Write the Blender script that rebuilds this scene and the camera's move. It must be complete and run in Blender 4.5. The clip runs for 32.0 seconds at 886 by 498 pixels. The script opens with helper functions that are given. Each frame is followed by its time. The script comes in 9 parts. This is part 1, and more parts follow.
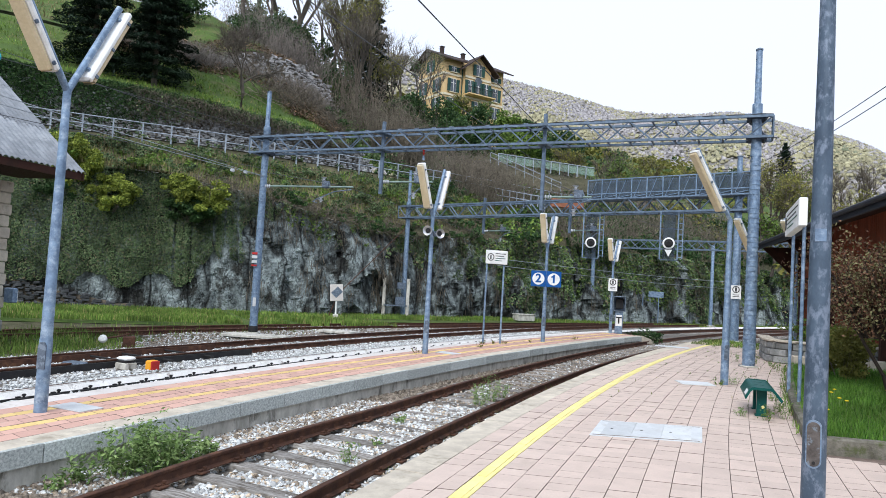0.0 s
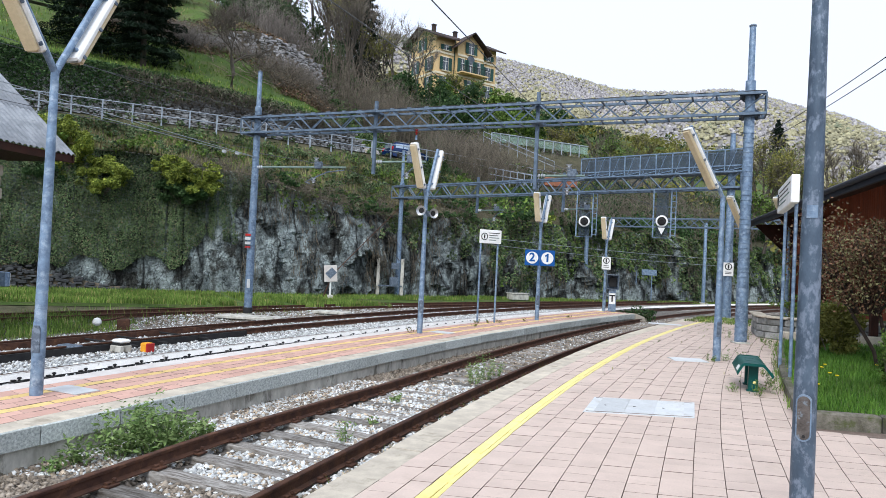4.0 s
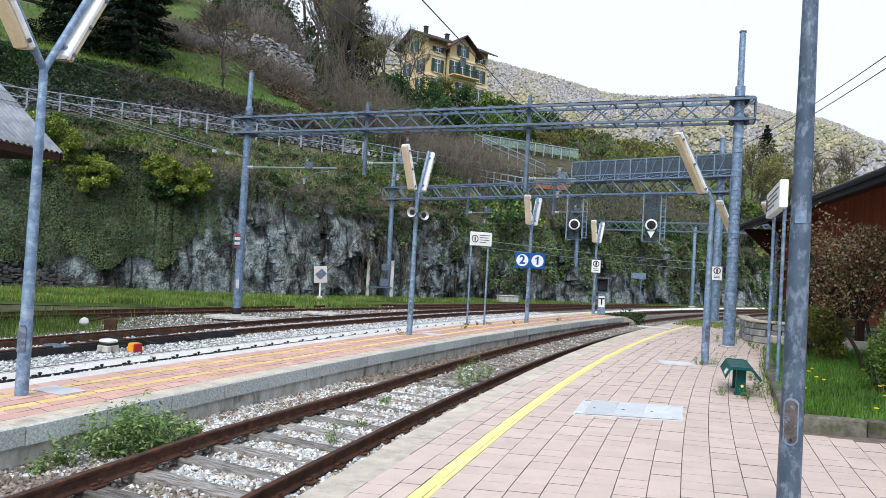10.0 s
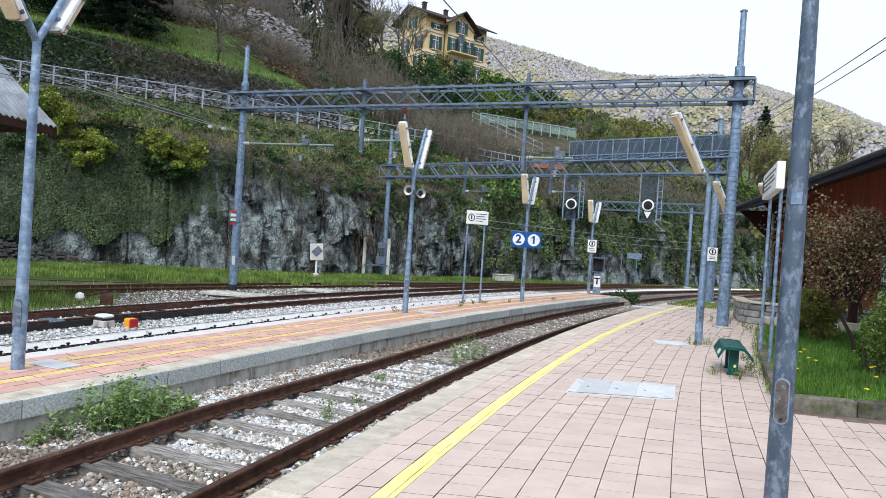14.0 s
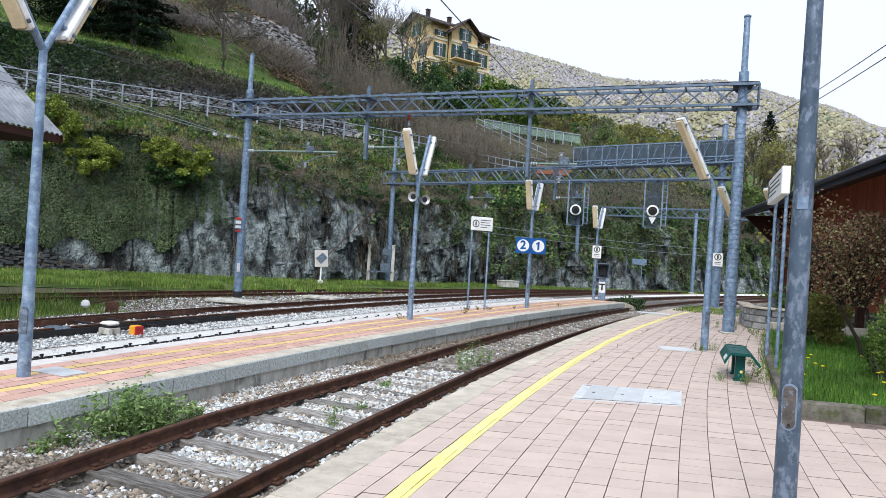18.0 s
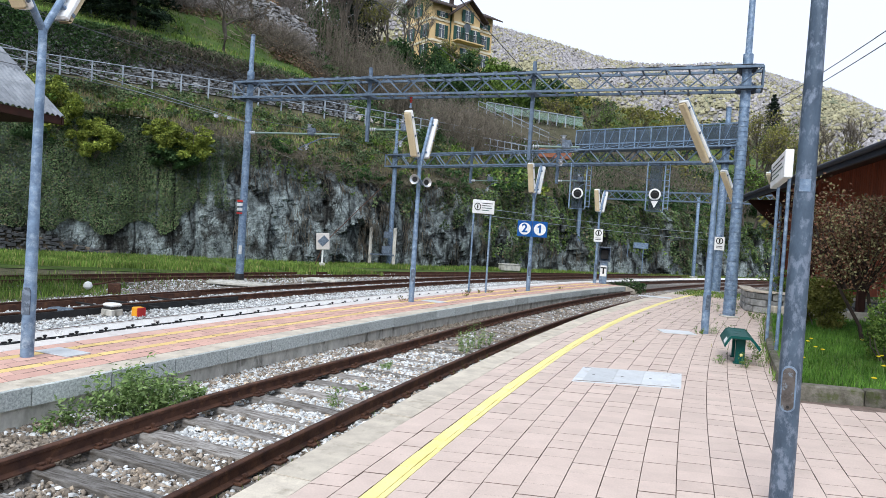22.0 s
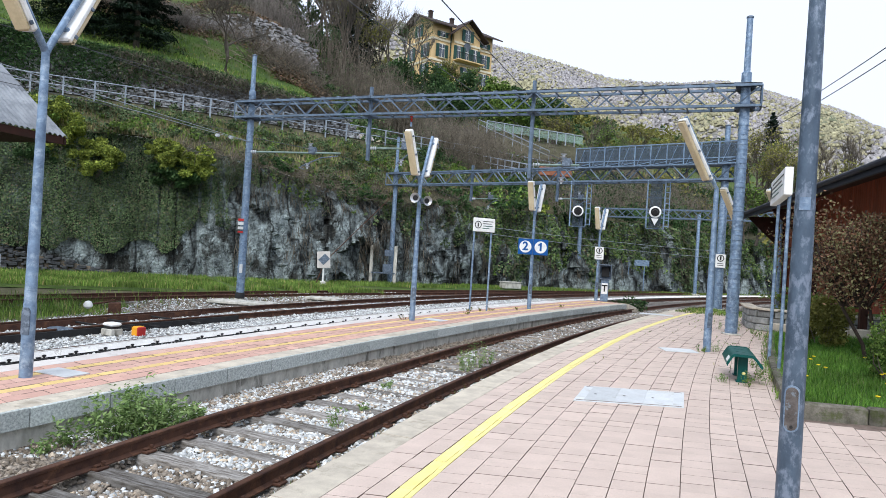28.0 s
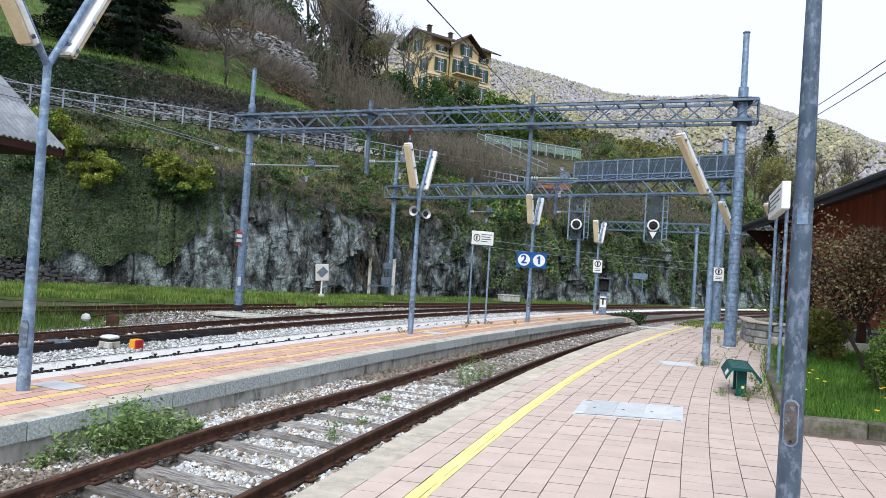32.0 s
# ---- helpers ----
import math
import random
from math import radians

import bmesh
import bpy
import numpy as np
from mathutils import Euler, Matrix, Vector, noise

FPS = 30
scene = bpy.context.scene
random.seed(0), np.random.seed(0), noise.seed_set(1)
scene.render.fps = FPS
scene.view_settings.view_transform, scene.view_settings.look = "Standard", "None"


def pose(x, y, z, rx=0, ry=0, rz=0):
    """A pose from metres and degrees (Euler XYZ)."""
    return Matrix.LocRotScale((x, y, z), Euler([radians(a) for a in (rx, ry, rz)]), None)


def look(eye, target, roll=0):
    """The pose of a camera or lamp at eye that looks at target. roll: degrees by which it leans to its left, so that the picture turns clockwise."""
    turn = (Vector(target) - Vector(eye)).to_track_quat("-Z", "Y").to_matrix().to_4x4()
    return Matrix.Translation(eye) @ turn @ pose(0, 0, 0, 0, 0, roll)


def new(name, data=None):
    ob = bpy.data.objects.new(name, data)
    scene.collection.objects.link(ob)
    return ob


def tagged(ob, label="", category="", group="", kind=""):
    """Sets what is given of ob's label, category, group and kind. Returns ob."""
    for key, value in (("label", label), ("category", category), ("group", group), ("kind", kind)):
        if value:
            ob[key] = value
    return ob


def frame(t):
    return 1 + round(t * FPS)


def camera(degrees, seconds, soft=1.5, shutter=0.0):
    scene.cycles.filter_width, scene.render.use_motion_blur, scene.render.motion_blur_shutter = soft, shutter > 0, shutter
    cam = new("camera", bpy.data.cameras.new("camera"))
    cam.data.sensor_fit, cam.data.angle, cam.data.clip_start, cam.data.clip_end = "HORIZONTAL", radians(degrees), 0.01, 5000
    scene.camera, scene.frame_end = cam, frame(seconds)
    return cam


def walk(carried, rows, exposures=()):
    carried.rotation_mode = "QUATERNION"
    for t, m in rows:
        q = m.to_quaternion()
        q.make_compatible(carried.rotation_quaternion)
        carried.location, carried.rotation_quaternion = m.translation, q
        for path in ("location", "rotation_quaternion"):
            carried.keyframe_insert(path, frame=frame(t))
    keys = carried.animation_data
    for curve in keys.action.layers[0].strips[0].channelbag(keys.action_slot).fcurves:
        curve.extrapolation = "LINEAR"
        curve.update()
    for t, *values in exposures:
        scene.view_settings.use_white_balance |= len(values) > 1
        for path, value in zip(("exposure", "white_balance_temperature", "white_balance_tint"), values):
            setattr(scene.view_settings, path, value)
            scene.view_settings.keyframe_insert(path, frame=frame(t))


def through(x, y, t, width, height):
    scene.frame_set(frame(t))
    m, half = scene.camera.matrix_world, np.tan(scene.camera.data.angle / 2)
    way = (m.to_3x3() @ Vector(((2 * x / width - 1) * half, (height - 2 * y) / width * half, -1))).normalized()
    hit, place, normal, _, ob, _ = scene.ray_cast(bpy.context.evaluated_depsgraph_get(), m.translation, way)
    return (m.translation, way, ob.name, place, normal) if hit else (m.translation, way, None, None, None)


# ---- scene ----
cam = camera(66.4, 32.0, soft=0.55)
PATH = [
    (0.0, pose(-0.001, 0.003, 1.947, 92.708, -3.300, -0.003)),
    (0.5, pose(-0.002, -0.001, 1.949, 92.668, -3.284, 0.135)),
    (1.0, pose(-0.008, -0.005, 1.947, 92.791, -3.341, 0.224)),
    (1.5, pose(-0.004, -0.000, 1.951, 92.967, -3.360, 0.114)),
    (2.0, pose(0.001, -0.005, 1.948, 93.269, -3.180, 0.137)),
    (2.5, pose(-0.002, -0.012, 1.949, 93.348, -3.183, 0.148)),
    (3.0, pose(-0.004, -0.012, 1.949, 92.614, -3.065, -0.087)),
    (3.5, pose(-0.009, -0.010, 1.942, 91.808, -2.984, -0.154)),
    (4.0, pose(0.001, -0.002, 1.944, 91.038, -2.782, -0.507)),
    (4.5, pose(-0.001, -0.003, 1.944, 91.277, -2.721, -0.978)),
    (6.5, pose(0.002, -0.012, 1.949, 91.551, -2.940, -1.256)),
    (7.0, pose(0.002, -0.005, 1.949, 91.659, -2.883, -1.295)),
    (7.5, pose(0.001, -0.011, 1.943, 91.869, -2.904, -1.193)),
    (8.0, pose(-0.006, -0.017, 1.946, 91.749, -2.882, -1.296)),
    (8.5, pose(-0.004, -0.010, 1.941, 91.699, -2.985, -1.328)),
    (9.0, pose(0.001, 0.001, 1.946, 91.545, -3.017, -1.320)),
    (9.5, pose(0.003, 0.005, 1.946, 91.432, -3.111, -1.292)),
    (10.0, pose(-0.003, 0.002, 1.945, 91.240, -3.222, -1.341)),
    (10.5, pose(0.000, -0.002, 1.942, 90.736, -3.255, -1.527)),
    (11.0, pose(-0.001, 0.001, 1.939, 90.467, -3.252, -1.508)),
    (11.5, pose(-0.006, 0.010, 1.940, 90.035, -3.217, -1.429)),
    (12.0, pose(0.001, 0.010, 1.945, 90.547, -3.330, -1.412)),
    (12.5, pose(-0.008, 0.006, 1.939, 90.841, -3.410, -1.371)),
    (13.0, pose(-0.001, 0.009, 1.933, 90.141, -3.595, -1.414)),
    (13.5, pose(0.000, 0.002, 1.937, 89.428, -3.810, -1.631)),
    (15.5, pose(0.006, -0.000, 1.944, 89.776, -3.574, -1.608)),
    (16.0, pose(0.001, -0.004, 1.937, 89.976, -3.604, -1.515)),
    (16.5, pose(0.008, 0.008, 1.941, 90.012, -3.563, -1.381)),
    (17.0, pose(0.001, 0.007, 1.942, 90.077, -3.544, -1.303)),
    (17.5, pose(-0.003, 0.007, 1.941, 89.860, -3.526, -1.299)),
    (18.0, pose(-0.002, 0.005, 1.938, 89.960, -3.559, -1.273)),
    (18.5, pose(0.003, 0.012, 1.944, 90.032, -3.503, -1.263)),
    (19.0, pose(0.005, 0.005, 1.942, 90.075, -3.428, -1.212)),
    (19.5, pose(-0.002, -0.003, 1.942, 90.293, -3.535, -1.283)),
    (20.0, pose(-0.000, -0.003, 1.944, 90.199, -3.556, -1.280)),
    (20.5, pose(0.010, 0.003, 1.944, 90.081, -3.534, -1.224)),
    (21.0, pose(-0.000, 0.001, 1.933, 89.374, -3.809, -1.466)),
    (21.5, pose(0.001, 0.003, 1.932, 88.762, -3.712, -1.288)),
    (22.0, pose(0.002, 0.003, 1.926, 88.539, -3.732, -1.138)),
    (22.5, pose(0.006, 0.011, 1.932, 89.158, -3.684, -1.128)),
    (23.0, pose(0.008, 0.016, 1.939, 89.756, -3.692, -1.276)),
    (23.5, pose(0.009, 0.007, 1.941, 90.048, -3.663, -1.271)),
    (24.0, pose(0.003, 0.000, 1.940, 90.018, -3.565, -1.224)),
    (24.5, pose(0.010, 0.006, 1.940, 89.993, -3.647, -1.269)),
    (25.0, pose(0.005, 0.007, 1.941, 89.954, -3.668, -1.298)),
    (25.5, pose(0.006, 0.008, 1.943, 89.890, -3.707, -1.227)),
    (27.5, pose(0.009, 0.012, 1.942, 90.015, -3.553, -1.100)),
    (28.0, pose(0.009, 0.012, 1.938, 90.046, -3.571, -1.060)),
    (28.5, pose(0.009, 0.012, 1.940, 90.023, -3.556, -1.003)),
    (29.0, pose(0.002, 0.016, 1.939, 90.073, -3.661, -1.067)),
    (29.5, pose(0.004, 0.013, 1.939, 90.241, -3.705, -1.081)),
    (30.0, pose(0.002, 0.012, 1.941, 90.418, -3.642, -0.998)),
    (30.5, pose(0.004, 0.008, 1.945, 90.489, -3.563, -1.057)),
    (31.0, pose(0.006, 0.003, 1.941, 90.704, -3.746, -1.017)),
    (31.5, pose(0.001, 0.001, 1.940, 90.829, -3.720, -0.997)),
    (32.0, pose(-0.001, -0.005, 1.943, 91.141, -3.664, -1.205)),
]
walk(cam, PATH)

# ---- world and sun ----
sky_world = bpy.data.worlds.new("sky")
sky_world.use_nodes = True
scene.world = sky_world


def build_sky():
    nt = sky_world.node_tree
    nt.nodes.clear()
    out = nt.nodes.new("ShaderNodeOutputWorld")
    sky = nt.nodes.new("ShaderNodeTexSky")
    sky.sky_type = "NISHITA"
    sky.sun_disc = False
    sky.sun_elevation = radians(48)
    sky.sun_rotation = radians(150)
    sky_bg = nt.nodes.new("ShaderNodeBackground")
    sky_bg.inputs[1].default_value = 0.12
    cloud_bg = nt.nodes.new("ShaderNodeBackground")
    cloud_bg.inputs[0].default_value = (0.88, 0.985, 1.19, 1)
    cloud_bg.inputs[1].default_value = 0.99
    coord = nt.nodes.new("ShaderNodeTexCoord")
    tex = nt.nodes.new("ShaderNodeTexNoise")
    tex.inputs["Scale"].default_value = 2.3
    tex.inputs["Detail"].default_value = 5
    ramp = nt.nodes.new("ShaderNodeValToRGB")
    ramp.color_ramp.elements[0].position = 0.30
    ramp.color_ramp.elements[1].position = 0.42
    mix = nt.nodes.new("ShaderNodeMixShader")
    nt.links.new(coord.outputs["Generated"], tex.inputs["Vector"])
    nt.links.new(tex.outputs["Fac"], ramp.inputs["Fac"])
    nt.links.new(ramp.outputs["Color"], mix.inputs[0])
    nt.links.new(sky.outputs[0], sky_bg.inputs[0])
    nt.links.new(sky_bg.outputs[0], mix.inputs[1])
    nt.links.new(cloud_bg.outputs[0], mix.inputs[2])
    nt.links.new(mix.outputs[0], out.inputs[0])


build_sky()
sun_data = bpy.data.lights.new("sun", "SUN")
sun_data.energy = 2.35
sun_data.angle = radians(36)
sun_data.color = (1.0, 0.985, 0.965)
sun = new("sun", sun_data)
sun.matrix_world = look((-20, -45, 60), (0, 12, 0))
scene.view_settings.exposure = 0.15


# ---- materials ----
def surface(name, base, other=None, scale=4.0, rough=0.7, metal=0.0, bump=0.3, grain=40.0, vary=0.12, stain=None,
            stain_scale=1.2, stain_edge=(0.55, 0.7), stretch=(1, 1, 1), island=False, spec=0.16, rough_vary=0.15, dist=0.01):
    """A procedural surface: two colours mixed by broad noise, fine grain in the bump, stains, and a piece-to-piece tint."""
    m = bpy.data.materials.new(name)
    m.use_nodes = True
    nt = m.node_tree
    nodes, links = nt.nodes, nt.links
    bsdf = nodes["Principled BSDF"]
    other = other or tuple(c * 0.72 for c in base)
    coord = nodes.new("ShaderNodeTexCoord")
    mapping = nodes.new("ShaderNodeMapping")
    mapping.inputs["Scale"].default_value = stretch
    info = nodes.new("ShaderNodeObjectInfo")
    shift = nodes.new("ShaderNodeVectorMath")
    shift.operation = "MULTIPLY_ADD"
    shift.inputs[1].default_value = (31.0, 17.0, 23.0)
    links.new(info.outputs["Random"], shift.inputs[0])
    links.new(coord.outputs["Object"], shift.inputs[2])
    links.new(shift.outputs[0], mapping.inputs["Vector"])
    broad = nodes.new("ShaderNodeTexNoise")
    broad.inputs["Scale"].default_value = scale
    broad.inputs["Detail"].default_value = 6
    broad.inputs["Roughness"].default_value = 0.65
    fine = nodes.new("ShaderNodeTexNoise")
    fine.inputs["Scale"].default_value = grain
    fine.inputs["Detail"].default_value = 4
    for tex in (broad, fine):
        links.new(mapping.outputs[0], tex.inputs["Vector"])
    ramp = nodes.new("ShaderNodeValToRGB")
    ramp.color_ramp.elements[0].position, ramp.color_ramp.elements[1].position = 0.36, 0.64
    ramp.color_ramp.elements[0].color, ramp.color_ramp.elements[1].color = (*other, 1), (*base, 1)
    links.new(broad.outputs["Fac"], ramp.inputs["Fac"])
    colour = ramp.outputs["Color"]
    if stain:
        blot = nodes.new("ShaderNodeTexNoise")
        blot.inputs["Scale"].default_value = stain_scale
        blot.inputs["Detail"].default_value = 7
        blot.inputs["Roughness"].default_value = 0.7
        links.new(mapping.outputs[0], blot.inputs["Vector"])
        edge = nodes.new("ShaderNodeValToRGB")
        edge.color_ramp.elements[0].position, edge.color_ramp.elements[1].position = stain_edge
        links.new(blot.outputs["Fac"], edge.inputs["Fac"])
        mix = nodes.new("ShaderNodeMix")
        mix.data_type = "RGBA"
        mix.inputs["B"].default_value = (*stain, 1)
        links.new(edge.outputs["Color"], mix.inputs["Factor"])
        links.new(colour, mix.inputs["A"])
        colour = mix.outputs["Result"]
    hsv = nodes.new("ShaderNodeHueSaturation")
    links.new(colour, hsv.inputs["Color"])
    span = nodes.new("ShaderNodeMapRange")
    span.inputs["To Min"].default_value, span.inputs["To Max"].default_value = 1 - vary, 1 + vary
    if island:
        links.new(nodes.new("ShaderNodeNewGeometry").outputs["Random Per Island"], span.inputs["Value"])
    else:
        links.new(info.outputs["Random"], span.inputs["Value"])
    grainy = nodes.new("ShaderNodeMapRange")
    grainy.inputs["To Min"].default_value, grainy.inputs["To Max"].default_value = 0.86, 1.14
    links.new(fine.outputs["Fac"], grainy.inputs["Value"])
    times = nodes.new("ShaderNodeMath")
    times.operation = "MULTIPLY"
    links.new(span.outputs[0], times.inputs[0])
    links.new(grainy.outputs[0], times.inputs[1])
    links.new(times.outputs[0], hsv.inputs["Value"])
    links.new(hsv.outputs["Color"], bsdf.inputs["Base Color"])
    rr = nodes.new("ShaderNodeMapRange")
    rr.inputs["To Min"].default_value, rr.inputs["To Max"].default_value = max(0.05, rough - rough_vary), min(1, rough + rough_vary)
    links.new(broad.outputs["Fac"], rr.inputs["Value"])
    links.new(rr.outputs[0], bsdf.inputs["Roughness"])
    bsdf.inputs["Metallic"].default_value = metal
    bsdf.inputs["Specular IOR Level"].default_value = spec
    if bump:
        b = nodes.new("ShaderNodeBump")
        b.inputs["Strength"].default_value = bump
        b.inputs["Distance"].default_value = dist
        links.new(fine.outputs["Fac"], b.inputs["Height"])
        links.new(b.outputs[0], bsdf.inputs["Normal"])
    return m


def leafy(name, dark, light, dry=None, dry_share=0.1, rough=0.55, through=0.16):
    """Leaves: each its own tint between two greens, a share of dry ones, and some light let through."""
    m = bpy.data.materials.new(name)
    m.use_nodes = True
    nodes, links = m.node_tree.nodes, m.node_tree.links
    bsdf = nodes["Principled BSDF"]
    rnd = nodes.new("ShaderNodeNewGeometry").outputs["Random Per Island"]
    ramp = nodes.new("ShaderNodeValToRGB")
    ramp.color_ramp.elements[0].color, ramp.color_ramp.elements[1].color = (*dark, 1), (*light, 1)
    if dry:
        ramp.color_ramp.elements[1].position = 1 - dry_share
        e = ramp.color_ramp.elements.new(min(0.999, 1.02 - dry_share))
        e.color = (*dry, 1)
    links.new(rnd, ramp.inputs["Fac"])
    coord = nodes.new("ShaderNodeTexCoord")
    # broad patches of darker and lighter colour stand in for shade within the foliage
    patch = nodes.new("ShaderNodeTexNoise")
    patch.inputs["Scale"].default_value = 0.6
    patch.inputs["Detail"].default_value = 3
    links.new(coord.outputs["Object"], patch.inputs["Vector"])
    span = nodes.new("ShaderNodeMapRange")
    span.inputs["From Min"].default_value, span.inputs["From Max"].default_value = 0.3, 0.7
    span.inputs["To Min"].default_value, span.inputs["To Max"].default_value = 0.52, 1.45
    links.new(patch.outputs["Fac"], span.inputs["Value"])
    hsv = nodes.new("ShaderNodeHueSaturation")
    links.new(ramp.outputs["Color"], hsv.inputs["Color"])
    links.new(span.outputs[0], hsv.inputs["Value"])
    links.new(hsv.outputs["Color"], bsdf.inputs["Base Color"])
    bsdf.inputs["Roughness"].default_value = rough
    bsdf.inputs["Specular IOR Level"].default_value = 0.12
    if through:
        soft = nodes.new("ShaderNodeBsdfTranslucent")
        links.new(hsv.outputs["Color"], soft.inputs["Color"])
        mix = nodes.new("ShaderNodeMixShader")
        mix.inputs[0].default_value = through
        links.new(bsdf.outputs[0], mix.inputs[1])
        links.new(soft.outputs[0], mix.inputs[2])
        links.new(mix.outputs[0], nodes["Material Output"].inputs["Surface"])
    return m


GALV = surface("galvanised_steel", (0.22, 0.32, 0.45), (0.115, 0.17, 0.25), scale=7, rough=0.5, metal=0.35, bump=0.15, grain=60, vary=0.06,
               stain=(0.36, 0.45, 0.55), stain_scale=9, stain_edge=(0.5, 0.68), spec=0.35)
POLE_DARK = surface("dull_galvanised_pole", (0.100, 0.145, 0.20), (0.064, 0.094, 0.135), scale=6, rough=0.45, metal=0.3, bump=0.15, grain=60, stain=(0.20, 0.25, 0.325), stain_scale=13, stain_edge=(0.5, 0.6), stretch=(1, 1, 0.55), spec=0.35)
BEAM_STEEL = surface("darker_beam_steel", (0.150, 0.205, 0.275), (0.085, 0.118, 0.160), scale=7, rough=0.55, metal=0.3, bump=0.15, grain=60, vary=0.08)
GALV_DARK = surface("weathered_galvanised_steel", (0.135, 0.17, 0.22), (0.08, 0.105, 0.14), scale=9, rough=0.5, metal=0.3, bump=0.2, grain=60, stain=(0.20, 0.25, 0.31), stain_scale=14, stain_edge=(0.5, 0.6))
CLAMP_STEEL = surface("dark_clamp_steel", (0.055, 0.072, 0.10), (0.035, 0.045, 0.062), scale=8, rough=0.55, metal=0.3, bump=0.1)
WORN_COVER = surface("worn_cover_plate", (0.15, 0.135, 0.125), (0.075, 0.065, 0.06), scale=16, rough=0.7, metal=0.2, bump=0.4, grain=50, stain=(0.20, 0.235, 0.27), stain_scale=14, stain_edge=(0.55, 0.62))
RUST = surface("rusted_rail_steel", (0.11, 0.055, 0.036), (0.055, 0.03, 0.024), scale=6, rough=0.75, metal=0.25, bump=0.4, grain=90,
               stain=(0.17, 0.085, 0.05), stain_scale=4)
RAIL_WORN = surface("worn_rail_head", (0.20, 0.13, 0.10), (0.12, 0.07, 0.05), scale=8, rough=0.45, metal=0.6, bump=0.15, grain=90)
RAIL_WHITE = surface("whitewashed_rail", (0.93, 0.92, 0.89), (0.82, 0.80, 0.76), scale=5, rough=0.8, bump=0.3, grain=50, stain=(0.16, 0.10, 0.07),
                     stain_scale=3, stain_edge=(0.58, 0.7))
SLEEPER = surface("weathered_sleeper_wood", (0.36, 0.345, 0.325), (0.10, 0.085, 0.07), scale=5, rough=0.9, bump=0.6, grain=60, vary=0.42, stretch=(1, 8, 4))
BALLAST = surface("white_ballast_stone", (0.70, 0.715, 0.71), (0.40, 0.415, 0.415), scale=14, rough=0.85, bump=0.3, grain=60, vary=0.42, island=True)
BALLAST_TAN = surface("tan_ballast_stone", (0.56, 0.47, 0.36), (0.38, 0.30, 0.22), scale=14, rough=0.85, bump=0.3, grain=60, vary=0.4, island=True)
BALLAST_BROWN = surface("rusty_ballast_stone", (0.33, 0.285, 0.235), (0.16, 0.13, 0.10), scale=12, rough=0.9, bump=0.3, grain=60, vary=0.45, island=True)
BED = surface("ballast_bed", (0.24, 0.22, 0.20), (0.10, 0.09, 0.075), scale=14, rough=0.95, bump=0.9, grain=30, stain=(0.13, 0.11, 0.08), stain_scale=0.8, dist=0.04)
TILE_PINK = surface("pale_pink_paving", (0.60, 0.485, 0.42), (0.53, 0.427, 0.37), scale=2.2, rough=0.85, bump=0.25, grain=70, vary=0.05, stain=(0.45, 0.365, 0.305),
                    stain_scale=1.4, stain_edge=(0.58, 0.78))
TILE_RED = surface("salmon_paving", (0.62, 0.39, 0.32), (0.54, 0.335, 0.275), scale=3, rough=0.85, bump=0.25, grain=70, vary=0.10, stain=(0.50, 0.36, 0.29), stain_scale=1.5)
TILE_YELLOW = surface("yellow_tactile_paving", (0.72, 0.53, 0.22), (0.64, 0.46, 0.20), scale=3, rough=0.8, bump=0.3, grain=70, vary=0.10, stain=(0.60, 0.45, 0.28), stain_scale=1.6)
TILE_WHITE = surface("white_edge_paving", (0.66, 0.63, 0.60), (0.56, 0.52, 0.49), scale=3, rough=0.85, bump=0.25, grain=70, vary=0.07)
JOINT = surface("dirty_joint", (0.27, 0.205, 0.175), (0.15, 0.12, 0.10), scale=6, rough=0.95, bump=0.5, grain=60)
YELLOW = surface("yellow_line_paint", (0.84, 0.75, 0.33), (0.80, 0.69, 0.26), scale=4, rough=0.7, bump=0.2, grain=70, vary=0.05, stain=(0.70, 0.61, 0.33),
                 stain_scale=3.0, stain_edge=(0.6, 0.74))
GRANITE = surface("grey_granite_kerb", (0.62, 0.655, 0.63), (0.30, 0.33, 0.32), scale=34, rough=0.8, bump=0.5, grain=70, vary=0.14, stain=(0.33, 0.34, 0.31), stain_scale=2.4, stain_edge=(0.56, 0.74))
KERB_TOP = surface("pale_kerb_concrete", (0.61, 0.55, 0.45), (0.46, 0.41, 0.34), scale=4, rough=0.9, bump=0.4, grain=80, vary=0.08, stain=(0.33, 0.29, 0.23), stain_scale=2.6, stain_edge=(0.53, 0.68))
CONCRETE = surface("stained_concrete", (0.60, 0.585, 0.53), (0.36, 0.35, 0.31), scale=4, rough=0.92, bump=0.5, grain=40, stain=(0.17, 0.165, 0.14), stain_scale=3.5, stain_edge=(0.54, 0.66), stretch=(1, 1, 0.45))


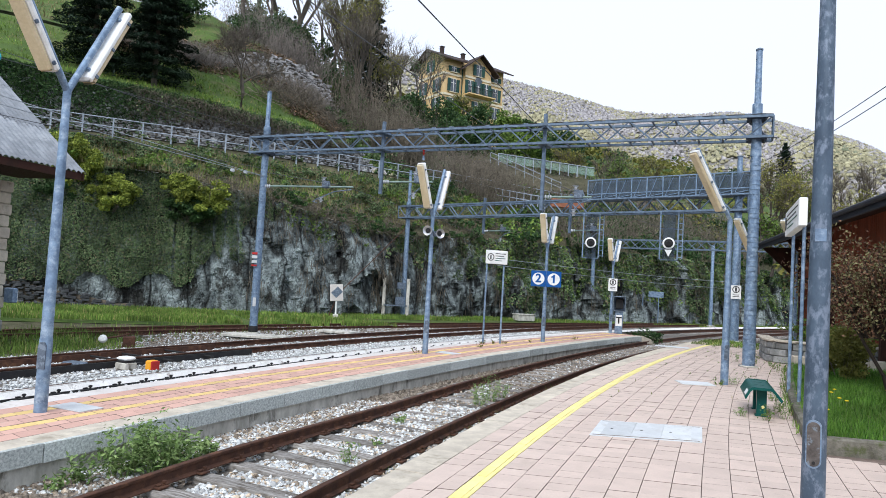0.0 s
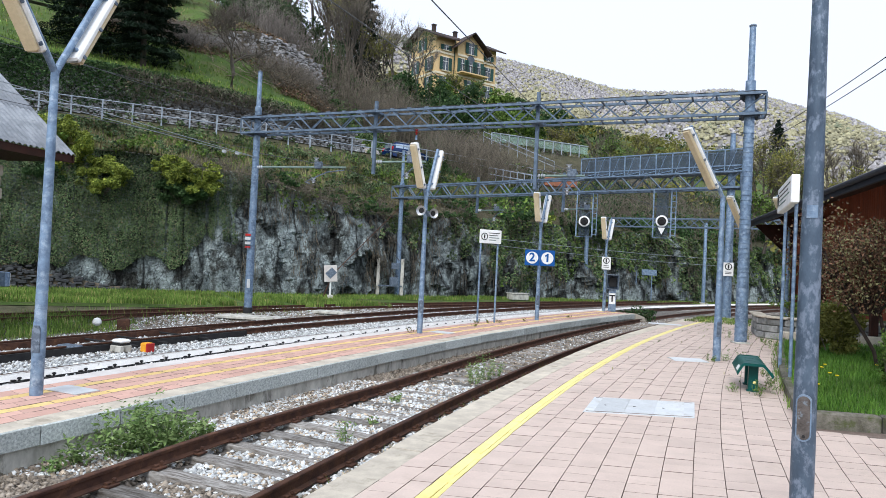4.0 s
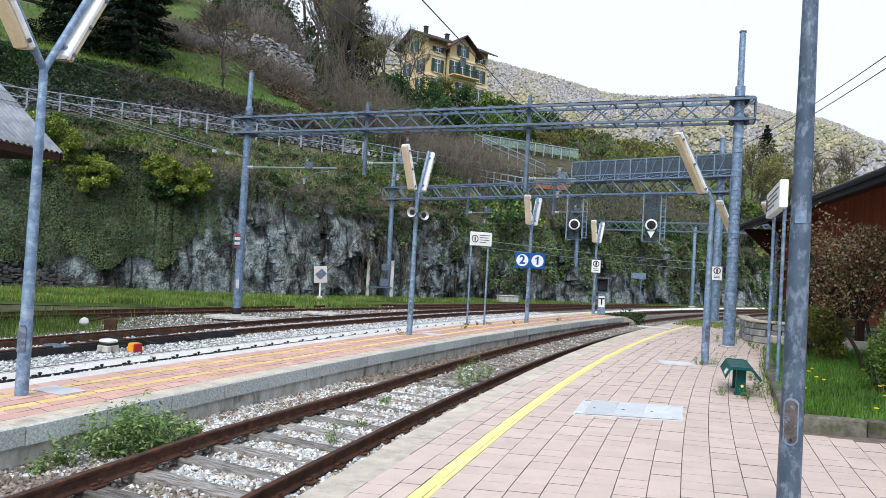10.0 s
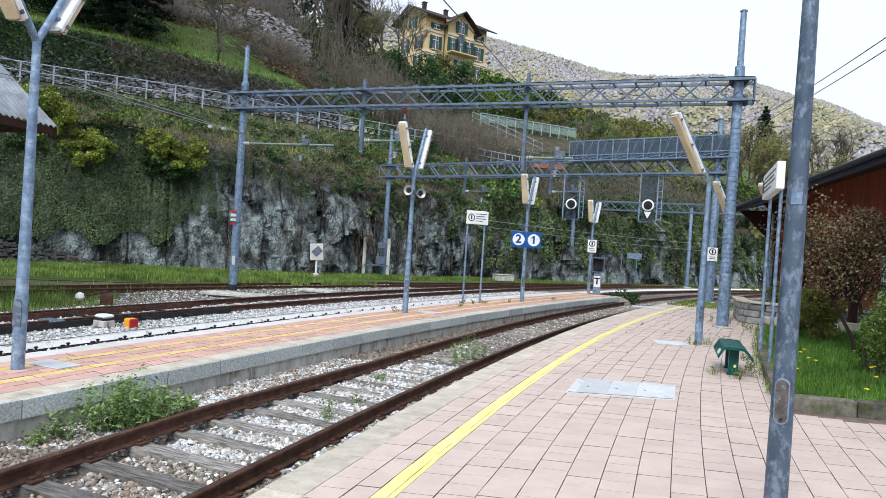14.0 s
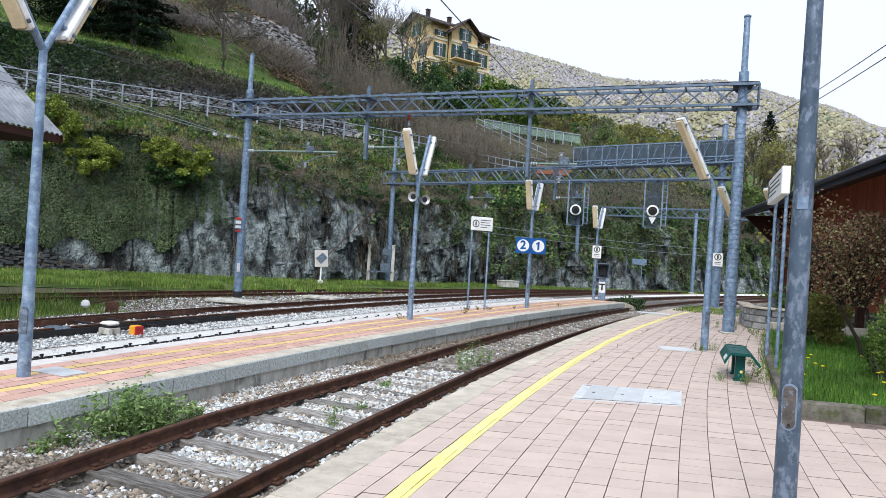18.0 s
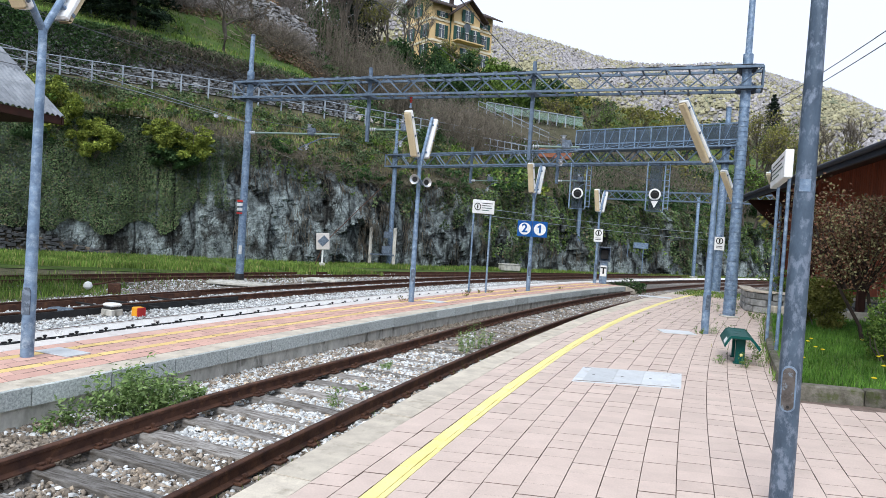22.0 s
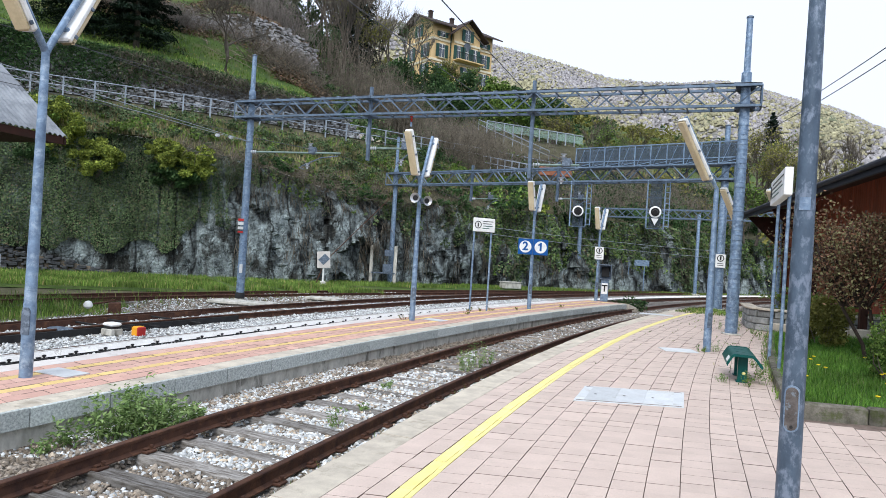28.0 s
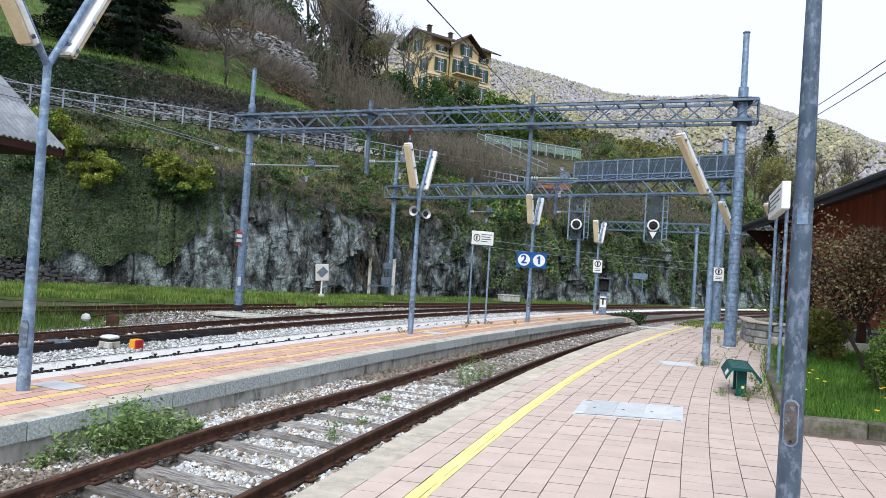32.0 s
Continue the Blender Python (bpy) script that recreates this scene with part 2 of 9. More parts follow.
def rock_material():
    """Slaty rock: blue-grey, slanting and upright cracks; shadowed hollows are painted in as dark masses."""
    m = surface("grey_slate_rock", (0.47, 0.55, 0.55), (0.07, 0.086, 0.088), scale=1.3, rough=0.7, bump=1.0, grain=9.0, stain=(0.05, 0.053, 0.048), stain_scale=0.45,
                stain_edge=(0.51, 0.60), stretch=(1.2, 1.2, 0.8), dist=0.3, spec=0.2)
    nodes, links = m.node_tree.nodes, m.node_tree.links
    bsdf = nodes["Principled BSDF"]
    coord = nodes.new("ShaderNodeTexCoord")
    colour = bsdf.inputs["Base Color"].links[0].from_socket
    # cracks: thin lines where a stretched noise passes its middle; the first, broad set paints in shadow
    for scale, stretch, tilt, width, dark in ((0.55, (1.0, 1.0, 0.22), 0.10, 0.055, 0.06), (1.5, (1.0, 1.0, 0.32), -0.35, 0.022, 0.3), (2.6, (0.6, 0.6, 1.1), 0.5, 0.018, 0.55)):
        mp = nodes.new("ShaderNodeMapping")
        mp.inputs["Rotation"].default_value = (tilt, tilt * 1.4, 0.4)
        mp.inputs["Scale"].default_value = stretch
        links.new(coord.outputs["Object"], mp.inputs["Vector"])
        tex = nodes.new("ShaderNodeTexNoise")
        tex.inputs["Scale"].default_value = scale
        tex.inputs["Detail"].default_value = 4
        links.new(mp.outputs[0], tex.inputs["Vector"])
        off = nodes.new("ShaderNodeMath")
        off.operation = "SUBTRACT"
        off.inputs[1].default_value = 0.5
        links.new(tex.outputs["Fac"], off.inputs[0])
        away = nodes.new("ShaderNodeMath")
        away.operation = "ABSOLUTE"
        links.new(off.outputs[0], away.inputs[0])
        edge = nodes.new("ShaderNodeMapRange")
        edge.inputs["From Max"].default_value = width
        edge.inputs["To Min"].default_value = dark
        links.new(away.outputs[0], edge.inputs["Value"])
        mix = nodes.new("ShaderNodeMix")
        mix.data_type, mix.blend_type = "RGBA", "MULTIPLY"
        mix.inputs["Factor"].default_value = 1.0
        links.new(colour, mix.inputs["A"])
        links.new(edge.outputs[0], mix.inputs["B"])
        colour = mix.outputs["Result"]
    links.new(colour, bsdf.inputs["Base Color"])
    return m


ROCK = rock_material()
STONE_WALL = surface("rough_stone", (0.37, 0.38, 0.385), (0.13, 0.13, 0.125), scale=2.4, rough=0.9, bump=0.6, grain=12, vary=0.4, island=True, dist=0.05)
OLD_STONE = surface("mossy_terrace_stone", (0.36, 0.36, 0.365), (0.16, 0.155, 0.15), scale=2.0, rough=0.95, bump=0.6, grain=12, vary=0.4, island=True, dist=0.05, stain=(0.10, 0.11, 0.05), stain_scale=0.7)
FOOT_STONE = surface("dark_footing_stone", (0.085, 0.09, 0.093), (0.04, 0.042, 0.045), scale=2.2, rough=0.9, bump=0.6, grain=12, vary=0.28, island=True, dist=0.05, stain=(0.30, 0.30, 0.29), stain_scale=0.9, stain_edge=(0.66, 0.74))
STONE_JOINT = surface("dark_stone_joint", (0.15, 0.125, 0.095), (0.07, 0.06, 0.045), scale=3, rough=0.95, bump=0.6, grain=15)
EARTH = surface("brown_earth", (0.10, 0.092, 0.055), (0.05, 0.052, 0.028), scale=1.1, rough=0.95, bump=0.8, grain=9, stain=(0.15, 0.135, 0.085), stain_scale=0.5, dist=0.1)
TURF = surface("turf", (0.095, 0.155, 0.035), (0.06, 0.10, 0.03), scale=0.9, rough=0.9, bump=0.8, grain=12, stain=(0.15, 0.145, 0.07), stain_scale=0.5, stain_edge=(0.5, 0.7), dist=0.06)
ASPHALT = surface("asphalt", (0.06, 0.06, 0.06), (0.045, 0.045, 0.045), scale=3, rough=0.9, bump=0.4, grain=60)
WHITE_PAINT = surface("white_enamel", (0.86, 0.87, 0.86), (0.72, 0.73, 0.72), scale=5, rough=0.4, bump=0.05, grain=30, vary=0.03)
DIFFUSER = surface("yellowed_lamp_cover", (0.66, 0.56, 0.38), (0.54, 0.44, 0.28), scale=2, rough=0.35, bump=0.04, grain=30, vary=0.06, stain=(0.62, 0.56, 0.43), stain_scale=3)
BLACK = surface("black_paint", (0.02, 0.02, 0.022), (0.03, 0.03, 0.03), scale=6, rough=0.5, bump=0.1)
BLUE_SIGN = surface("blue_sign_enamel", (0.012, 0.10, 0.34), (0.01, 0.085, 0.30), scale=3, rough=0.35, bump=0.03, vary=0.02)
RED = surface("red_paint", (0.45, 0.035, 0.03), (0.36, 0.03, 0.03), scale=5, rough=0.45, bump=0.1)
ORANGE = surface("orange_paint", (0.80, 0.36, 0.03), (0.70, 0.30, 0.03), scale=5, rough=0.5, bump=0.1)
GREEN_BENCH = surface("dark_green_enamel", (0.007, 0.085, 0.072), (0.005, 0.065, 0.058), scale=5, rough=0.35, bump=0.1, grain=60, stain=(0.02, 0.115, 0.10), stain_scale=5)
TIMBER = surface("red_brown_boarding", (0.29, 0.078, 0.04), (0.17, 0.05, 0.028), scale=3, rough=0.6, bump=0.4, grain=30, stretch=(6, 6, 1), vary=0.22)
ROOF_DARK = surface("dark_roof_fascia", (0.03, 0.032, 0.045), (0.02, 0.022, 0.03), scale=3, rough=0.5, bump=0.1)
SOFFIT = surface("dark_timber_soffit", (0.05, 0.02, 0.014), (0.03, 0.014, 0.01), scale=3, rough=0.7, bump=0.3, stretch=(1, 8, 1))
FIBRE = surface("grey_fibre_cement_roof", (0.40, 0.425, 0.46), (0.24, 0.26, 0.285), scale=3, rough=0.85, bump=0.3, grain=40, stain=(0.15, 0.155, 0.16), stain_scale=1.5)
BLOCK = surface("grey_stone_block", (0.30, 0.305, 0.295), (0.16, 0.165, 0.158), scale=4, rough=0.9, bump=0.6, grain=30, vary=0.25, dist=0.02)
BARK = surface("grey_bark", (0.13, 0.115, 0.095), (0.07, 0.06, 0.05), scale=4, rough=0.95, bump=0.8, grain=14, stretch=(3, 3, 0.6), dist=0.03)
DARK_BARK = surface("dark_shrub_bark", (0.06, 0.045, 0.038), (0.03, 0.024, 0.02), scale=4, rough=0.95, bump=0.4, grain=20)
TWIG = surface("brown_twig", (0.20, 0.172, 0.135), (0.095, 0.086, 0.066), scale=2, rough=0.95, bump=0, vary=0.35, island=True)
TWIG_GREY = surface("grey_twig", (0.25, 0.225, 0.20), (0.14, 0.125, 0.11), scale=2, rough=0.95, bump=0, vary=0.35, island=True)
PLASTER = surface("ochre_plaster", (0.76, 0.55, 0.29), (0.68, 0.49, 0.25), scale=0.8, rough=0.9, bump=0.2, grain=20, stain=(0.66, 0.50, 0.25), stain_scale=0.5)
CREAM = surface("cream_stucco", (0.72, 0.66, 0.50), (0.66, 0.60, 0.45), scale=2, rough=0.9, bump=0.2)
SHUTTER = surface("dark_green_shutter", (0.035, 0.09, 0.075), (0.025, 0.07, 0.06), scale=3, rough=0.6, bump=0.2)
HOUSE_ROOF = surface("brown_roof_slate", (0.075, 0.055, 0.05), (0.04, 0.03, 0.028), scale=1.5, rough=0.85, bump=0.6, grain=10, dist=0.06)
PANE = surface("dark_window_glass", (0.07, 0.09, 0.11), (0.03, 0.045, 0.06), scale=0.7, rough=0.12, bump=0, rough_vary=0.05, spec=0.8)
CAR_BLUE = surface("dark_blue_car_paint", (0.004, 0.032, 0.125), (0.003, 0.026, 0.105), scale=2, rough=0.2, metal=0.3, bump=0, rough_vary=0.05)
CAR_BLUE.node_tree.nodes["Principled BSDF"].inputs["Coat Weight"].default_value = 0.5
CAR_BLUE.node_tree.nodes["Principled BSDF"].inputs["Coat Roughness"].default_value = 0.04
CAR_GLASS = surface("reflecting_car_glass", (0.42, 0.50, 0.58), (0.36, 0.44, 0.52), scale=0.7, rough=0.07, metal=0.75, bump=0, rough_vary=0.02)
PALE_WIRE = surface("pale_bare_wire", (0.36, 0.40, 0.44), (0.28, 0.31, 0.34), scale=8, rough=0.5, metal=0.4, bump=0)
RUBBER = surface("tyre_rubber", (0.018, 0.018, 0.018), (0.025, 0.025, 0.025), scale=8, rough=0.9, bump=0.1)
ALLOY = surface("silver_wheel", (0.55, 0.56, 0.58), (0.45, 0.46, 0.48), scale=8, rough=0.35, metal=0.7, bump=0)
PORCELAIN = surface("glazed_insulator", (0.55, 0.58, 0.62), (0.45, 0.48, 0.52), scale=8, rough=0.2, bump=0)
TEAL_GLASS = surface("turquoise_glass", (0.02, 0.42, 0.50), (0.015, 0.34, 0.42), scale=6, rough=0.12, bump=0, rough_vary=0.04, spec=0.6)
BROWN_INS = surface("red_insulator", (0.35, 0.04, 0.03), (0.28, 0.03, 0.03), scale=8, rough=0.25, bump=0)
WIRE = surface("dark_wire", (0.10, 0.105, 0.115), (0.07, 0.075, 0.08), scale=8, rough=0.6, metal=0.3, bump=0)
GREEN_PIPE = surface("pale_green_tube", (0.22, 0.30, 0.27), (0.15, 0.21, 0.19), scale=4, rough=0.55, metal=0.2, bump=0.1)
FENCE_PAINT = surface("pale_grey_fence_paint", (0.37, 0.42, 0.48), (0.26, 0.30, 0.34), scale=3, rough=0.6, metal=0.2, bump=0.1)
TURQUOISE = surface("pale_green_fence_mesh", (0.33, 0.47, 0.40), (0.26, 0.38, 0.33), scale=2, rough=0.6, bump=0.1)
SCREEN = surface("grey_screen_mesh", (0.095, 0.13, 0.17), (0.06, 0.082, 0.105), scale=1.5, rough=0.6, metal=0.2, bump=0.2, grain=25)


def pierced(m, share):
    """Wire mesh: part of the light goes straight through."""
    nodes, links = m.node_tree.nodes, m.node_tree.links
    clear = nodes.new("ShaderNodeBsdfTransparent")
    mix = nodes.new("ShaderNodeMixShader")
    mix.inputs[0].default_value = share
    links.new(nodes["Principled BSDF"].outputs[0], mix.inputs[1])
    links.new(clear.outputs[0], mix.inputs[2])
    links.new(mix.outputs[0], nodes["Material Output"].inputs["Surface"])
    return m


pierced(SCREEN, 0.5)
pierced(TURQUOISE, 0.62)
MOSSY = surface("mossy_kerb_stone", (0.18, 0.168, 0.14), (0.085, 0.08, 0.062), scale=7, rough=0.95, bump=0.7, grain=40, vary=0.2, stain=(0.07, 0.085, 0.03), stain_scale=5, stain_edge=(0.52, 0.66), dist=0.02)
DEAD_WOOD = surface("bleached_dead_wood", (0.36, 0.31, 0.24), (0.22, 0.18, 0.13), scale=3, rough=0.95, bump=0, vary=0.3, island=True)
HATCH = surface("pale_grey_hatch_cover", (0.60, 0.62, 0.63), (0.52, 0.54, 0.55), scale=4, rough=0.7, bump=0.2, grain=80, stain=(0.45, 0.45, 0.43), stain_scale=3)
TAIL = surface("red_tail_lens", (0.5, 0.02, 0.02), (0.4, 0.02, 0.02), scale=4, rough=0.2, bump=0)

IVY = leafy("ivy_leaf", (0.013, 0.036, 0.016), (0.19, 0.265, 0.125), (0.22, 0.19, 0.12), 0.10)
HEDGE = leafy("laurel_leaf", (0.014, 0.045, 0.016), (0.085, 0.15, 0.055))
BUSH_GREEN = leafy("fresh_bush_leaf", (0.03, 0.075, 0.014), (0.21, 0.31, 0.07))
OLIVE_BUSH = leafy("olive_bush_leaf", (0.055, 0.095, 0.02), (0.38, 0.44, 0.085))
BUSH_YELLOW = leafy("yellow_green_leaf", (0.05, 0.10, 0.02), (0.42, 0.48, 0.10))
SPRUCE = leafy("spruce_needle", (0.006, 0.014, 0.010), (0.022, 0.042, 0.024), through=0.05)
WEED = leafy("weed_leaf", (0.10, 0.19, 0.05), (0.34, 0.46, 0.18))
GRASS = leafy("grass_blade", (0.075, 0.14, 0.028), (0.215, 0.32, 0.07), (0.38, 0.33, 0.14), 0.08)
LAWN_GRASS = leafy("lawn_blade", (0.045, 0.125, 0.02), (0.155, 0.30, 0.05))
DRY_GRASS = leafy("dry_grass_blade", (0.17, 0.155, 0.075), (0.30, 0.26, 0.14))
RED_LEAF = leafy("bronze_leaf", (0.045, 0.026, 0.018), (0.26, 0.145, 0.09), (0.25, 0.24, 0.12), 0.34)
DEAD_LEAF = leafy("dead_leaf", (0.07, 0.05, 0.032), (0.20, 0.145, 0.095), (0.27, 0.15, 0.09), 0.12, through=0.1)
BUD = leafy("budding_leaf", (0.12, 0.13, 0.03), (0.26, 0.25, 0.07))
PETAL = leafy("dandelion_petal", (0.75, 0.55, 0.02), (0.9, 0.7, 0.04), through=0.1)


# ---- building helpers ----
class Geo:
    """Collects vertices and faces, and makes one mesh of them."""

    def __init__(self):
        self.v, self.f = [], []

    def add(self, verts, faces, m=None):
        n = len(self.v)
        self.v.extend(tuple(m @ Vector(p)) for p in verts) if m else self.v.extend(tuple(p) for p in verts)
        self.f.extend(tuple(i + n for i in face) for face in faces)
        return self

    def box(self, x, y, z, sx, sy, sz, m=None, bevel=0.0):
        """A box about (x, y, z); a bevel chamfers the upright edges and the top."""
        a, b, c = sx / 2, sy / 2, sz / 2
        if not bevel:
            vs = [(x + i * a, y + j * b, z + k * c) for k in (-1, 1) for i, j in ((-1, -1), (1, -1), (1, 1), (-1, 1))]
            return self.add(vs, [(3, 2, 1, 0), (4, 5, 6, 7), (0, 1, 5, 4), (1, 2, 6, 5), (2, 3, 7, 6), (3, 0, 4, 7)], m)
        e = min(bevel, a * 0.9, b * 0.9, c * 0.9)
        rings = []
        for k, inset in ((-c, e), (-c + e, 0), (c - e, 0), (c, e)):
            p, q, g = a - inset, b - inset, e * 0.8
            rings += [(x + i, y + j, z + k) for i, j in ((-p + g, -q), (p - g, -q), (p, -q + g), (p, q - g), (p - g, q), (-p + g, q), (-p, q - g), (-p, -q + g))]
        fs = [tuple(range(7, -1, -1)), tuple(range(24, 32))]
        for r in range(3):
            fs += [(r * 8 + i, r * 8 + (i + 1) % 8, r * 8 + 8 + (i + 1) % 8, r * 8 + 8 + i) for i in range(8)]
        return self.add(rings, fs, m)

    def cyl(self, p0, p1, r0, r1=None, n=10, m=None):
        r1 = r0 if r1 is None else r1
        p0, p1 = Vector(p0), Vector(p1)
        d = (p1 - p0).normalized()
        s = d.orthogonal().normalized()
        t = d.cross(s)
        vs = [p + (s * math.cos(a) + t * math.sin(a)) * r for p, r in ((p0, r0), (p1, r1)) for a in (2 * math.pi * i / n for i in range(n))]
        fs = [(i, (i + 1) % n, n + (i + 1) % n, n + i) for i in range(n)] + [tuple(range(n - 1, -1, -1)), tuple(range(n, 2 * n))]
        return self.add(vs, fs, m)

    def tube(self, pts, r, n=6, m=None):
        pts = [Vector(p) for p in pts]
        vs, fs = [], []
        for i, p in enumerate(pts):
            d = (pts[min(i + 1, len(pts) - 1)] - pts[max(i - 1, 0)]).normalized()
            s = d.cross(Vector((0, 0, 1)))
            s = s.normalized() if s.length > 1e-4 else Vector((1, 0, 0))
            t = s.cross(d)
            rr = r[i] if isinstance(r, (list, tuple)) else r
            vs += [p + (s * math.cos(2 * math.pi * k / n) + t * math.sin(2 * math.pi * k / n)) * rr for k in range(n)]
        for i in range(len(pts) - 1):
            fs += [(i * n + k, i * n + (k + 1) % n, (i + 1) * n + (k + 1) % n, (i + 1) * n + k) for k in range(n)]
        fs += [tuple(range(n - 1, -1, -1)), tuple(range((len(pts) - 1) * n, len(pts) * n))]
        return self.add(vs, fs, m)

    def lathe(self, profile, n=16, m=None, hollow=False):
        vs = [(r * math.cos(2 * math.pi * k / n), r * math.sin(2 * math.pi * k / n), z) for r, z in profile for k in range(n)]
        fs = [(i * n + k, i * n + (k + 1) % n, (i + 1) * n + (k + 1) % n, (i + 1) * n + k) for i in range(len(profile) - 1) for k in range(n)]
        if not hollow:
            fs += [tuple(range(n - 1, -1, -1)), tuple(range((len(profile) - 1) * n, len(profile) * n))]
        return self.add(vs, fs, m)

    def prism(self, outline, depth, m=None):
        """An outline in the x-z plane, drawn out along y by depth, centred."""
        n = len(outline)
        vs = [(x, -depth / 2, z) for x, z in outline] + [(x, depth / 2, z) for x, z in outline]
        fs = [tuple(range(n)), tuple(range(2 * n - 1, n - 1, -1))] + [(i, n + i, n + (i + 1) % n, (i + 1) % n) for i in range(n)]
        return self.add(vs, fs, m)

    def ring(self, centre, profile, t0, t1, n, closed=True):
        """A profile of (radius, z) swept about a centre from bearing t0 to t1 (degrees)."""
        k, vs, fs = len(profile), [], []
        for i in range(n + 1):
            a = radians(t0 + (t1 - t0) * i / n)
            vs += [(centre[0] - r * math.cos(a), centre[1] + r * math.sin(a), z) for r, z in profile]
        for i in range(n):
            fs += [(i * k + j, i * k + (j + 1) % k, (i + 1) * k + (j + 1) % k, (i + 1) * k + j) for j in range(k if closed else k - 1)]
        if closed:
            fs += [tuple(range(k - 1, -1, -1)), tuple(range(n * k, (n + 1) * k))]
        return self.add(vs, fs)

    def mesh(self, name, angle=35):
        me = bpy.data.meshes.new(name)
        me.from_pydata(self.v, [], self.f)
        if angle:
            me.polygons.foreach_set("use_smooth", [True] * len(me.polygons))
            me.set_sharp_from_angle(angle=radians(angle))
        me.update()
        return me


def fix_normals(me):
    bm = bmesh.new()
    bm.from_mesh(me)
    bmesh.ops.recalc_face_normals(bm, faces=bm.faces)
    bm.to_mesh(me)
    bm.free()
    return me


def part(name, geo, material, parent=None, label="", m=None, angle=35):
    """Links a Geo or a mesh as one object, under a thing or a part."""
    me = geo.mesh(name, angle) if isinstance(geo, Geo) else geo
    if isinstance(geo, Geo) and len(geo.f) < 4000:
        fix_normals(me)
    if material and not me.materials:
        me.materials.append(material)
    ob = new(name, me)
    if m:
        ob.matrix_basis = m
    if parent:
        ob.parent = parent
    if label:
        ob["label"] = label
    return ob


def thing(name, label, category, m=None, group="", kind=""):
    ob = new(name)
    ob.empty_display_size = 0.2
    if m:
        ob.matrix_basis = m
    return tagged(ob, label, category, group, kind)


def solid(name, geo, material, label, category="", kind="", m=None, group="", angle=35):
    return tagged(part(name, geo, material, None, "", m, angle), label, category, group, kind)


def polar(centre, r, deg, z=0.0):
    a = radians(deg)
    return Vector((centre[0] - r * math.cos(a), centre[1] + r * math.sin(a), z))


def bearing(centre, r, y):
    return math.degrees(math.asin((y - centre[1]) / r))


def array_mesh(name, verts, faces, material, smooth=False):
    """A mesh from numpy arrays of vertices (n, 3) and equal-sided faces (m, k)."""
    me = bpy.data.meshes.new(name)
    verts, faces = np.asarray(verts, np.float32), np.asarray(faces, np.int32)
    k = faces.shape[1]
    me.vertices.add(len(verts))
    me.vertices.foreach_set("co", verts.ravel())
    me.loops.add(faces.size)
    me.loops.foreach_set("vertex_index", faces.ravel())
    me.polygons.add(len(faces))
    me.polygons.foreach_set("loop_start", np.arange(0, faces.size, k, dtype=np.int32))
    me.update(calc_edges=True)
    if smooth:
        me.polygons.foreach_set("use_smooth", [True] * len(faces))
    me.materials.append(material)
    return me


RNG = np.random.default_rng(7)


def leaves_mesh(name, centres, size, material, flat=None, aspect=0.6, rng=RNG):
    """Small folded leaves (two triangles each) at the given places; flat: a normal they lean towards."""
    n = len(centres)
    d = rng.normal(size=(n, 3))
    if flat is not None:
        d = d * 0.55 + np.asarray(flat)
    d /= np.linalg.norm(d, axis=1)[:, None] + 1e-9
    a = np.cross(d, rng.normal(size=(n, 3)))
    a /= np.linalg.norm(a, axis=1)[:, None] + 1e-9
    b = np.cross(d, a)
    s = (size * rng.uniform(0.6, 1.3, n))[:, None]
    p0, p1 = centres - a * s, centres + a * s
    q0, q1 = centres - b * s * aspect + d * s * 0.2, centres + b * s * aspect + d * s * 0.2
    verts = np.stack([p0, q0, p1, q1], 1).reshape(-1, 3)
    base = np.arange(n)[:, None] * 4
    return array_mesh(name, verts, np.concatenate([base + [0, 1, 2], base + [0, 2, 3]], 1).reshape(-1, 3), material)


def blades_mesh(name, feet, height, width, material, lean=0.35, rng=RNG):
    """Grass blades: bent, two segments, tapering to a tip."""
    n = len(feet)
    ang = rng.uniform(0, 2 * np.pi, n)
    side = np.stack([np.cos(ang), np.sin(ang), np.zeros(n)], 1)
    out = np.stack([-np.sin(ang), np.cos(ang), np.zeros(n)], 1) * (rng.uniform(0, lean, n) * height)[:, None]
    h = (height * rng.uniform(0.5, 1.25, n))[:, None] * np.array([0, 0, 1.0])
    w = width * 0.5
    v = np.stack([feet - side * w, feet + side * w, feet + h * 0.55 + out * 0.35 - side * w * 0.7, feet + h * 0.55 + out * 0.35 + side * w * 0.7, feet + h + out], 1).reshape(-1, 3)
    b = np.arange(n)[:, None] * 5
    return array_mesh(name, v, np.concatenate([b + [0, 1, 3], b + [0, 3, 2], b + [2, 3, 4]], 1).reshape(-1, 3), material)


ROCK_V = np.array([(0, 0, 1), (0.9, 0, 0.3), (0.3, 0.85, 0.3), (-0.75, 0.5, 0.3), (-0.75, -0.5, 0.3), (0.3, -0.85, 0.3), (0.6, 0.5, -0.6), (-0.4, 0.8, -0.6), (-0.9, 0, -0.6), (-0.3, -0.8, -0.6), (0.7, -0.5, -0.6)])
CHIP_V = np.array([(0, 0, 0.9), (0.95, 0, 0), (0.1, 0.9, 0.1), (-0.9, 0.1, -0.1), (0, -0.95, 0.05), (0.1, 0.1, -0.8)])
CHIP_F = np.array([(0, 1, 2), (0, 2, 3), (0, 3, 4), (0, 4, 1), (5, 2, 1), (5, 3, 2), (5, 4, 3), (5, 1, 4)])
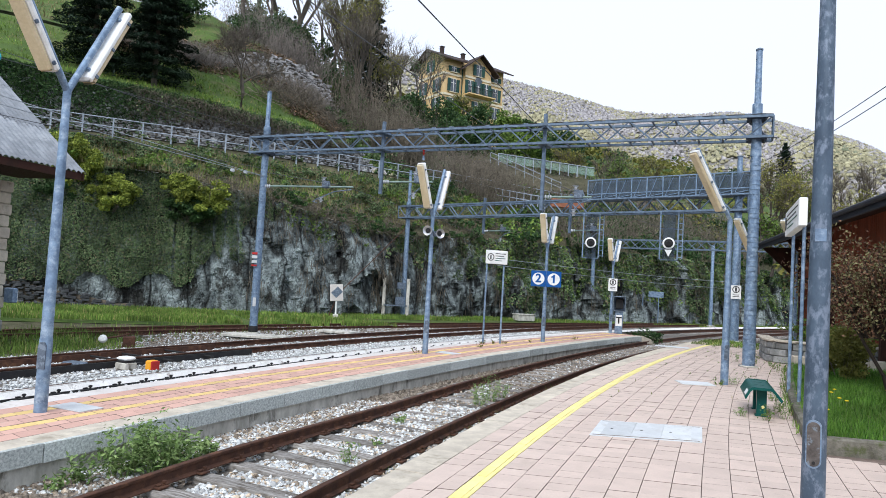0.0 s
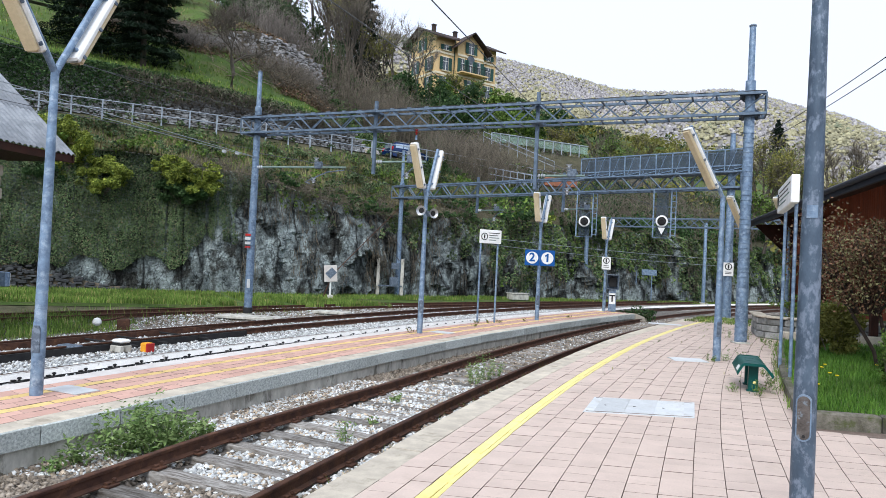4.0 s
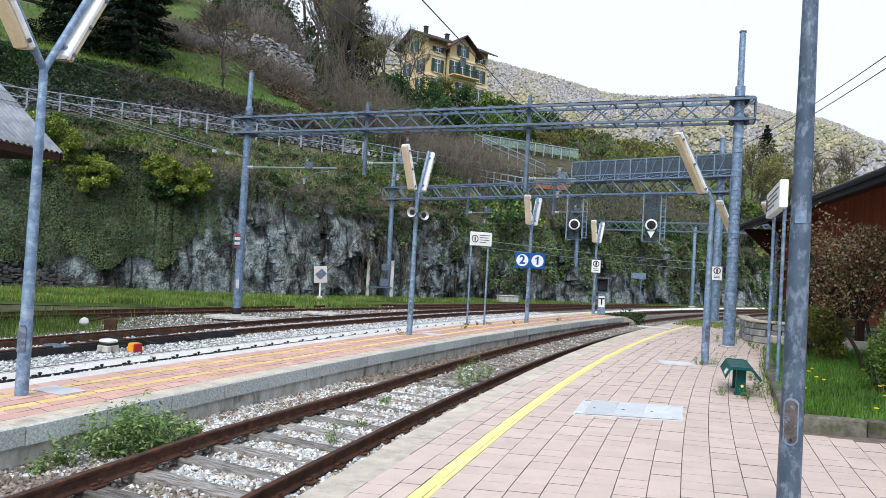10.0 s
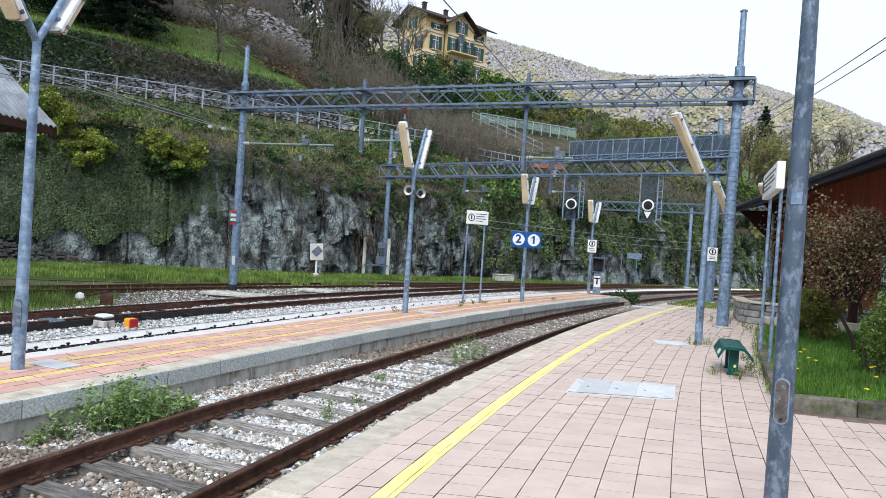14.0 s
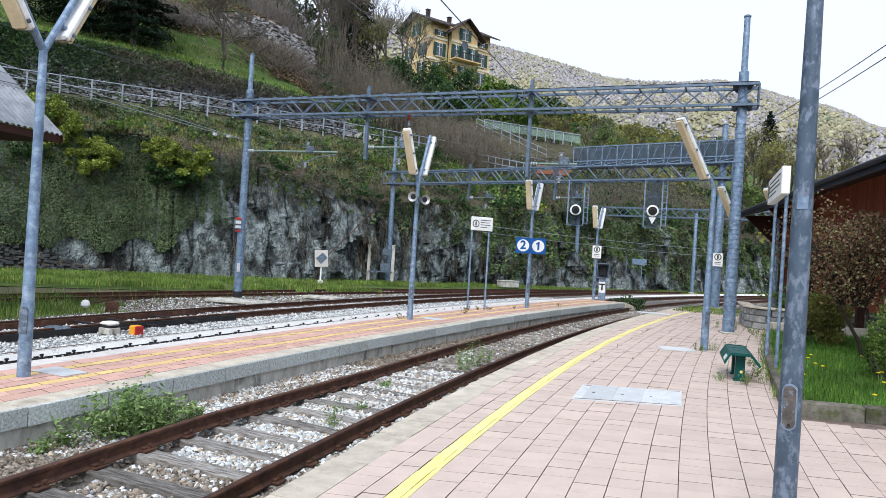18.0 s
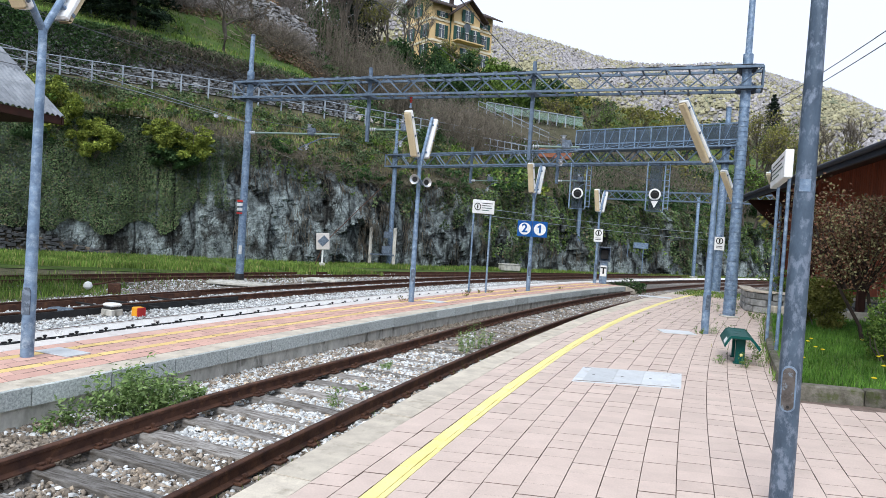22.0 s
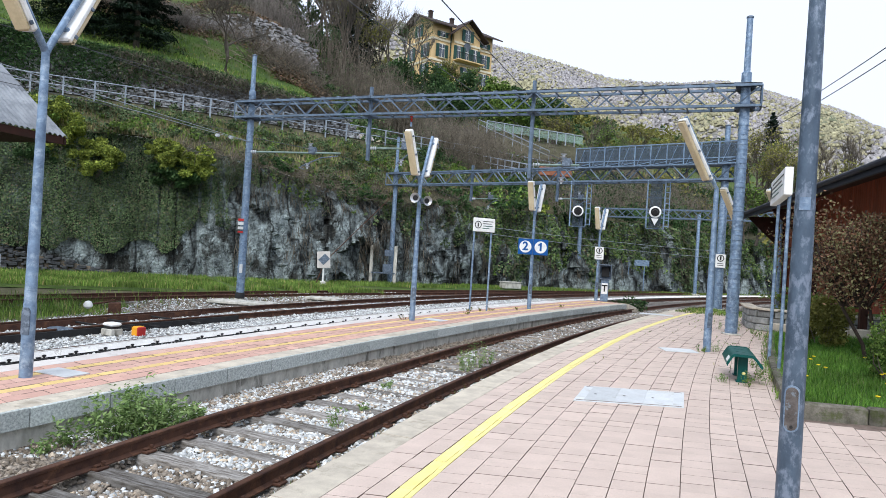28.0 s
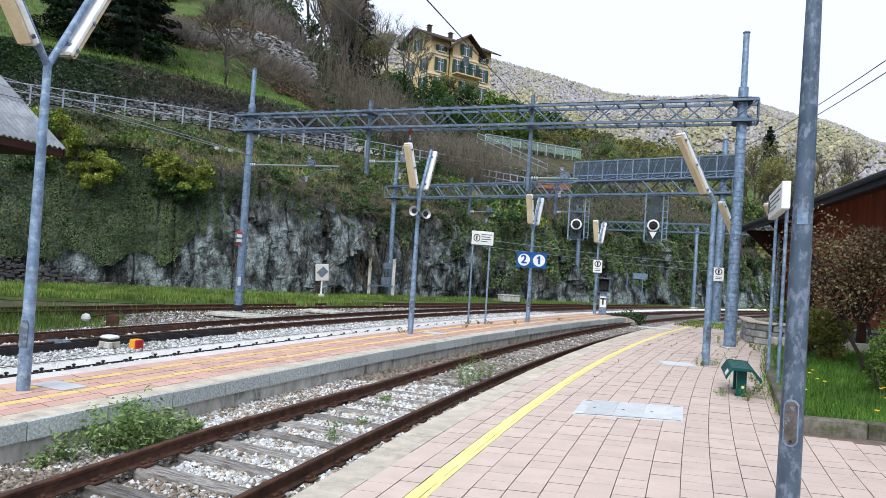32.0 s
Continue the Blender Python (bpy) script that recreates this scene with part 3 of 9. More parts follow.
ROCK_F = np.array([(0, 1, 2), (0, 2, 3), (0, 3, 4), (0, 4, 5), (0, 5, 1), (1, 6, 2), (2, 6, 7), (2, 7, 3), (3, 7, 8), (3, 8, 4), (4, 8, 9), (4, 9, 5), (5, 9, 10), (5, 10, 1), (1, 10, 6)])


def strands_mesh(name, starts, ends, width, material, sag=0.0, rng=RNG):
    """Thin three-sided stalks or twigs from starts to ends, tapering."""
    n = len(starts)
    d = ends - starts
    a = np.cross(d, rng.normal(size=(n, 3)))
    a /= np.linalg.norm(a, axis=1)[:, None] + 1e-9
    b = np.cross(d, a)
    b /= np.linalg.norm(b, axis=1)[:, None] + 1e-9
    w = (width * rng.uniform(0.6, 1.4, n))[:, None]
    mid = (starts + ends) / 2 - np.array([0, 0, sag]) + rng.normal(size=(n, 3)) * (np.linalg.norm(d, axis=1) * 0.06)[:, None]
    ring0 = [starts + a * w, starts - a * w * 0.5 + b * w * 0.87, starts - a * w * 0.5 - b * w * 0.87]
    ring1 = [mid + a * w * 0.7, mid - a * w * 0.35 + b * w * 0.6, mid - a * w * 0.35 - b * w * 0.6]
    v = np.stack(ring0 + ring1 + [ends], 1).reshape(-1, 3)
    k = np.arange(n)[:, None] * 7
    tri = [(0, 1, 4), (0, 4, 3), (1, 2, 5), (1, 5, 4), (2, 0, 3), (2, 3, 5), (3, 4, 6), (4, 5, 6), (5, 3, 6)]
    return array_mesh(name, v, np.concatenate([k + list(t) for t in tri], 1).reshape(-1, 3), material)


def stones_mesh(name, places, size, material, squash=0.75, rng=RNG, smooth=False, chips=False):
    """Broken stones, each jittered and turned its own way."""
    n = len(places)
    shape, facets = (CHIP_V, CHIP_F) if chips else (ROCK_V, ROCK_F)
    v = np.repeat(shape[None], n, 0) * rng.uniform(0.6, 1.35, (n, len(shape), 1)) * rng.uniform(0.5, 1.4, (n, 1, 3))
    a = rng.uniform(0, 2 * np.pi, n)
    c, s = np.cos(a)[:, None], np.sin(a)[:, None]
    v = np.stack([v[..., 0] * c - v[..., 1] * s, v[..., 0] * s + v[..., 1] * c, v[..., 2]], 2)
    b = rng.uniform(-0.9, 0.9, n)
    c, s = np.cos(b)[:, None], np.sin(b)[:, None]
    v = np.stack([v[..., 0], v[..., 1] * c - v[..., 2] * s, v[..., 1] * s + v[..., 2] * c], 2)
    v *= (size * rng.uniform(0.5, 1.5, n))[:, None, None] * np.array([1, 1, squash])
    v += places[:, None, :]
    f = (np.arange(n)[:, None, None] * len(shape) + facets[None]).reshape(-1, 3)
    return array_mesh(name, v.reshape(-1, 3), f, material, smooth)

# ---- plan: two centres of curvature, radii of edges and tracks ----
C1 = (109.06, -34.92)      # platform one and track one
CI = (105.28, -39.42)      # island platform and tracks two to four
R_KERB, R_YELLOW, R_TRACK1 = 117.21, 116.40, 118.71
R_ISLAND, R_ISLAND_BACK, R_TRACK2, R_TRACK3 = 118.93, 121.15, 122.50, 126.30
GAUGE = 1.47


def r_track4(deg):
    return R_TRACK3 + max(0.0, 0.335 * (48.5 - deg))


def build_ground():
    g = Geo()
    n, reach = 24, 1500.0
    steps = [-reach, -400, -120, -60, -30, -10, 10, 30, 60, 120, 400, reach]
    for y in steps:
        for x in steps:
            g.v.append((x, y, -0.64))
    k = len(steps)
    g.f = [(j * k + i, j * k + i + 1, (j + 1) * k + i + 1, (j + 1) * k + i) for j in range(k - 1) for i in range(k - 1)]
    solid("ground", g, EARTH, "bare brown earth under the railway yard", kind="structure")
    bed = Geo()
    bed.ring(C1, [(117.1, -0.63), (117.1, -0.455), (117.7, -0.45), (120.2, -0.45), (121.3, -0.455), (121.3, -0.63)], 6, 62, 90)
    solid("ballast_bed_1", bed, BED, "grey ballast bed between two platforms", kind="structure")
    bed = Geo()
    bed.ring(CI, [(120.9, -0.63), (120.9, -0.44), (125, -0.46), (128.3, -0.48), (129.5, -0.56), (129.5, -0.63)], 14, 62, 90)
    solid("ballast_bed_2", bed, BED, "grey ballast bed under the through tracks", kind="structure")


build_ground()

RAIL_PROFILE = [(-0.065, 0), (0.065, 0), (0.065, 0.012), (0.014, 0.03), (0.009, 0.105), (0.034, 0.118), (0.036, 0.145), (0.028, 0.152), (-0.028, 0.152), (-0.036, 0.145), (-0.034, 0.118), (-0.009, 0.105), (-0.014, 0.03), (-0.065, 0.012)]


def rail_geo(centre, radius, z_top, t0, t1, n, radius_of=None, lift=None):
    g = Geo()
    if radius_of is None:
        return g.ring(centre, [(radius + dx, z_top - 0.152 + dz) for dx, dz in RAIL_PROFILE], t0, t1, n)
    k, vs, fs = len(RAIL_PROFILE), [], []
    for i in range(n + 1):
        deg = t0 + (t1 - t0) * i / n
        vs += [tuple(polar(centre, radius_of(deg) + radius + dx, deg, z_top - 0.152 + dz + (lift(deg) if lift else 0.0))) for dx, dz in RAIL_PROFILE]
    for i in range(n):
        fs += [(i * k + j, i * k + (j + 1) % k, (i + 1) * k + (j + 1) % k, (i + 1) * k + j) for j in range(k)]
    return g.add(vs, fs)


def sleeper_mesh(length=2.5):
    g = Geo().box(0, 0, -0.07, length, 0.21, 0.14, bevel=0.012)
    # splits along the grain
    g.box(0.3, 0.04, 0.001, length * 0.5, 0.006, 0.004)
    return fix_normals(g.mesh("sleeper"))


def fastener_mesh():
    g = Geo()
    for side in (-1, 1):
        g.box(side * 0.10, 0, 0.012, 0.09, 0.14, 0.024, bevel=0.004)
        g.cyl((side * 0.10, 0.035, 0.02), (side * 0.10, 0.035, 0.075), 0.014, n=6)
        g.cyl((side * 0.10, 0.035, 0.05), (side * 0.10, 0.035, 0.07), 0.024, n=6)
        g.box(side * 0.075, -0.02, 0.035, 0.05, 0.05, 0.02, bevel=0.004)
    return fix_normals(g.mesh("fastener"))


SLEEPER_ME, FASTENER_ME = sleeper_mesh(), fastener_mesh()
SLEEPER_ME.materials.append(SLEEPER)
FASTENER_ME.materials.append(RUST)
CHAIR_ME = fastener_mesh()
CHAIR_ME.transform(Matrix.Diagonal((1.15, 1.6, 1.25, 1)))
CHAIR_ME.materials.append(BLACK)


def build_track(name, label, centre, radius, z_top, t0, t1, near, radius_of=None, web=RUST, cant=None):
    """A track: two rails, its sleepers, and chair plates where near (degrees) says."""
    root = thing(name, label, "railway track", kind="structure")
    n = int((t1 - t0) * 2.2)
    for side in (-1, 1):
        rail = rail_geo(centre, radius + side * GAUGE / 2 if radius_of is None else side * GAUGE / 2, z_top, t0, t1, n, radius_of)
        if cant and side == 1:
            rail = rail_geo(centre, GAUGE / 2, z_top, t0, t1, n * 2, lambda a: radius + 2.0 * cant(a), cant)
        ob = part("rail", rail, web if side == 1 else RUST, root, "white-washed rail beside the platform" if (web is not RUST and side == 1) else "rusty brown steel rail")
        if web is not RUST and side == 1:
            top = Geo().ring(centre, [(radius + GAUGE / 2 - 0.03, z_top + 0.002), (radius + GAUGE / 2 + 0.03, z_top + 0.002)], t0, t1, n, closed=False)
            part("rail_head", top, RAIL_WORN, root, "dull worn running surface of the rail")
            rr = radius + GAUGE / 2
            # added white band, sloped to catch more sky light than the upright web
            side_band = Geo().ring(centre, [(rr - 0.082, z_top - 0.118), (rr - 0.04, z_top - 0.022), (rr - 0.03, z_top - 0.022), (rr - 0.05, z_top - 0.118)], t0, t1, n)
            part("painted_side", side_band, RAIL_WHITE, root, "whitewashed side of the rail")
            # black strip paints the shadow among the chairs and ballast below the rail
            foot = Geo().ring(centre, [(rr - 0.095, z_top - 0.16), (rr - 0.088, z_top - 0.12), (rr - 0.02, z_top - 0.12), (rr - 0.02, z_top - 0.16)], t0, t1, n)
            part("rail_foot", foot, BLACK, root, "black strip along the rail foot for the shadow under it")
    deg, count = t0, 0
    rng = random.Random(len(name) * 7)
    while deg < t1:
        r = radius if radius_of is None else radius_of(deg)
        p = polar(centre, r, deg, z_top - 0.155)
        m = Matrix.Translation(p + Vector((0, 0, rng.uniform(-0.012, 0.004)))) @ Matrix.Rotation(-radians(deg) + rng.uniform(-0.02, 0.02), 4, "Z")
        if cant:
            m = Matrix.Translation((0, 0, cant(deg) / 2)) @ m @ Matrix.Rotation(cant(deg) / GAUGE, 4, "Y")
        part("sleeper", SLEEPER_ME, None, root, m=m)
        if near[0] < deg < near[1]:
            for side in (-1, 1):
                up = cant(deg) if cant and side == 1 else 0.0
                q = polar(centre, r + side * GAUGE / 2 + 2.0 * up, deg, z_top - 0.152 + up)
                part("fastener", FASTENER_ME if web is RUST else CHAIR_ME, None, root, m=Matrix.Translation(q) @ Matrix.Rotation(-radians(deg), 4, "Z"))
        deg += math.degrees(0.62 / r)
        count += 1
    return root


build_track("track_1", "rusty curved track with weathered wooden sleepers between two platforms", C1, R_TRACK1, -0.25, 14, 54, (19, 33), cant=lambda a: 0.055 * min(1.0, max(0.0, (12.0 - polar(C1, 119.5, a).y) / 4.0)))
build_track("track_2", "curved track in white ballast behind the island platform", CI, R_TRACK2, -0.27, 20, 56, (24, 36), web=RAIL_WHITE)
build_track("track_3", "rusty brown through track in white ballast", CI, R_TRACK3, -0.29, 20, 56, (26, 34))
build_track("track_4", "rusty siding track running off into grass", CI, 0, -0.42, 18, 48, (24, 32), radius_of=r_track4)


def scatter_ring(centre, r0, r1, y0, y1, density, rng, z, keep=None):
    """Random places over a ring's stretch between two y."""
    a0, a1 = bearing(centre, (r0 + r1) / 2, y0), bearing(centre, (r0 + r1) / 2, y1)
    n = int((r1 - r0) * radians(a1 - a0) * (r0 + r1) / 2 * density)
    r, a = rng.uniform(r0, r1, n), rng.uniform(a0, a1, n)
    if keep is not None:
        ok = keep(r, a)
        r, a = r[ok], a[ok]
    t = np.radians(a)
    return np.stack([centre[0] - r * np.cos(t), centre[1] + r * np.sin(t), np.full(len(r), z) + rng.uniform(-0.012, 0.02, len(r))], 1)


def clear_of(radius, first, rng, cover=0.05):
    """Keeps stones off the sleepers and rails of a track, but for a few."""
    pitch = math.degrees(0.62 / radius)

    def keep(r, a):
        phase = ((a - first) / pitch + 0.5) % 1 - 0.5
        on_sleeper = (np.abs(phase) < 0.24) & (np.abs(r - radius) < 1.25)
        on_rail = np.abs(np.abs(r - radius) - GAUGE / 2) < 0.085
        return ~(on_rail | (on_sleeper & (rng.uniform(size=len(r)) > cover)))

    return keep


def build_ballast():
    rng = np.random.default_rng(3)
    keep1 = clear_of(R_TRACK1, 14, rng, 0.46)
    near = scatter_ring(C1, 117.3, 120.9, 4.5, 13.5, 1500, rng, -0.432, keep1)
    far = scatter_ring(C1, 117.3, 120.6, 13.5, 34, 420, rng, -0.44, keep1)
    # rusty stones gather at the near end, by the foot of the island and among the far sleepers
    for places, size, chips in ((near, 0.0245, False), (far, 0.037, True)):
        d = np.hypot(places[:, 0] - C1[0], places[:, 1] - C1[1])
        brown = (rng.uniform(size=len(places)) < np.where(places[:, 1] < 6.9, 0.72, np.where(places[:, 1] > 13, 0.72, 0.14)) + np.where((d > 119.8) & (places[:, 1] > 9.5), 0.3, 0) + np.where((d > 119.5) & (places[:, 1] < 7.6), 0.45, 0))
        tan = ~brown & (rng.uniform(size=len(places)) < 0.2)
        tagged(new("ballast_stones", stones_mesh("ballast_stones", places[~brown & ~tan], size, BALLAST, chips=chips)), "loose white broken ballast stones between sleepers", "ballast", kind="stuff")
        tagged(new("ballast_stones", stones_mesh("ballast_stones", places[tan], size, BALLAST_TAN, chips=chips)), "tan ballast stones among the white ones", "ballast", kind="stuff")
        tagged(new("ballast_stones", stones_mesh("ballast_stones", places[brown], size, BALLAST_BROWN, chips=chips)), "rust-stained brown ballast stones along the track", "ballast", kind="stuff")
    keep2, keep3 = clear_of(R_TRACK2, 20, rng, 0.5), clear_of(R_TRACK3, 20, rng, 0.4)
    p2 = scatter_ring(CI, 121.3, 124.6, 10.5, 36, 330, rng, -0.44, keep2)
    p3 = scatter_ring(CI, 124.6, 128.2, 12, 38, 240, rng, -0.46, keep3)
    tagged(new("ballast_stones", stones_mesh("ballast_stones", np.concatenate([p2, p3]), 0.036, BALLAST, chips=True)), "clean white ballast along the through tracks", "ballast", kind="stuff")
    p4 = scatter_ring(CI, 128.0, 132.4, 17.5, 36, 170, rng, -0.56)
    p4 = p4[p4[:, 0] > -10.0]
    tagged(new("ballast_stones", stones_mesh("ballast_stones", p4[::3], 0.042, BALLAST, chips=True)), "pale stones among the brown along the siding", "ballast", kind="stuff")
    tagged(new("ballast_stones", stones_mesh("ballast_stones", np.concatenate([p4[1::3], p4[2::3]]), 0.04, BALLAST_BROWN, chips=True)), "scattered brown stones along the siding", "ballast", kind="stuff")


build_ballast()


# ---- platforms ----
def tile_geo(r0, r1, half, thick, bevel=0.0024, skew=0.0):
    """One paving piece about its centre of curvature, from radius r1 to r0, half an angle (degrees) to each side."""
    g, vs = Geo(), []
    for z, e in ((-thick, 0), (-bevel, 0), (0, bevel)):
        da = half - math.degrees(e * 0.35 / r0)
        vs += [tuple(polar((0, 0), r, a + math.degrees(skew * (r1 - r) / r0), z)) for r, a in ((r0 + e, -da), (r1 - e, -da), (r1 - e, da), (r0 + e, da))]
    fs = [(8, 9, 10, 11)] + [(k * 4 + i, k * 4 + (i + 1) % 4, k * 4 + 4 + (i + 1) % 4, k * 4 + 4 + i) for k in range(2) for i in range(4)]
    return g.add(vs, fs)


TILE_SIDES = [0] + [1] * 8


def lay_row(root, centre, r0, r1, length, t0, t1, near, material, rest, name="tile", z=0.0, gap=0.006, side_gap=0.0065, shift=0.0, thick=0.04, settle=0.003, skew=0.0, dirty=False):
    """A row of pieces along a curve: single objects inside near (degrees), the rest gathered in rest[material]."""
    pitch = math.degrees(length / ((r0 + r1) / 2))
    half = pitch / 2 - math.degrees(gap / 2 / r0)
    g = tile_geo(r0 + side_gap / 2, r1 - side_gap / 2, half, thick, skew=skew)
    me = None
    deg = t0 + shift * pitch
    rng = random.Random(int(r0 * 100))
    while deg < t1:
        m = Matrix.Translation((centre[0], centre[1], z + rng.uniform(-settle, settle))) @ Matrix.Rotation(-radians(deg), 4, "Z")
        if near[0] < deg < near[1]:
            if me is None:
                me = fix_normals(g.mesh(name, 0))
                me.materials.append(material)
                if dirty:
                    me.materials.append(JOINT)
                    me.polygons.foreach_set("material_index", TILE_SIDES)
            part(name, me, None, root, m=m)
        else:
            rest.setdefault(material.name, (Geo(), material))[0].add(g.v, g.f, m)
        deg += pitch


def build_platform_one():
    t_end = bearing(C1, R_KERB, 29.5)
    root = thing("platform_1", "curved station platform paved with pale pink tiles and a yellow safety line", "platform", kind="structure")
    base = Geo().ring(C1, [(R_KERB - 0.02, -0.63), (R_KERB - 0.02, -0.035), (102, -0.035), (102, -0.63)], 4, t_end, 70)
    part("base", base, JOINT, root, "dirty mortar bed in the paving joints")
    rest = {}
    paving = dict(skew=0.2, dirty=True, gap=0.003, side_gap=0.004)
    near = (bearing(C1, 116, 6.0), bearing(C1, 116, 11.5))
    kerb_near = (bearing(C1, 117, 0), t_end)
    lay_row(root, C1, R_YELLOW + 0.462, R_KERB, 1.0, 8, t_end, kerb_near, KERB_TOP, rest, name="kerb_stone", thick=0.25, gap=0.006, settle=0.004)
    lay_row(root, C1, R_YELLOW + 0.212, R_YELLOW + 0.462, 0.252, 8, t_end, near, TILE_PINK, rest, shift=0.3, **paving)
    lay_row(root, C1, R_YELLOW + 0.02, R_YELLOW + 0.212, 0.252, 8, t_end, near, TILE_PINK, rest, shift=0.75, **paving)
    lay_row(root, C1, R_YELLOW - 0.15, R_YELLOW - 0.097, 0.4, 8, t_end, near, YELLOW, rest, name="line_stone", z=0.002, gap=0.003, side_gap=0.005, shift=0.4)
    lay_row(root, C1, R_YELLOW - 0.097, R_YELLOW + 0.018, 0.4, 8, t_end, near, YELLOW, rest, z=0.002, gap=0.004, side_gap=0.005)
    r, k = R_YELLOW - 0.15, 0
    corner = bearing(C1, 112.8, 8.75)
    stagger = random.Random(17)
    while r > 103.5:
        width = 0.258 if k == 0 else 0.2855
        stop = t_end if r > 113.1 else corner
        lay_row(root, C1, r - width, r, 0.252, 8, stop, near if r > 113.4 else (0, 0), TILE_PINK, rest, shift=stagger.random(), **paving)
        r -= width
        k += 1
    for g, material in rest.values():
        me = g.mesh("paving", 0)
        if material is TILE_PINK:
            me.materials.append(material)
            me.materials.append(JOINT)
            me.polygons.foreach_set("material_index", TILE_SIDES * (len(g.f) // 9))
        ob = part("paving", me, material, root, "pink paving tiles further along")
        ob["kind"] = "stuff"
    # steel-framed cable hatch let into the paving, and a smaller one further on
    hatch = thing("cable_hatch", "pale grey three-panel service hatch set in the paving", "hatch", m=Matrix.Translation((2.07, 9.17, 0)))
    along, across = Vector((1.49, -0.07, 0)), Vector((0.41, 1.08, 0))

    def plate(u0, u1, v0, v1, z, t):
        low = [along * u + across * v + Vector((0, 0, z)) for u, v in ((u0, v0), (u1, v0), (u1, v1), (u0, v1))]
        return Geo().add(low + [p + Vector((0, 0, t)) for p in low], [(3, 2, 1, 0), (4, 5, 6, 7), (0, 1, 5, 4), (1, 2, 6, 5), (2, 3, 7, 6), (3, 0, 4, 7)])

    part("frame", plate(0, 1, 0, 1, 0.0, 0.008), HATCH, hatch)
    for u0, u1 in ((0.09, 0.36), (0.365, 0.63), (0.635, 0.9)):
        cover = part("cover", plate(u0, u1, 0.06, 0.94, 0.008, 0.006), HATCH, hatch)
        q = along * (u0 + 0.07) + across * 0.45
        # no opening is cut: a black disc paints the dark of the hole
        part("lifting_hole", Geo().cyl((q.x, q.y, 0.012), (q.x, q.y, 0.0165), 0.02, n=10), BLACK, cover)
    for v in (0.05, 0.95):
        part("joint", plate(0.02, 0.98, v - 0.012, v + 0.012, 0.008, 0.002), JOINT, hatch, "dirty joint")
    hatch = thing("cable_hatch", "small pale grey service hatch flush with the platform paving", "hatch")
    part("cover", Geo().box(0, 0, 0.008, 0.74, 0.58, 0.014, bevel=0.004), HATCH, hatch, m=Matrix.Translation((5.72, 15.15, 0)) @ Matrix.Rotation(radians(-2), 4, "Z"))
    hatch = thing("cable_hatch", "small pale grey service hatch near the gantry mast", "hatch")
    part("cover", Geo().box(0, 0, 0.008, 1.2, 0.55, 0.014, bevel=0.004), HATCH, hatch, m=Matrix.Translation((8.6, 25.2, 0)) @ Matrix.Rotation(radians(-20), 4, "Z"))


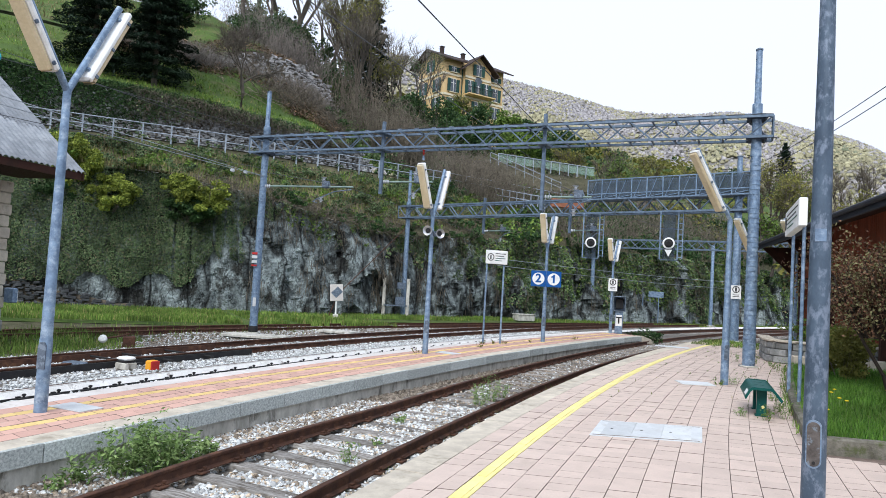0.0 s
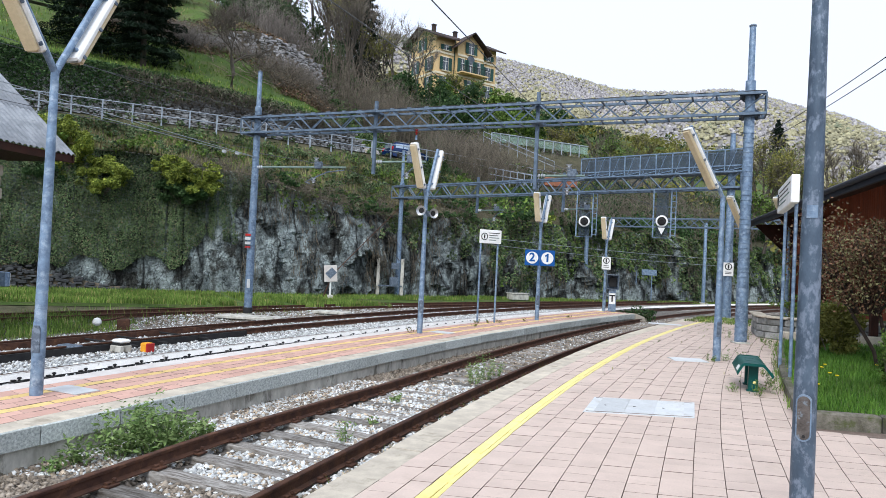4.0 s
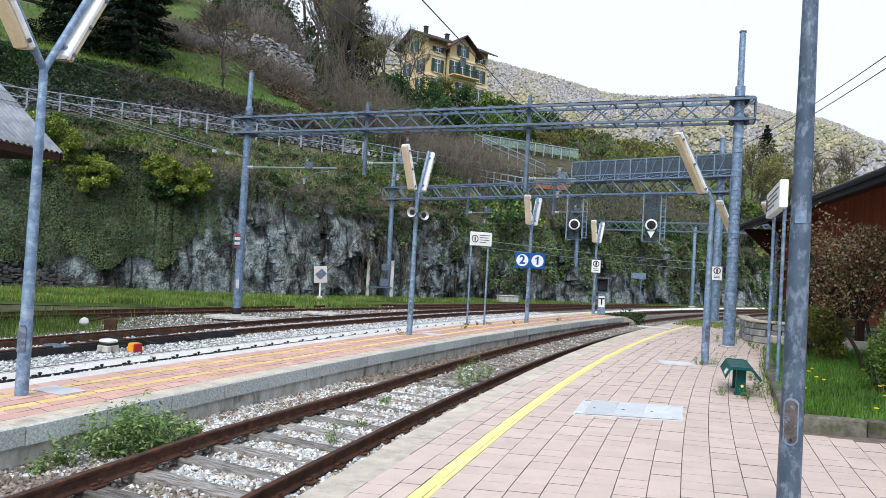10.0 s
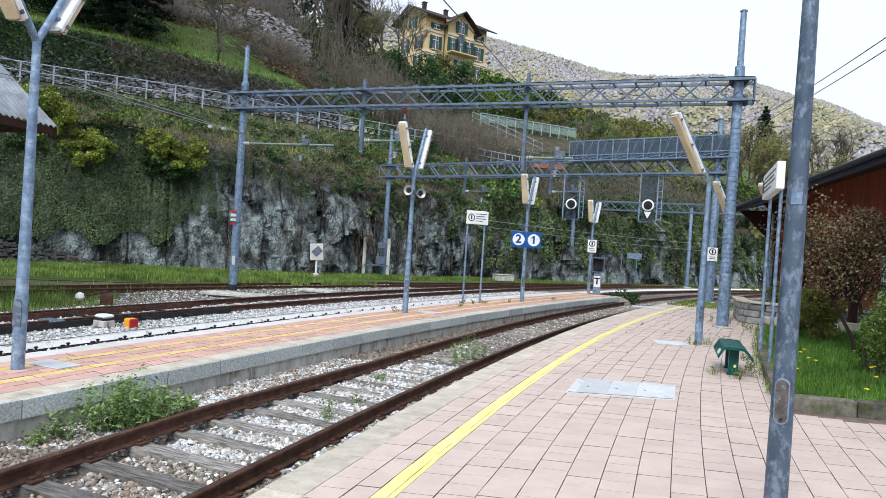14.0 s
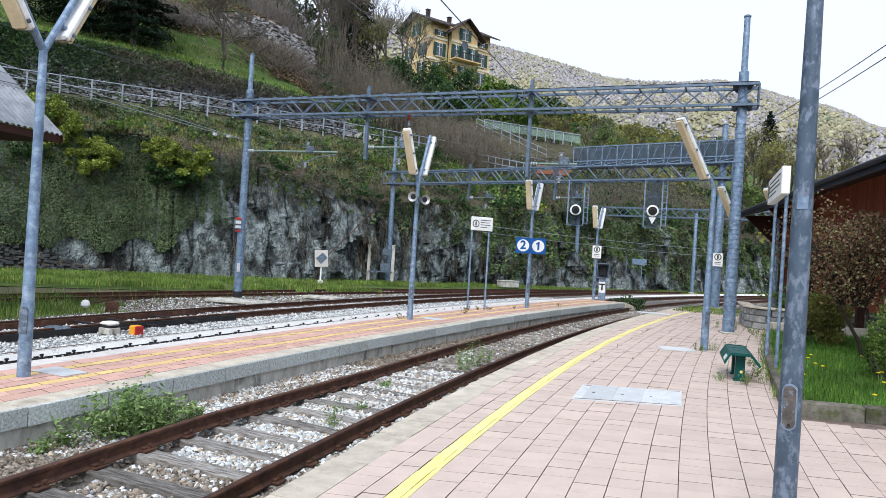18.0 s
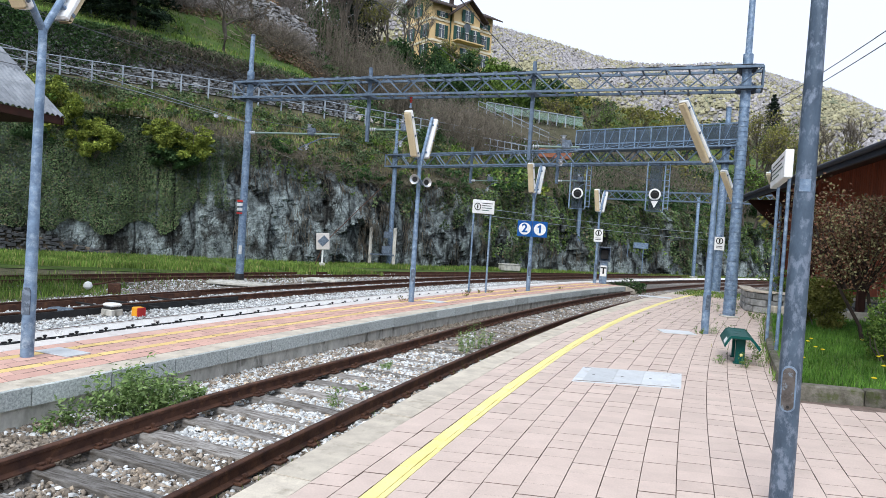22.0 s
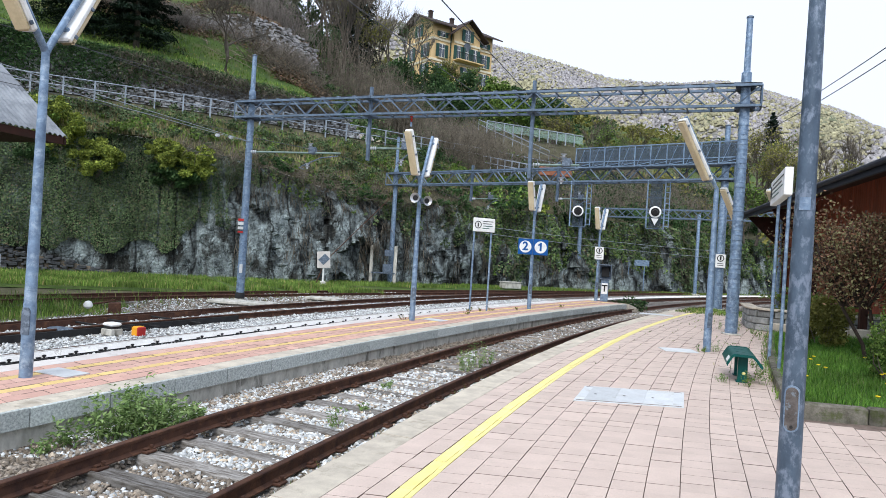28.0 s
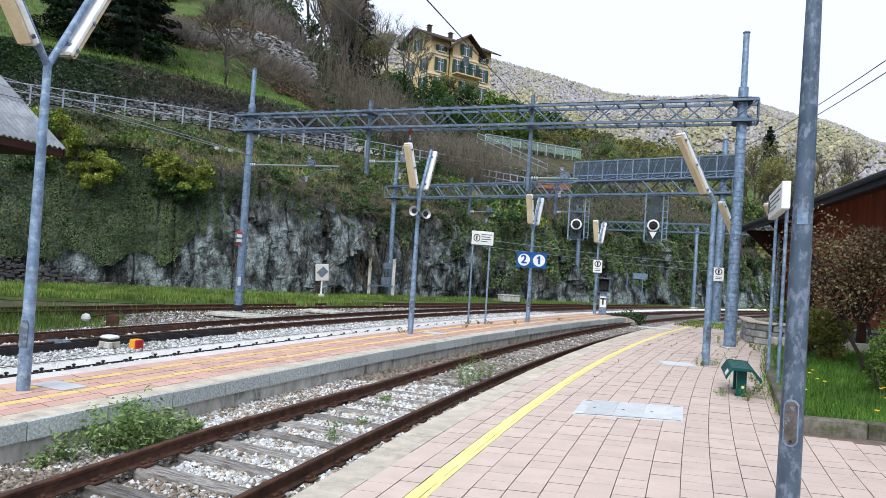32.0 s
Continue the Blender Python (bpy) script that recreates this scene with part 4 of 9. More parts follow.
def build_island():
    t0, t_end = 14, bearing(CI, 119, 30.6)
    root = thing("platform_2", "low island platform with salmon and yellow paving and granite kerb", "platform", kind="structure")
    base = Geo().ring(CI, [(R_ISLAND + 0.03, -0.62), (R_ISLAND + 0.03, -0.035), (R_ISLAND_BACK - 0.01, -0.035), (R_ISLAND_BACK - 0.01, -0.62)], t0, t_end, 60)
    part("base", base, CONCRETE, root, "stained concrete wall under the kerb")
    rest = {}
    near = (bearing(CI, 120, 7.5), bearing(CI, 120, 15.5))
    # granite kerb blocks hang a hand's width over the concrete
    lay_row(root, CI, R_ISLAND - 0.04, R_ISLAND + 0.02, 1.02, t0, t_end, (t0, t_end), GRANITE, rest, name="kerb_face", thick=0.2, gap=0.016, side_gap=0, settle=0.006)
    lay_row(root, CI, R_ISLAND + 0.02, R_ISLAND + 0.36, 1.02, t0, t_end, (t0, t_end), KERB_TOP, rest, name="kerb_stone", thick=0.2, gap=0.005, side_gap=0.002)
    r = R_ISLAND + 0.36
    for width, material in ((0.24, TILE_RED), (0.18, TILE_RED), (0.17, TILE_YELLOW), (0.22, TILE_RED), (0.22, TILE_RED), (0.17, TILE_YELLOW), (0.30, TILE_RED)):
        lay_row(root, CI, r, r + width, 0.27, t0, t_end, near, material, rest, shift=0.0, gap=0.0052, side_gap=0.006, skew=-0.25, dirty=True)
        r += width
    lay_row(root, CI, r, R_ISLAND_BACK, 0.9, t0, t_end, (t0, t_end), TILE_WHITE, rest, name="edge_stone", thick=0.2)
    for g, material in rest.values():
        me = g.mesh("paving", 0)
        if material in (TILE_RED, TILE_YELLOW):
            me.materials.append(material)
            me.materials.append(JOINT)
            me.polygons.foreach_set("material_index", TILE_SIDES * (len(g.f) // 9))
        ob = part("paving", me, material, root, "paving tiles further along the island")
        ob["kind"] = "stuff"
    end = Geo()
    pts = [polar(CI, R_ISLAND, t_end, 0), polar(CI, R_ISLAND_BACK, t_end, 0), polar(CI, R_ISLAND_BACK - 0.3, t_end + 1.0, -0.42), polar(CI, R_ISLAND - 0.1, t_end + 1.0, -0.42)]
    end.add([tuple(p) for p in pts] + [(p.x, p.y, -0.62) for p in pts], [(0, 1, 2, 3), (7, 6, 5, 4), (0, 4, 5, 1), (1, 5, 6, 2), (2, 6, 7, 3), (3, 7, 4, 0)])
    part("end_ramp", end, KERB_TOP, root, "sloping concrete end of the platform")
    hatch = thing("cable_hatch", "small blue-grey service hatch in the island paving", "hatch")
    part("cover", Geo().box(0, 0, 0.008, 0.60, 0.36, 0.014, bevel=0.004), HATCH, hatch, m=Matrix.Translation((-4.74, 9.03, 0)) @ Matrix.Rotation(radians(-24), 4, "Z"))
    hatch = thing("cable_hatch", "small pale service hatch at a lamp post on the island", "hatch")
    part("cover", Geo().box(0, 0, 0.008, 0.6, 0.4, 0.014, bevel=0.004), HATCH, hatch, m=Matrix.Translation((0.25, 18.5, 0)) @ Matrix.Rotation(radians(-32), 4, "Z"))


build_platform_one()
build_island()


# ---- hillside: layers laid off from the line of the road's fence ----
FENCE_CTRL = [(-95, 8), (-70, 20), (-45, 30), (-33, 35), (-24.2, 39.3), (-18.2, 42.2), (-14.1, 44.3), (-8.7, 48.4), (-3.9, 51.7), (4, 57.5), (12, 64), (24, 74), (45, 90), (80, 112), (130, 140), (170, 160)]


def smooth_line(ctrl, step=1.0):
    pts = [Vector((*p, 0)) for p in ctrl]
    out = []
    for i in range(1, len(pts) - 2):
        a, b, c, d = pts[i - 1:i + 3]
        n = max(2, int((c - b).length / step))
        for k in range(n):
            t = k / n
            out.append(0.5 * ((2 * b) + (c - a) * t + (2 * a - 5 * b + 4 * c - d) * t * t + (3 * b - a - 3 * c + d) * t ** 3))
    out.append(pts[-2])
    return out


FENCE = smooth_line(FENCE_CTRL)
NORMAL = []
for i, p in enumerate(FENCE):
    d = (FENCE[min(i + 1, len(FENCE) - 1)] - FENCE[max(i - 1, 0)]).normalized()
    NORMAL.append(Vector((-d.y, d.x, 0)))
FENCE_XY = np.array([(p.x, p.y) for p in FENCE])
NORMAL_XY = np.array([(p.x, p.y) for p in NORMAL])


def blend(x, table):
    """Linear between the pairs of a small table."""
    return float(np.interp(x, [a for a, _ in table], [b for _, b in table]))


def foot_offset(x):
    return blend(x, [(-40, 5.5), (-18, 6.0), (-8, 7.6), (-3, 7.7), (4, 9.6), (12, 12.6), (24, 15), (60, 18)])


def cliff_top(x):
    """Height of the top of the ivied wall and bare rock, by the fence's x."""
    return blend(x, [(-40, 7.4), (-18, 7.1), (-14, 6.4), (-11, 5.4), (-7, 4.8), (0, 5.2), (8, 5.0), (20, 4.6), (60, 4.6)])


def upper_wall_top(x):
    return blend(x, [(-60, 15.2), (-40, 15.0), (-27, 14.6), (-24, 14.35), (-18, 14.1), (-13, 13.75), (-9, 13.5), (-6, 12.9), (-3, 11.5), (2, 10.3), (20, 10.0)])


LEFT_HILL = [(6.4, 0.0), (11, 2.0), (17, 7.0), (17.6, 9.2), (24, 12.2), (32, 16.4), (60, 20.0), (160, 40.0)]
SMOOTH_HILL = [(6.4, 0.0), (11, 2.0), (17.6, 6.8), (24, 10.3), (32, 15.5), (60, 20.0), (160, 40.0)]
RIGHT_HILL = [(6.4, 0.0), (17, 4.0), (17.6, 4.3), (24, 6.2), (32, 9.0), (62, 23.5), (80, 25.0), (160, 30.0)]
FAR_HILL = [(6.4, 0.0), (17, 2.5), (17.6, 2.6), (24, 3.8), (32, 5.5), (60, 23.0), (80, 25.0), (160, 30.0)]


def slope_z(i, off):
    """Height of the hill at fence sample i and an offset uphill."""
    x = FENCE_XY[i][0]
    if off < 0:
        f = foot_offset(x) - 1.3
        return 9.4 + (9.4 - cliff_top(x)) * max(off, -f) / f if off > -f else cliff_top(x)
    if off < 5.8:
        return 9.8
    a, b, c = blend(off, LEFT_HILL), blend(off, RIGHT_HILL), blend(off, FAR_HILL)
    plain = min(1, max(0, (-8.5 - x) / 4))
    a = a * (1 - plain) + blend(off, SMOOTH_HILL) * plain
    w1 = min(1, max(0, (x + 3) / 8))
    w2 = min(1, max(0, (x - 10) / 14))
    return upper_wall_top(x) + (a * (1 - w1) + b * w1) * (1 - w2) + c * w2


def hill_point(i, off, dz=0.0):
    p = FENCE[i] + NORMAL[i] * off
    return Vector((p.x, p.y, slope_z(i, off) + dz))


def hill_at(x, y):
    """Height of the hill at a place."""
    i = int(np.argmin(((FENCE_XY - (x, y)) ** 2).sum(1)))
    return slope_z(i, float(((np.array((x, y)) - FENCE_XY[i]) * NORMAL_XY[i]).sum()))


def layer(name, offsets, material, label, rough=0.0, first=0, last=None, zs=None, seed=0.0):
    """A sheet of the hill between the given offsets."""
    g, ids = Geo(), range(first, last or len(FENCE))
    k = len(offsets)
    for i in ids:
        for j, off in enumerate(offsets):
            o = off(FENCE_XY[i][0]) if callable(off) else off
            p = hill_point(i, o)
            if zs:
                p.z = zs[j](FENCE_XY[i][0]) if callable(zs[j]) else zs[j]
            if rough and 0 < j < k - 1:
                p.z += rough * noise.noise(Vector((p.x * 0.35, p.y * 0.35, seed))) + rough * 0.4 * noise.noise(Vector((p.x * 1.1, p.y * 1.1, seed)))
            g.v.append(tuple(p))
    n = len(ids)
    g.f = [(a * k + j, a * k + j + 1, (a + 1) * k + j + 1, (a + 1) * k + j) for a in range(n - 1) for j in range(k - 1)]
    return solid(name, g, material, label, kind="structure", angle=60)


def fence_index(x):
    return int(np.argmin(np.abs(FENCE_XY[:, 0] - x)))


CLIFF = {}


def slab_depth(p, amount):
    """Depth of a broken slab of rock: each cell stands forward and leans in its own way."""
    c = noise.voronoi(p)[1][0]
    lean = noise.noise_vector(c * 3.3)
    return amount * (noise.noise(c * 5.1) + 0.9 * lean.dot(p - c))


def build_cliff():
    """The rock and the ivied wall as one rugged sheet, in fine cells."""
    line = smooth_line(FENCE_CTRL, 0.25)
    nrm = []
    for i in range(len(line)):
        d = (line[min(i + 1, len(line) - 1)] - line[max(i - 1, 0)]).normalized()
        nrm.append(Vector((-d.y, d.x, 0)))
    g, rows, cols = Geo(), 42, 0
    for i, p in enumerate(line):
        if p.x < -50 or p.x > 62:
            continue
        cols += 1
        f, top = foot_offset(p.x), cliff_top(p.x)
        bare = min(1, max(0, (p.x + 17) / 5))
        for j in range(rows + 1):
            t = j / rows
            z = -0.62 + t * (top + 0.62)
            back = 1.3 * t ** 1.5
            q = p - nrm[i] * (f - back)
            crack = abs(noise.noise(Vector((q.x * 0.42, q.y * 0.42, z * 0.10)))) * 1.1 + 0.35
            crack += slab_depth(Vector((q.x * 0.34 + z * 0.05, q.y * 0.34, z * 0.15)), 1.1) + slab_depth(Vector((q.x * 0.95, q.y * 0.95 + z * 0.2, z * 0.36)), 0.55)
            crack += 0.10 * noise.noise(Vector((q.x * 5.3, q.y * 5.3, z * 4.0)))
            q = q - nrm[i] * ((0.9 - crack) * (0.06 + 0.94 * bare)) * min(1, 4 * (1 - t) + 0.1)
            g.v.append((q.x, q.y, z))
    k = rows + 1
    g.f = [(a * k + j, a * k + j + 1, (a + 1) * k + j + 1, (a + 1) * k + j) for a in range(cols - 1) for j in range(rows)]
    CLIFF["grid"] = np.array(g.v).reshape(cols, k, 3)
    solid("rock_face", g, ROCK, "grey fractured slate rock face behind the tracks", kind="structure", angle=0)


build_cliff()
layer("verge_ground", [lambda x: -foot_offset(x) - (8.5 if x < -12 else 3.2), lambda x: -foot_offset(x) - 1.5, lambda x: -foot_offset(x) + 1.0], TURF, "grassy verge at the foot of the rock", 0.06, zs=[-0.61, -0.46, -0.30])
layer("bank_ground", [lambda x: -foot_offset(x) + 1.2, -5.0, -3.4, -1.8, -0.6, 0.4], EARTH, "overgrown earth bank below the road", 0.22)
layer("road", [0.3, 5.75], ASPHALT, "narrow asphalt road along the hillside")
layer("terrace_ground", [6.3, 8, 10, 12, 14.5, 17.0], TURF, "sloping green meadow above the retaining wall", 0.25, seed=3.0)
layer("upper_terrace_ground", [17.6, 20, 22, 24, 27, 32, 40, 50, 62, 80, 110, 160], TURF, "upper meadow and wooded hill top", 0.5, seed=5.0)


def stone_facing(name, label, first, last, offset, z0, z1, size, seed, lean=0.35, stone=STONE_WALL):
    """A dry-stone retaining wall: a dark backing with rough stones standing out of it."""
    root = thing(name, label, "retaining wall", kind="structure")
    back = Geo()
    for i in range(first, last + 1):
        x = FENCE_XY[i][0]
        o = offset(x) if callable(offset) else offset
        a, b = FENCE[i] + NORMAL[i] * o, FENCE[i] + NORMAL[i] * (o + lean)
        c = FENCE[i] + NORMAL[i] * (o + lean + 0.5)
        back.v += [(a.x, a.y, z0(x)), (b.x, b.y, z1(x)), (c.x, c.y, z1(x) + 0.02)]
    back.f = [q for k in range(last - first) for q in ((k * 3, k * 3 + 1, k * 3 + 4, k * 3 + 3), (k * 3 + 1, k * 3 + 2, k * 3 + 5, k * 3 + 4))]
    part("backing", back, STONE_JOINT, root, angle=60)
    rng = random.Random(seed)
    g = Geo()
    run = 0.0
    length = sum((FENCE[i + 1] - FENCE[i]).length for i in range(first, last))
    course = 0
    while course * size < 6:
        s = rng.uniform(0, size)
        while s < length:
            w = size * rng.uniform(0.6, 3.2)
            acc, i = 0.0, first
            while i < last - 1 and acc + (FENCE[i + 1] - FENCE[i]).length < s:
                acc += (FENCE[i + 1] - FENCE[i]).length
                i += 1
            x = FENCE_XY[i][0]
            z = z0(x) + (course + 0.5) * size
            if z < z1(x) - size * 0.3:
                d = (FENCE[i + 1] - FENCE[i]).normalized()
                t = (z - z0(x)) / max(0.5, z1(x) - z0(x))
                p = FENCE[i] + d * (s - acc) + NORMAL[i] * ((offset(x) if callable(offset) else offset) + lean * t - 0.02)
                m = Matrix.Translation((p.x, p.y, z + size * rng.uniform(-0.35, 0.35))) @ Matrix.Rotation(math.atan2(d.y, d.x) + rng.uniform(-0.12, 0.12), 4, "Z") @ Matrix.Rotation(rng.uniform(-0.3, 0.3), 4, "Y")
                g.box(0, 0, 0, w * rng.uniform(0.8, 0.97), 0.2 + rng.uniform(0, 0.24), size * rng.uniform(0.6, 1.15), m, bevel=size * 0.16)
            s += w
        course += 1
    stones = part("stonework", g.mesh("stonework", 0), stone, root, "rough grey stones of many sizes")
    stones["kind"] = "stuff"
    return root


stone_facing("retaining_wall_1", "rough grey dry-stone retaining wall above the road", fence_index(-40), fence_index(-3), 5.9, lambda x: 9.8, upper_wall_top, 0.155, 4)
stone_facing("retaining_wall_2", "mossy grey stone terrace wall in the meadow", fence_index(-11), fence_index(-2), 16.9, lambda x: upper_wall_top(x) + 6.6, lambda x: upper_wall_top(x) + 7.2 + 2.0 * min(1, max(0, (x + 12) / 4)), 0.2, 5, stone=OLD_STONE)

stone_facing("retaining_wall_3", "dark weathered stone footing under the ivied wall", fence_index(-42), fence_index(-19.5), lambda x: -foot_offset(x) - 0.2, lambda x: -0.55, lambda x: -0.3 + (1.5 + 0.2 * math.sin(x * 0.9)) * min(1.0, max(0.05, (-19.5 - x) / 6)), 0.16, 6, lean=0.2, stone=FOOT_STONE)


# ---- overhead line gantries ----
def bar(g, a, b, w):
    """A square bar from a to b."""
    return g.cyl(a, b, w * 0.7, n=4)


def truss(root, a, b, z0, z1, panels, width=0.5, chord=0.08, lace=0.047):
    """A lattice beam between two points in plan: four chords, zigzag lacing on both faces, ties between them."""
    a, b = Vector((a[0], a[1], 0)), Vector((b[0], b[1], 0))
    d = (b - a).normalized()
    side = Vector((-d.y, d.x, 0)) * width / 2
    for s in (-1, 1):
        for z in (z0, z1):
            g = Geo()
            p, q = a + side * s, b + side * s
            bar(g, (p.x, p.y, z), (q.x, q.y, z), chord)
            part("chord", g, BEAM_STEEL, root)
        for k in range(panels):
            p, q = a.lerp(b, k / panels) + side * s, a.lerp(b, (k + 1) / panels) + side * s
            up = (k + (s > 0)) % 2
            g = Geo()
            bar(g, (p.x, p.y, z0 if up else z1), (q.x, q.y, z1 if up else z0), lace)
            part("lacing", g, BEAM_STEEL, root)
    tie = Geo().box(0, 0, 0, 0.05, width, 0.04).mesh("cross_tie")
    tie.materials.append(GALV_DARK)
    for k in range(panels + 1):
        p = a.lerp(b, k / panels)
        for z in (z0, z1):
            part("cross_tie", tie, None, root, m=Matrix.Translation((p.x, p.y, z)) @ Matrix.Rotation(math.atan2(d.y, d.x), 4, "Z"))
    for k in (0, panels):
        p = a.lerp(b, k / panels)
        for s in (-1, 1):
            q = p + side * s
            part("end_upright", bar(Geo(), (q.x, q.y, z0), (q.x, q.y, z1), lace), BEAM_STEEL, root)


def mast(root, x, y, z0, z_beam, z_top, r0, r1, spike, wraps=0):
    """A round tapered mast with a thinner spike above the beam, clamps, and raised rings."""
    profile = [(r0, 0)]
    if wraps:
        h = z_beam - 0.5 - z0
        for k in range(wraps):
            t0, t1 = k / wraps, (k + 0.75) / wraps
            ra = r0 + (r1 - r0) * t0
            profile += [(ra, t0 * h + 0.001), (ra, t1 * h), (ra + 0.012, t1 * h + 0.002), (ra + 0.012, (k + 1) / wraps * h - 0.002)]
    profile += [(r1, z_beam - z0), (r1, z_beam + 0.7 - z0), (spike * 1.5, z_beam + 0.72 - z0), (spike * 1.5, z_beam + 1.0 - z0), (spike, z_beam + 1.03 - z0), (spike * 0.92, z_top - z0)]
    part("mast", Geo().lathe(profile, 18), GALV, root, m=Matrix.Translation((x, y, z0)))
    part("cap", Geo().lathe([(spike * 1.1, 0), (spike * 1.1, 0.04), (spike * 0.5, 0.07)], 14), GALV_DARK, root, m=Matrix.Translation((x, y, z_top - 0.01)))
    part("footing", Geo().box(0, 0, 0, r0 * 2.5, r0 * 2.5, 0.06, bevel=0.02), CONCRETE, root, "concrete footing", m=Matrix.Translation((x, y, z0 + 0.02)))


def clamp(root, x, y, z, r, turn):
    g = Geo()
    for s in (-1, 1):
        g.box(s * (r + 0.05), 0, 0, 0.09, 0.62, 0.14, bevel=0.01)
        g.box(0, s * (r + 0.1), 0, 2 * r + 0.28, 0.08, 0.12, bevel=0.01)
    part("clamp", g, CLAMP_STEEL, root, "dark bolted clamp plates", m=Matrix.Translation((x, y, z)) @ Matrix.Rotation(turn, 4, "Z"))


def insulator(g, p, d, n=4, r=0.09, length=0.34):
    """A string of sheds from p along d."""
    d = Vector(d).normalized()
    p = Vector(p)
    for k in range(n):
        a = p + d * (length * k / n)
        g.cyl(a, a + d * (length / n * 0.5), r, r * 0.45, n=12)
        g.cyl(a + d * (length / n * 0.5), a + d * (length / n), r * 0.4, n=8)


def cantilever(root, foot, reach, turn, z, drop=0.0):
    """A tube bracket with a stay, a steady arm and glazed insulators, reaching from its post."""
    m = Matrix.Translation((foot[0], foot[1], z)) @ Matrix.Rotation(turn, 4, "Z")
    g = Geo().cyl((0.1, 0, 0), (reach, 0, drop), 0.035, n=8)
    part("bracket_tube", g, GREEN_PIPE, root, "pale green bracket tube", m=m)
    g = Geo().tube([(reach * 0.98, 0, -0.1), (reach * 0.8, 0, -0.18), (reach * 0.6, 0, -0.5), (reach * 0.57, 0, -0.56), (reach * 0.62, 0, -0.62)], 0.022)
    part("steady_arm", g, GALV_DARK, root, m=m)
    g = Geo().cyl((0.1, 0, 0.55), (reach * 0.85, 0, 0.05), 0.012, n=6)
    part("stay_wire", g, WIRE, root, m=m)
    g = Geo()
    insulator(g, (0.12, 0, 0), (1, 0, 0), 3, 0.07, 0.25)
    part("insulator", g, PORCELAIN, root, "glazed grey insulator", m=m)
    g = Geo()
    insulator(g, (reach * 0.68, 0, 0.36), (0, 0, -1), 3, 0.11, 0.3)
    part("insulator", g, PORCELAIN, root, "glazed grey insulator", m=m)
    g = Geo().box(reach * 0.68 + 0.1, 0, 0.08, 0.28, 0.16, 0.26, bevel=0.02)
    g.cyl((reach * 0.68 + 0.2, 0, 0.22), (reach * 0.68 + 0.28, 0, 0.02), 0.03, n=8)
    part("pulley_bracket", g, GALV_DARK, root, m=m)
    g = Geo()
    insulator(g, (reach * 0.66, 0, -0.4), (0, 0, -1), 2, 0.1, 0.2)
    part("insulator", g, PORCELAIN, root, "glazed grey insulator", m=m)


G1_LEFT, G1_RIGHT = (-7.28, 26.5), (8.82, 19.42)


